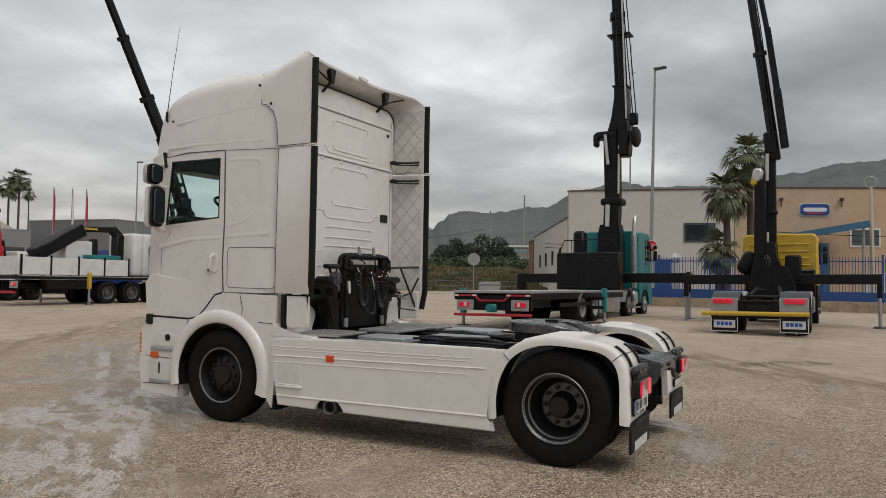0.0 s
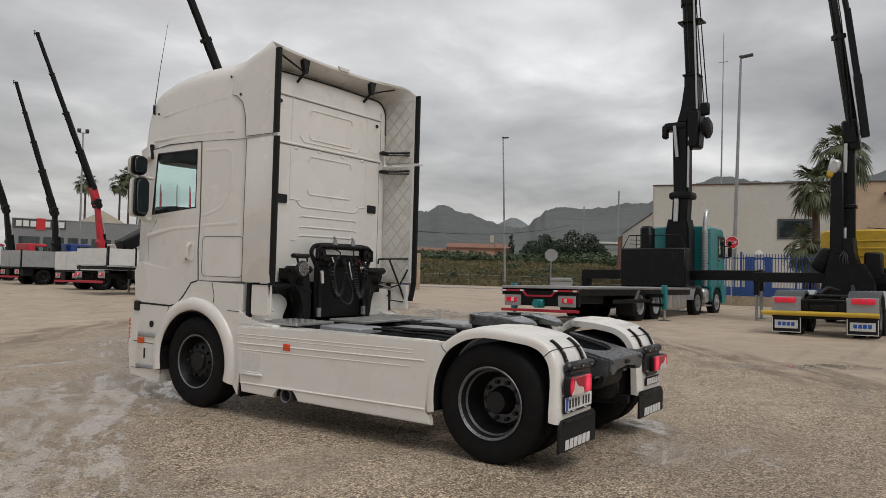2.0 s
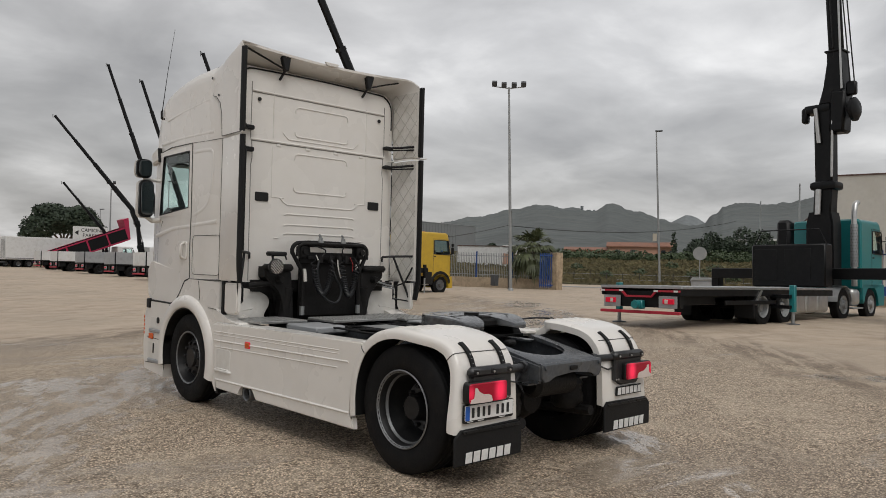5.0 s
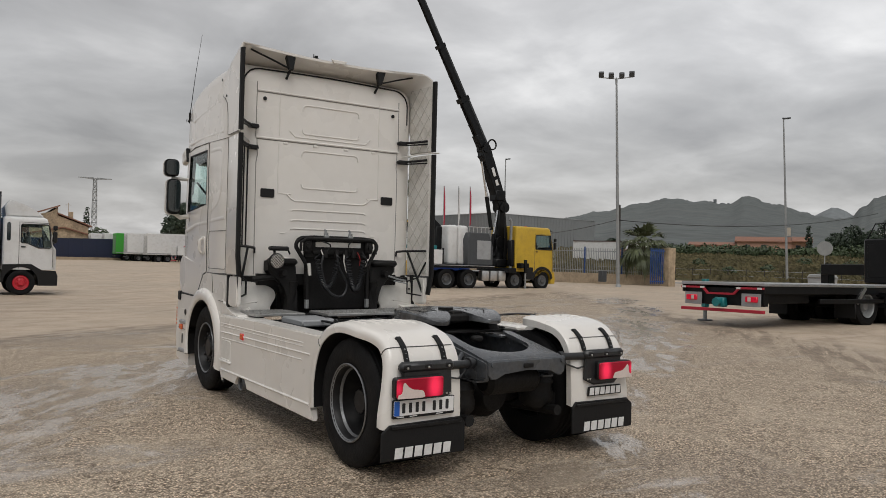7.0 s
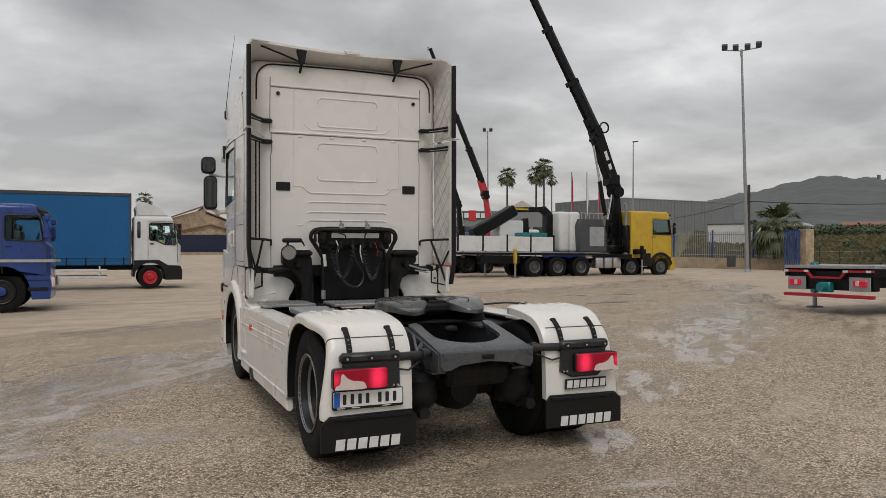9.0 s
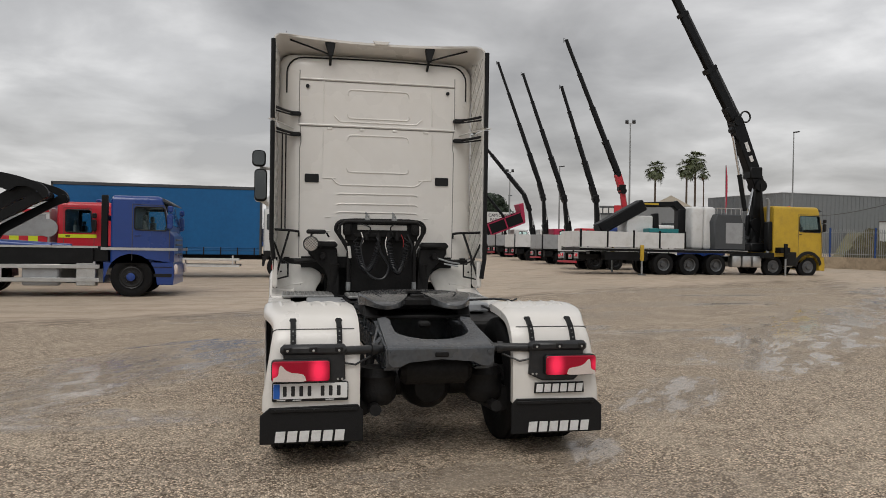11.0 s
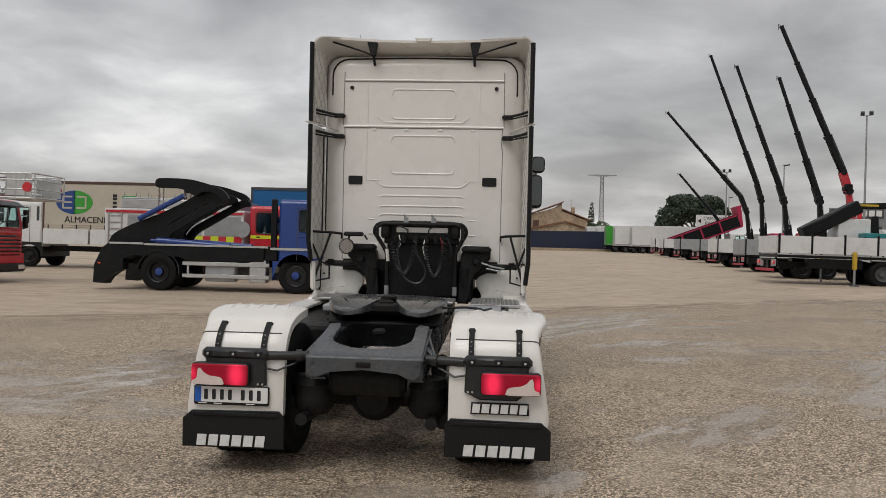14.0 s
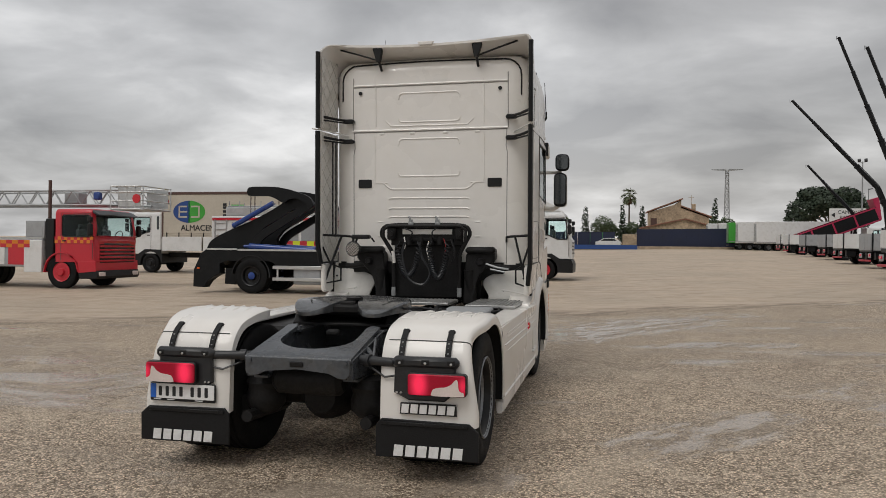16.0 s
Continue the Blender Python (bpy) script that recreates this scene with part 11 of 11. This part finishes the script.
wire((42.6, 38.0, 5.5), (85.0, 109.8, 8.0), 1.2)
wire((42.6, 38.0, 5.5), (96, 44, 9.5), 1.0)
wire((67.2, 6.0, 6.9), (66, 24, 5.6), 0.5)
wire((67.2, 6.0, 6.5), (66, 24, 5.2), 0.5)
wire((67.2, 6.0, 6.9), (66.9, -30, 6.2), 0.7)
up2 = thing("concrete_pole", "tall pale pole with a hooped top by the ochre wall", "pole", standing(62.0, -5.0))
bm = B()
tube(bm, [(0, 0, -0.3), (0, 0, 9.4)], [0.20, 0.13], 8)
part("pole", bm, M_CREAM, up2)
bm = B()
tube(bm, [(0, 0.45 * math.cos(a), 9.7 + 0.45 * math.sin(a)) for a in [radians(20 * i) for i in range(-3, 13)]], 0.07, 6)
part("hoop", bm, M_STEEL, up2)
an = thing("antenna_mast", "very thin antenna mast behind the warehouse", "antenna", Matrix.Translation((72, 16.8, 10.0)))
bm = B()
tube(bm, [(0, 0, -0.5), (-0.1, -0.05, 17.0)], [0.10, 0.03], 6)
tube(bm, [(0, -0.5, 14.0), (0, 0.5, 14.0)], 0.03, 4)
part("mast", bm, M_STEEL, an)

# lattice pylon
py = thing("pylon", "grey lattice power pylon with a crossarm", "pylon", standing(29.6, 200.0))
H = 19.2
for sx in (-1, 1):
    for sy in (-1, 1):
        bm = B()
        tube(bm, [(sx * 0.75, sy * 0.75, 0), (sx * 0.36, sy * 0.36, H)], 0.06, 4)
        part("leg", bm, M_STEEL, py)
for k in range(14):
    z0, z1 = H * k / 14, H * (k + 1) / 14
    w0, w1 = 0.75 - 0.39 * k / 14, 0.75 - 0.39 * (k + 1) / 14
    for sy in (-1, 1):
        bm = B()
        tube(bm, [(-w0, sy * w0, z0), (w1, sy * w1, z1)], 0.05, 4)
        tube(bm, [(w0, sy * w0, z0), (-w1, sy * w1, z1)], 0.05, 4)
        tube(bm, [(-w1, sy * w1, z1), (w1, sy * w1, z1)], 0.05, 4)
        part("bracing", bm, M_STEEL, py)
bm = B()
beam(bm, (-0.4, 0, H), (-3.9, 0, H + 0.1), 0.5, 0.5, 0, 0.15, 0.15)
beam(bm, (0.4, 0, H), (3.9, 0, H + 0.1), 0.5, 0.5, 0, 0.15, 0.15)
part("crossarm", bm, M_STEEL, py)
# flags
for k, (x, y, mm) in enumerate(((80.2, 119.4, M_FLAG), (82.6, 117.7, M_MARK), (84.3, 116.2, M_FLAG))):
    fl = thing("feather_flag", "tall furled feather flag on a pole", "flag", standing(x, y), "feather flags")
    bm = B()
    tube(bm, [(0, 0, 0), (0, 0, 16.0)], 0.08, 6)
    part("pole", bm, M_STEEL, fl)
    bm = B()
    loft(bm, [[(0.05 + w * math.cos(a) * 0.5 + w * 0.3, w * math.sin(a) * 0.3, z) for a in [radians(45 * i) for i in range(8)]] for z, w in ((7.2, 0.10), (8.6, 0.34), (11.0, 0.50), (14.0, 0.40), (16.0, 0.08))])
    part("cloth", bm, mm, fl)


def lettering(text, size, m, material, parent, name="lettering", extrude=0.01):
    cu = bpy.data.curves.new(name, "FONT")
    cu.body, cu.size, cu.extrude, cu.align_x, cu.align_y = text, size, extrude, "CENTER", "CENTER"
    tmp = bpy.data.objects.new(name, cu)
    scene.collection.objects.link(tmp)
    bpy.context.view_layer.update()
    me = bpy.data.meshes.new_from_object(tmp)
    bpy.data.objects.remove(tmp)
    me.transform(m)
    me.materials.clear()
    me.materials.append(material)
    ob = new(name, me)
    ob.parent = parent
    return ob


# parking sign beyond the trailers
ps = thing("parking_sign", "white parking sign board with dark lettering", "sign", Matrix.Translation((37.4, 124.0, 0.4)) @ Matrix.Scale(0.82, 4))
bm = B()
box(bm, (0, 0, 6.6), (6.4, 0.15, 2.5), 0.03)
part("board", bm, M_PANELWHITE, ps)
for x in (-2.6, 2.6):
    bm = B()
    tube(bm, [(x, 0.1, 0), (x, 0.1, 7.7)], 0.09, 6)
    part("post", bm, M_STEEL, ps)
FACE = pose(0, 0, 0, 90, 0, 0)
lettering("CAMIONES", 0.95, Matrix.Translation((0.6, -0.10, 7.1)) @ FACE, M_MARKDARK, ps)
lettering("PARKING", 0.95, Matrix.Translation((0.6, -0.10, 6.1)) @ FACE, M_MARKDARK, ps)
bm = B()
prism(bm, [(-2.9, 6.6), (-2.2, 7.1), (-2.2, 6.1)], -0.12, -0.09, "Y")
part("arrow", bm, M_MARKDARK, ps)
# stop sign by the fence
sp = thing("stop_sign", "red octagonal stop sign on a post", "sign", Matrix.Translation((39.8, 7.92, 0.18)) @ pose(0, 0, 0, 0, 0, 90))
bm = B()
tube(bm, [(0, -0.05, 0), (0, -0.05, 4.3)], 0.04, 6)
part("post", bm, M_STEEL, sp)
for r, mm, y in ((0.40, M_MARK, 0.0), (0.365, M_SIGNRED, 0.012)):
    bm = B()
    prism(bm, [(r * math.cos(radians(22.5 + 45 * k)), 3.85 + r * math.sin(radians(22.5 + 45 * k))) for k in range(8)], y, y + 0.012, "Y")
    part("sign_plate", bm, mm, sp)
lettering("STOP", 0.25, Matrix.Translation((0, 0.028, 3.85)) @ pose(0, 0, 0, 90, 0, 180), M_MARK, sp)
rs = thing("round_sign", "back of a round grey road sign", "sign", Matrix.Translation((47.5, 23.4, 0.3)) @ pose(0, 0, 0, 0, 0, 25))
bm = B()
tube(bm, [(0, 0, 0), (0, 0, 3.5)], 0.04, 6)
part("post", bm, M_STEEL, rs)
bm = B()
lathe(bm, [(0, 0), (0.5, 0), (0.5, 0.03), (0, 0.03)], (-0.05, 0, 3.1), "X", 24)
part("disc", bm, M_STEEL, rs)
wb = thing("wheelie_bin", "pale grey refuse container with a lid", "bin", standing(36.6, 17.3, 25))
bm = B()
prism(bm, [(-0.55, 0.15), (0.55, 0.15), (0.68, 1.25), (-0.68, 1.25)], -0.8, 0.8, "X", 0.03)
part("tub", bm, M_GREYPAINT, wb)
bm = B()
prism(bm, [(-0.72, 1.25), (0.72, 1.25), (0.6, 1.45), (-0.6, 1.45)], -0.85, 0.85, "X", 0.04)
part("lid", bm, M_STEEL, wb)
for x in (-0.6, 0.6):
    for y in (-0.4, 0.4):
        bm = B()
        lathe(bm, [(0, -0.03), (0.1, -0.03), (0.1, 0.03), (0, 0.03)], (x, y, 0.1), "Y", 10)
        part("castor", bm, M_BLACK, wb)


# ---- fences ----
def share(name, bm, material):
    me = bpy.data.meshes.new(name)
    bm.to_mesh(me)
    bm.free()
    me.materials.append(material)
    return me


def fence(name, label, a, b, wall_h, top, pick_gap, post_gap, post_mat, pick_mat, wall_mat, rail_mat, low_band=False):
    f = thing(name, label, "fence", kind="structure")
    a, b = Vector(a), Vector(b)
    d = b - a
    L = d.length
    u = d.normalized()
    z0 = ground_height(*((a + b) / 2))
    wall_box(f, "low_wall", tuple(a), tuple(b), z0 - 0.5, z0 + wall_h, 0.3, wall_mat)
    for z in (wall_h + 0.25, top - 0.25):
        bm = B()
        beam(bm, (a.x, a.y, z0 + z), (b.x, b.y, z0 + z), 0.05, 0.06)
        part("rail", bm, rail_mat, f)
    if low_band:
        wall_box(f, "band", tuple(a), tuple(b), z0 + wall_h + 0.02, z0 + wall_h + 0.55, 0.06, post_mat)
    bm = B()
    box(bm, (0, 0, (top + wall_h) / 2), (0.035, 0.035, top - wall_h))
    pk = share("picket", bm, pick_mat)
    bm = B()
    box(bm, (0, 0, (top + 0.1 + wall_h) / 2), (0.11, 0.11, top - wall_h + 0.15), 0.01)
    po = share("post", bm, post_mat)
    n = min(290, int(L / pick_gap))
    for k in range(n):
        ob = new("picket", pk)
        ob.parent = f
        p = a + d * ((k + 0.5) / n)
        ob.location = (p.x, p.y, z0)
    for k in range(int(L / post_gap) + 1):
        ob = new("post", po)
        ob.parent = f
        p = a + u * min(L, k * post_gap)
        ob.location = (p.x, p.y, z0)
    return f


fence("fence_1", "blue steel picket fence on a low rendered wall", (40.3, 10.5), (40.3, -26.0), 0.45, 2.95, 0.16, 3.0, M_FENCEBLUE, M_FENCEBLUE, M_LOWWALL, M_FENCEBLUE, True)
fence("fence_2", "steel picket fence with blue posts on a stained low wall", (46.3, 36.8), (37.0, 52.0), 0.75, 2.9, 0.15, 3.2, M_FENCEBLUE, M_STEEL, M_LOWWALL, M_STEEL)
bm = B()
box(bm, (46.9, 36.4, 1.75), (0.85, 0.85, 3.3), 0.03)
tagged(part("gate_pillar", bm, M_STONEWALL), "square stone gate pillar", "pillar")
gt = thing("yard_gate", "blue steel gate leaf beside the stone pillar", "gate")
for k in range(7):
    bm = B()
    span(bm, (44.6 + 0.22 * k - 0.03, 36.2 - 0.02 * k, 0.4), (44.6 + 0.22 * k + 0.03, 36.27 - 0.02 * k, 3.3))
    part("bar", bm, M_FENCEBLUE, gt)
bm = B()
beam(bm, (44.5, 36.2, 0.6), (46.1, 36.1, 0.6), 0.06, 0.1)
part("rail", bm, M_FENCEBLUE, gt)
bm = B()
beam(bm, (44.5, 36.2, 3.1), (46.1, 36.1, 3.1), 0.06, 0.1)
part("rail", bm, M_FENCEBLUE, gt)
bm = B()
box(bm, (41.4, 38.6, 0.9), (0.5, 0.5, 0.9), 0.03)
tagged(part("litter_bin", bm, M_DARKGREY), "small dark litter bin by the wall", "bin")
# wire fence along the field
wf = thing("wire_fence", "thin wire fence with wooden posts along the field", "fence", kind="structure")
for az in np.arange(46, 70, 1.2):
    x, y = polar(az, 89)
    bm = B()
    tube(bm, [(x, y, ground_height(x, y)), (x, y, ground_height(x, y) + 1.5)], 0.05, 5)
    part("post", bm, M_WOOD, wf)
for z in (0.7, 1.3):
    bm = B()
    tube(bm, [(*polar(az, 89), ground_height(*polar(az, 89)) + z) for az in np.arange(46, 70, 1.2)], 0.015, 4)
    part("strand", bm, M_STEEL, wf)
# garden lantern and white gate pier behind the fence
lg = thing("globe_lantern", "white globe lantern on a white fluted post", "lamp", standing(41.0, 6.6))
bm = B()
tube(bm, [(0, 0, 0), (0, 0, 2.7)], 0.28, 10)
part("post", bm, M_PANELWHITE, lg)
bm = B()
lathe(bm, [(0.0, -0.3), (0.2, -0.22), (0.3, 0), (0.2, 0.22), (0, 0.3)], (0, 0, 3.0), "Z", 14)
part("globe", bm, M_PANELWHITE, lg)

# ---- parked vehicles ----
skip_loader(standing(-11.65, 18.43, 0))
curtain = box_lorry(standing(-10.1, 29.05, 0), "curtain_side_truck", "blue curtain-sided truck with a white cab", 8.4, 0.98, 3.9, M_CURTAIN, M_PANELWHITE, 10.35, [2.2], 9.14, M_REDPAINT, M_DARKGREY, cab_top=3.02)
tarp = box_lorry(standing(-13.75, 30.5, 180), "tarpaulin_truck", "white-cabbed truck with a cream tarpaulin body and oval logo", 7.0, 1.75, 4.12, M_CREAM, M_PANELWHITE, 9.1, [1.9], 7.7, M_RIMDARK, M_BROWN, True, (1.12, 1.85), 3.15)
# two-tone oval and lettering on the side that faces the yard
for nm, a0, a1, mm, dx in (("logo_half", 90, 270, M_SIGNBLUE, 0.04), ("logo_half", -90, 90, M_GREEN, -0.04)):
    bm = B()
    prism(bm, [(5.45 - (dx + (0.95 * math.cos(radians(a)))), 3.14 + 0.57 * math.sin(radians(a))) for a in np.linspace(a0, a1, 16)], 1.252, 1.262, "Y")
    part(nm, bm, mm, tarp)
for sgn in (-1, 1):
    bm = B()
    box(bm, (5.45 + sgn * 0.56, 1.266, 3.14), (0.08, 0.008, 0.60))
    for dz in ((-0.27, 0, 0.27) if sgn > 0 else (-0.27, 0.27)):
        box(bm, (5.45 + sgn * 0.34, 1.266, 3.14 + dz), (0.46, 0.008, 0.08))
    part("logo_bar", bm, M_CREAM, tarp)
lettering("ALMACENES", 0.42, Matrix.Translation((4.75, 1.262, 2.30)) @ pose(0, 0, 0, 90, 0, 180), M_MARKDARK, tarp)
bm = B()
prism(bm, [(3.1, 2.9), (2.4, 2.9), (2.4, 3.5), (3.1, 3.5)], 1.252, 1.260, "Y")
part("green_mark", bm, M_GREEN, tarp)
for z in (2.95, 3.15, 3.35, 3.5):
    bm = B()
    box(bm, (3.45, 1.257, z), (0.2, 0.008, 0.13))
    part("mark_bar", bm, M_MARKDARK, tarp)
ladder_engine(standing(-24.85, 18.85, 0))
pump_engine(standing(-14.9, 25.2, 0))
crane_lorry_yellow(standing(14.0, 31.25, 0))
crane_lorry_teal(standing(12.9, 6.75, -2.2))
crane_tractor(standing(16.2, -0.25, -1.5))
row_lorry(standing(17.6, 40.5, 0), "flatbed truck with white dropsides and a blue cab", 11.0, M_PANELWHITE, None, M_BLUE)
row_lorry(standing(18.6, 49.0, 0), "flatbed truck with grey dropsides and pale cab", 11.5, M_GREYPAINT, None, M_PANELWHITE, locker=M_REDPAINT)
row_lorry(standing(19.0, 57.0, 0), "crane truck with a red-jointed raised crane", 14.0, M_PANELWHITE, ((11.2, 0, 1.2), (10.5, 0, 6.4), (10.0, 0, 7.9), (4.8, 0, 19.6)), M_PANELWHITE, crane_first=M_REDPAINT)
row_lorry(standing(20.0, 67.0, 0), "crane truck with a raised black crane", 14.5, M_GREYPAINT, ((11.5, 0, 1.2), (11.2, 0, 6.0), (10.7, 0, 7.4), (7.2, 0, 17.6)), M_BLUE)
row_lorry(standing(20.5, 76.5, 0), "crane truck with a long raised black crane", 15.0, M_GREYPAINT, ((11.6, 0, 1.2), (11.0, 0, 6.4), (10.4, 0, 8.2), (5.7, 0, 20.8)), M_REDPAINT)
row_lorry(standing(21.0, 86.5, 0), "crane truck with the tallest black crane", 15.0, M_PANELWHITE, ((11.9, 0, 1.2), (11.6, 0, 7.0), (11.0, 0, 9.0), (5.2, 0, 24.3)), M_PINK)
row_lorry(standing(22.0, 96.0, 0), "crane truck with a low slanting black crane", 15.5, M_PANELWHITE, ((12.6, 0, 1.2), (12.0, 0, 6.0), (11.2, 0, 8.0), (1.4, 0, 19.0)), M_PANELWHITE)
tipper_lorry(standing(26.0, 104.5, 0))
box_trailer(standing(21.6, 110.0, 0), 13.0, M_PANELWHITE, "long white box trailer", "parked box trailers")
box_trailer(standing(19.7, 114.0, 0), 9.0, M_PANELWHITE, "white box trailer with a grey frame", "parked box trailers")
box_trailer(standing(19.0, 118.5, 0), 8.0, M_GREEN, "green and white box trailer", "parked box trailers")
box_trailer(standing(18.1, 122.5, 0), 8.0, M_PANELWHITE, "small white box trailer", "parked box trailers")
box_trailer(standing(16.9, 127.0, 0), 8.0, M_PANELWHITE, "small white box trailer at the row's end", "parked box trailers")

# ---- setting the surroundings true ----
# each sector round the walk is turned, tilted and drawn in about the spot it was sighted from: azimuths, turn about x, y, z, old and new spot
SECTORS = ((68, 200, (-0.24, 0.47, -0.56), (-6.90, -2.88, 1.552), (-7.02, -2.90, 1.632)),
           (50, 68, (-0.18, 0.48, -0.31), (-5.80, -3.85, 1.57), (-5.89, -3.88, 1.643)),
           (26, 50, (0.08, 0.56, 0.06), (-3.20, -5.60, 1.662), (-3.18, -5.65, 1.68)),
           (2, 26, (-0.08, 0.20, 0.22), (0.10, -5.91, 1.674), (0.12, -5.97, 1.688)),
           (-160, 2, (-0.10, 0.19, 0.32), (1.2, -5.75, 1.694), (1.25, -5.81, 1.71)))


def spread(ob):
    """the corners' mean of a thing and its parts"""
    pts = [ob.matrix_basis @ Vector(c) for c in ob.bound_box] if ob.type == "MESH" else []
    for ch in ob.children:
        if ch.type == "MESH":
            pts += [ob.matrix_basis @ ch.matrix_basis @ Vector(c) for c in ch.bound_box]
    lo = [min(p[i] for p in pts) for i in range(3)]
    hi = [max(p[i] for p in pts) for i in range(3)]
    return (Vector(lo) + Vector(hi)) / 2, lo[2]


def set_true():
    for ob in [o for o in scene.objects if o.parent is None and o.type in ("MESH", "EMPTY")]:
        if ob.name in ("ground", "hills", "far_peak", "tractor_truck"):
            continue
        c, low = spread(ob)
        az = math.degrees(math.atan2(c.x - EYE0[0], c.y - EYE0[1]))
        far = math.hypot(c.x - EYE0[0], c.y - EYE0[1])
        for lo, hi, (rx, ry, rz), was, now in SECTORS:
            if lo <= az < hi:
                size = 0.88 if far > 44 else 1.0 if az < 2 else 0.96
                true = Matrix.Translation(now) @ pose(0, 0, 0, rx, ry, rz) @ Matrix.Scale(size, 4) @ Matrix.Translation(-Vector(was))
                over = low - ground_height(c.x, c.y)
                if abs(over) < 0.3:
                    foot = true @ Vector((c.x, c.y, low))
                    true = Matrix.Translation((0, 0, yard_height(foot.x, foot.y) + over * size - foot.z)) @ true
                ob.matrix_basis = true @ ob.matrix_basis


set_true()
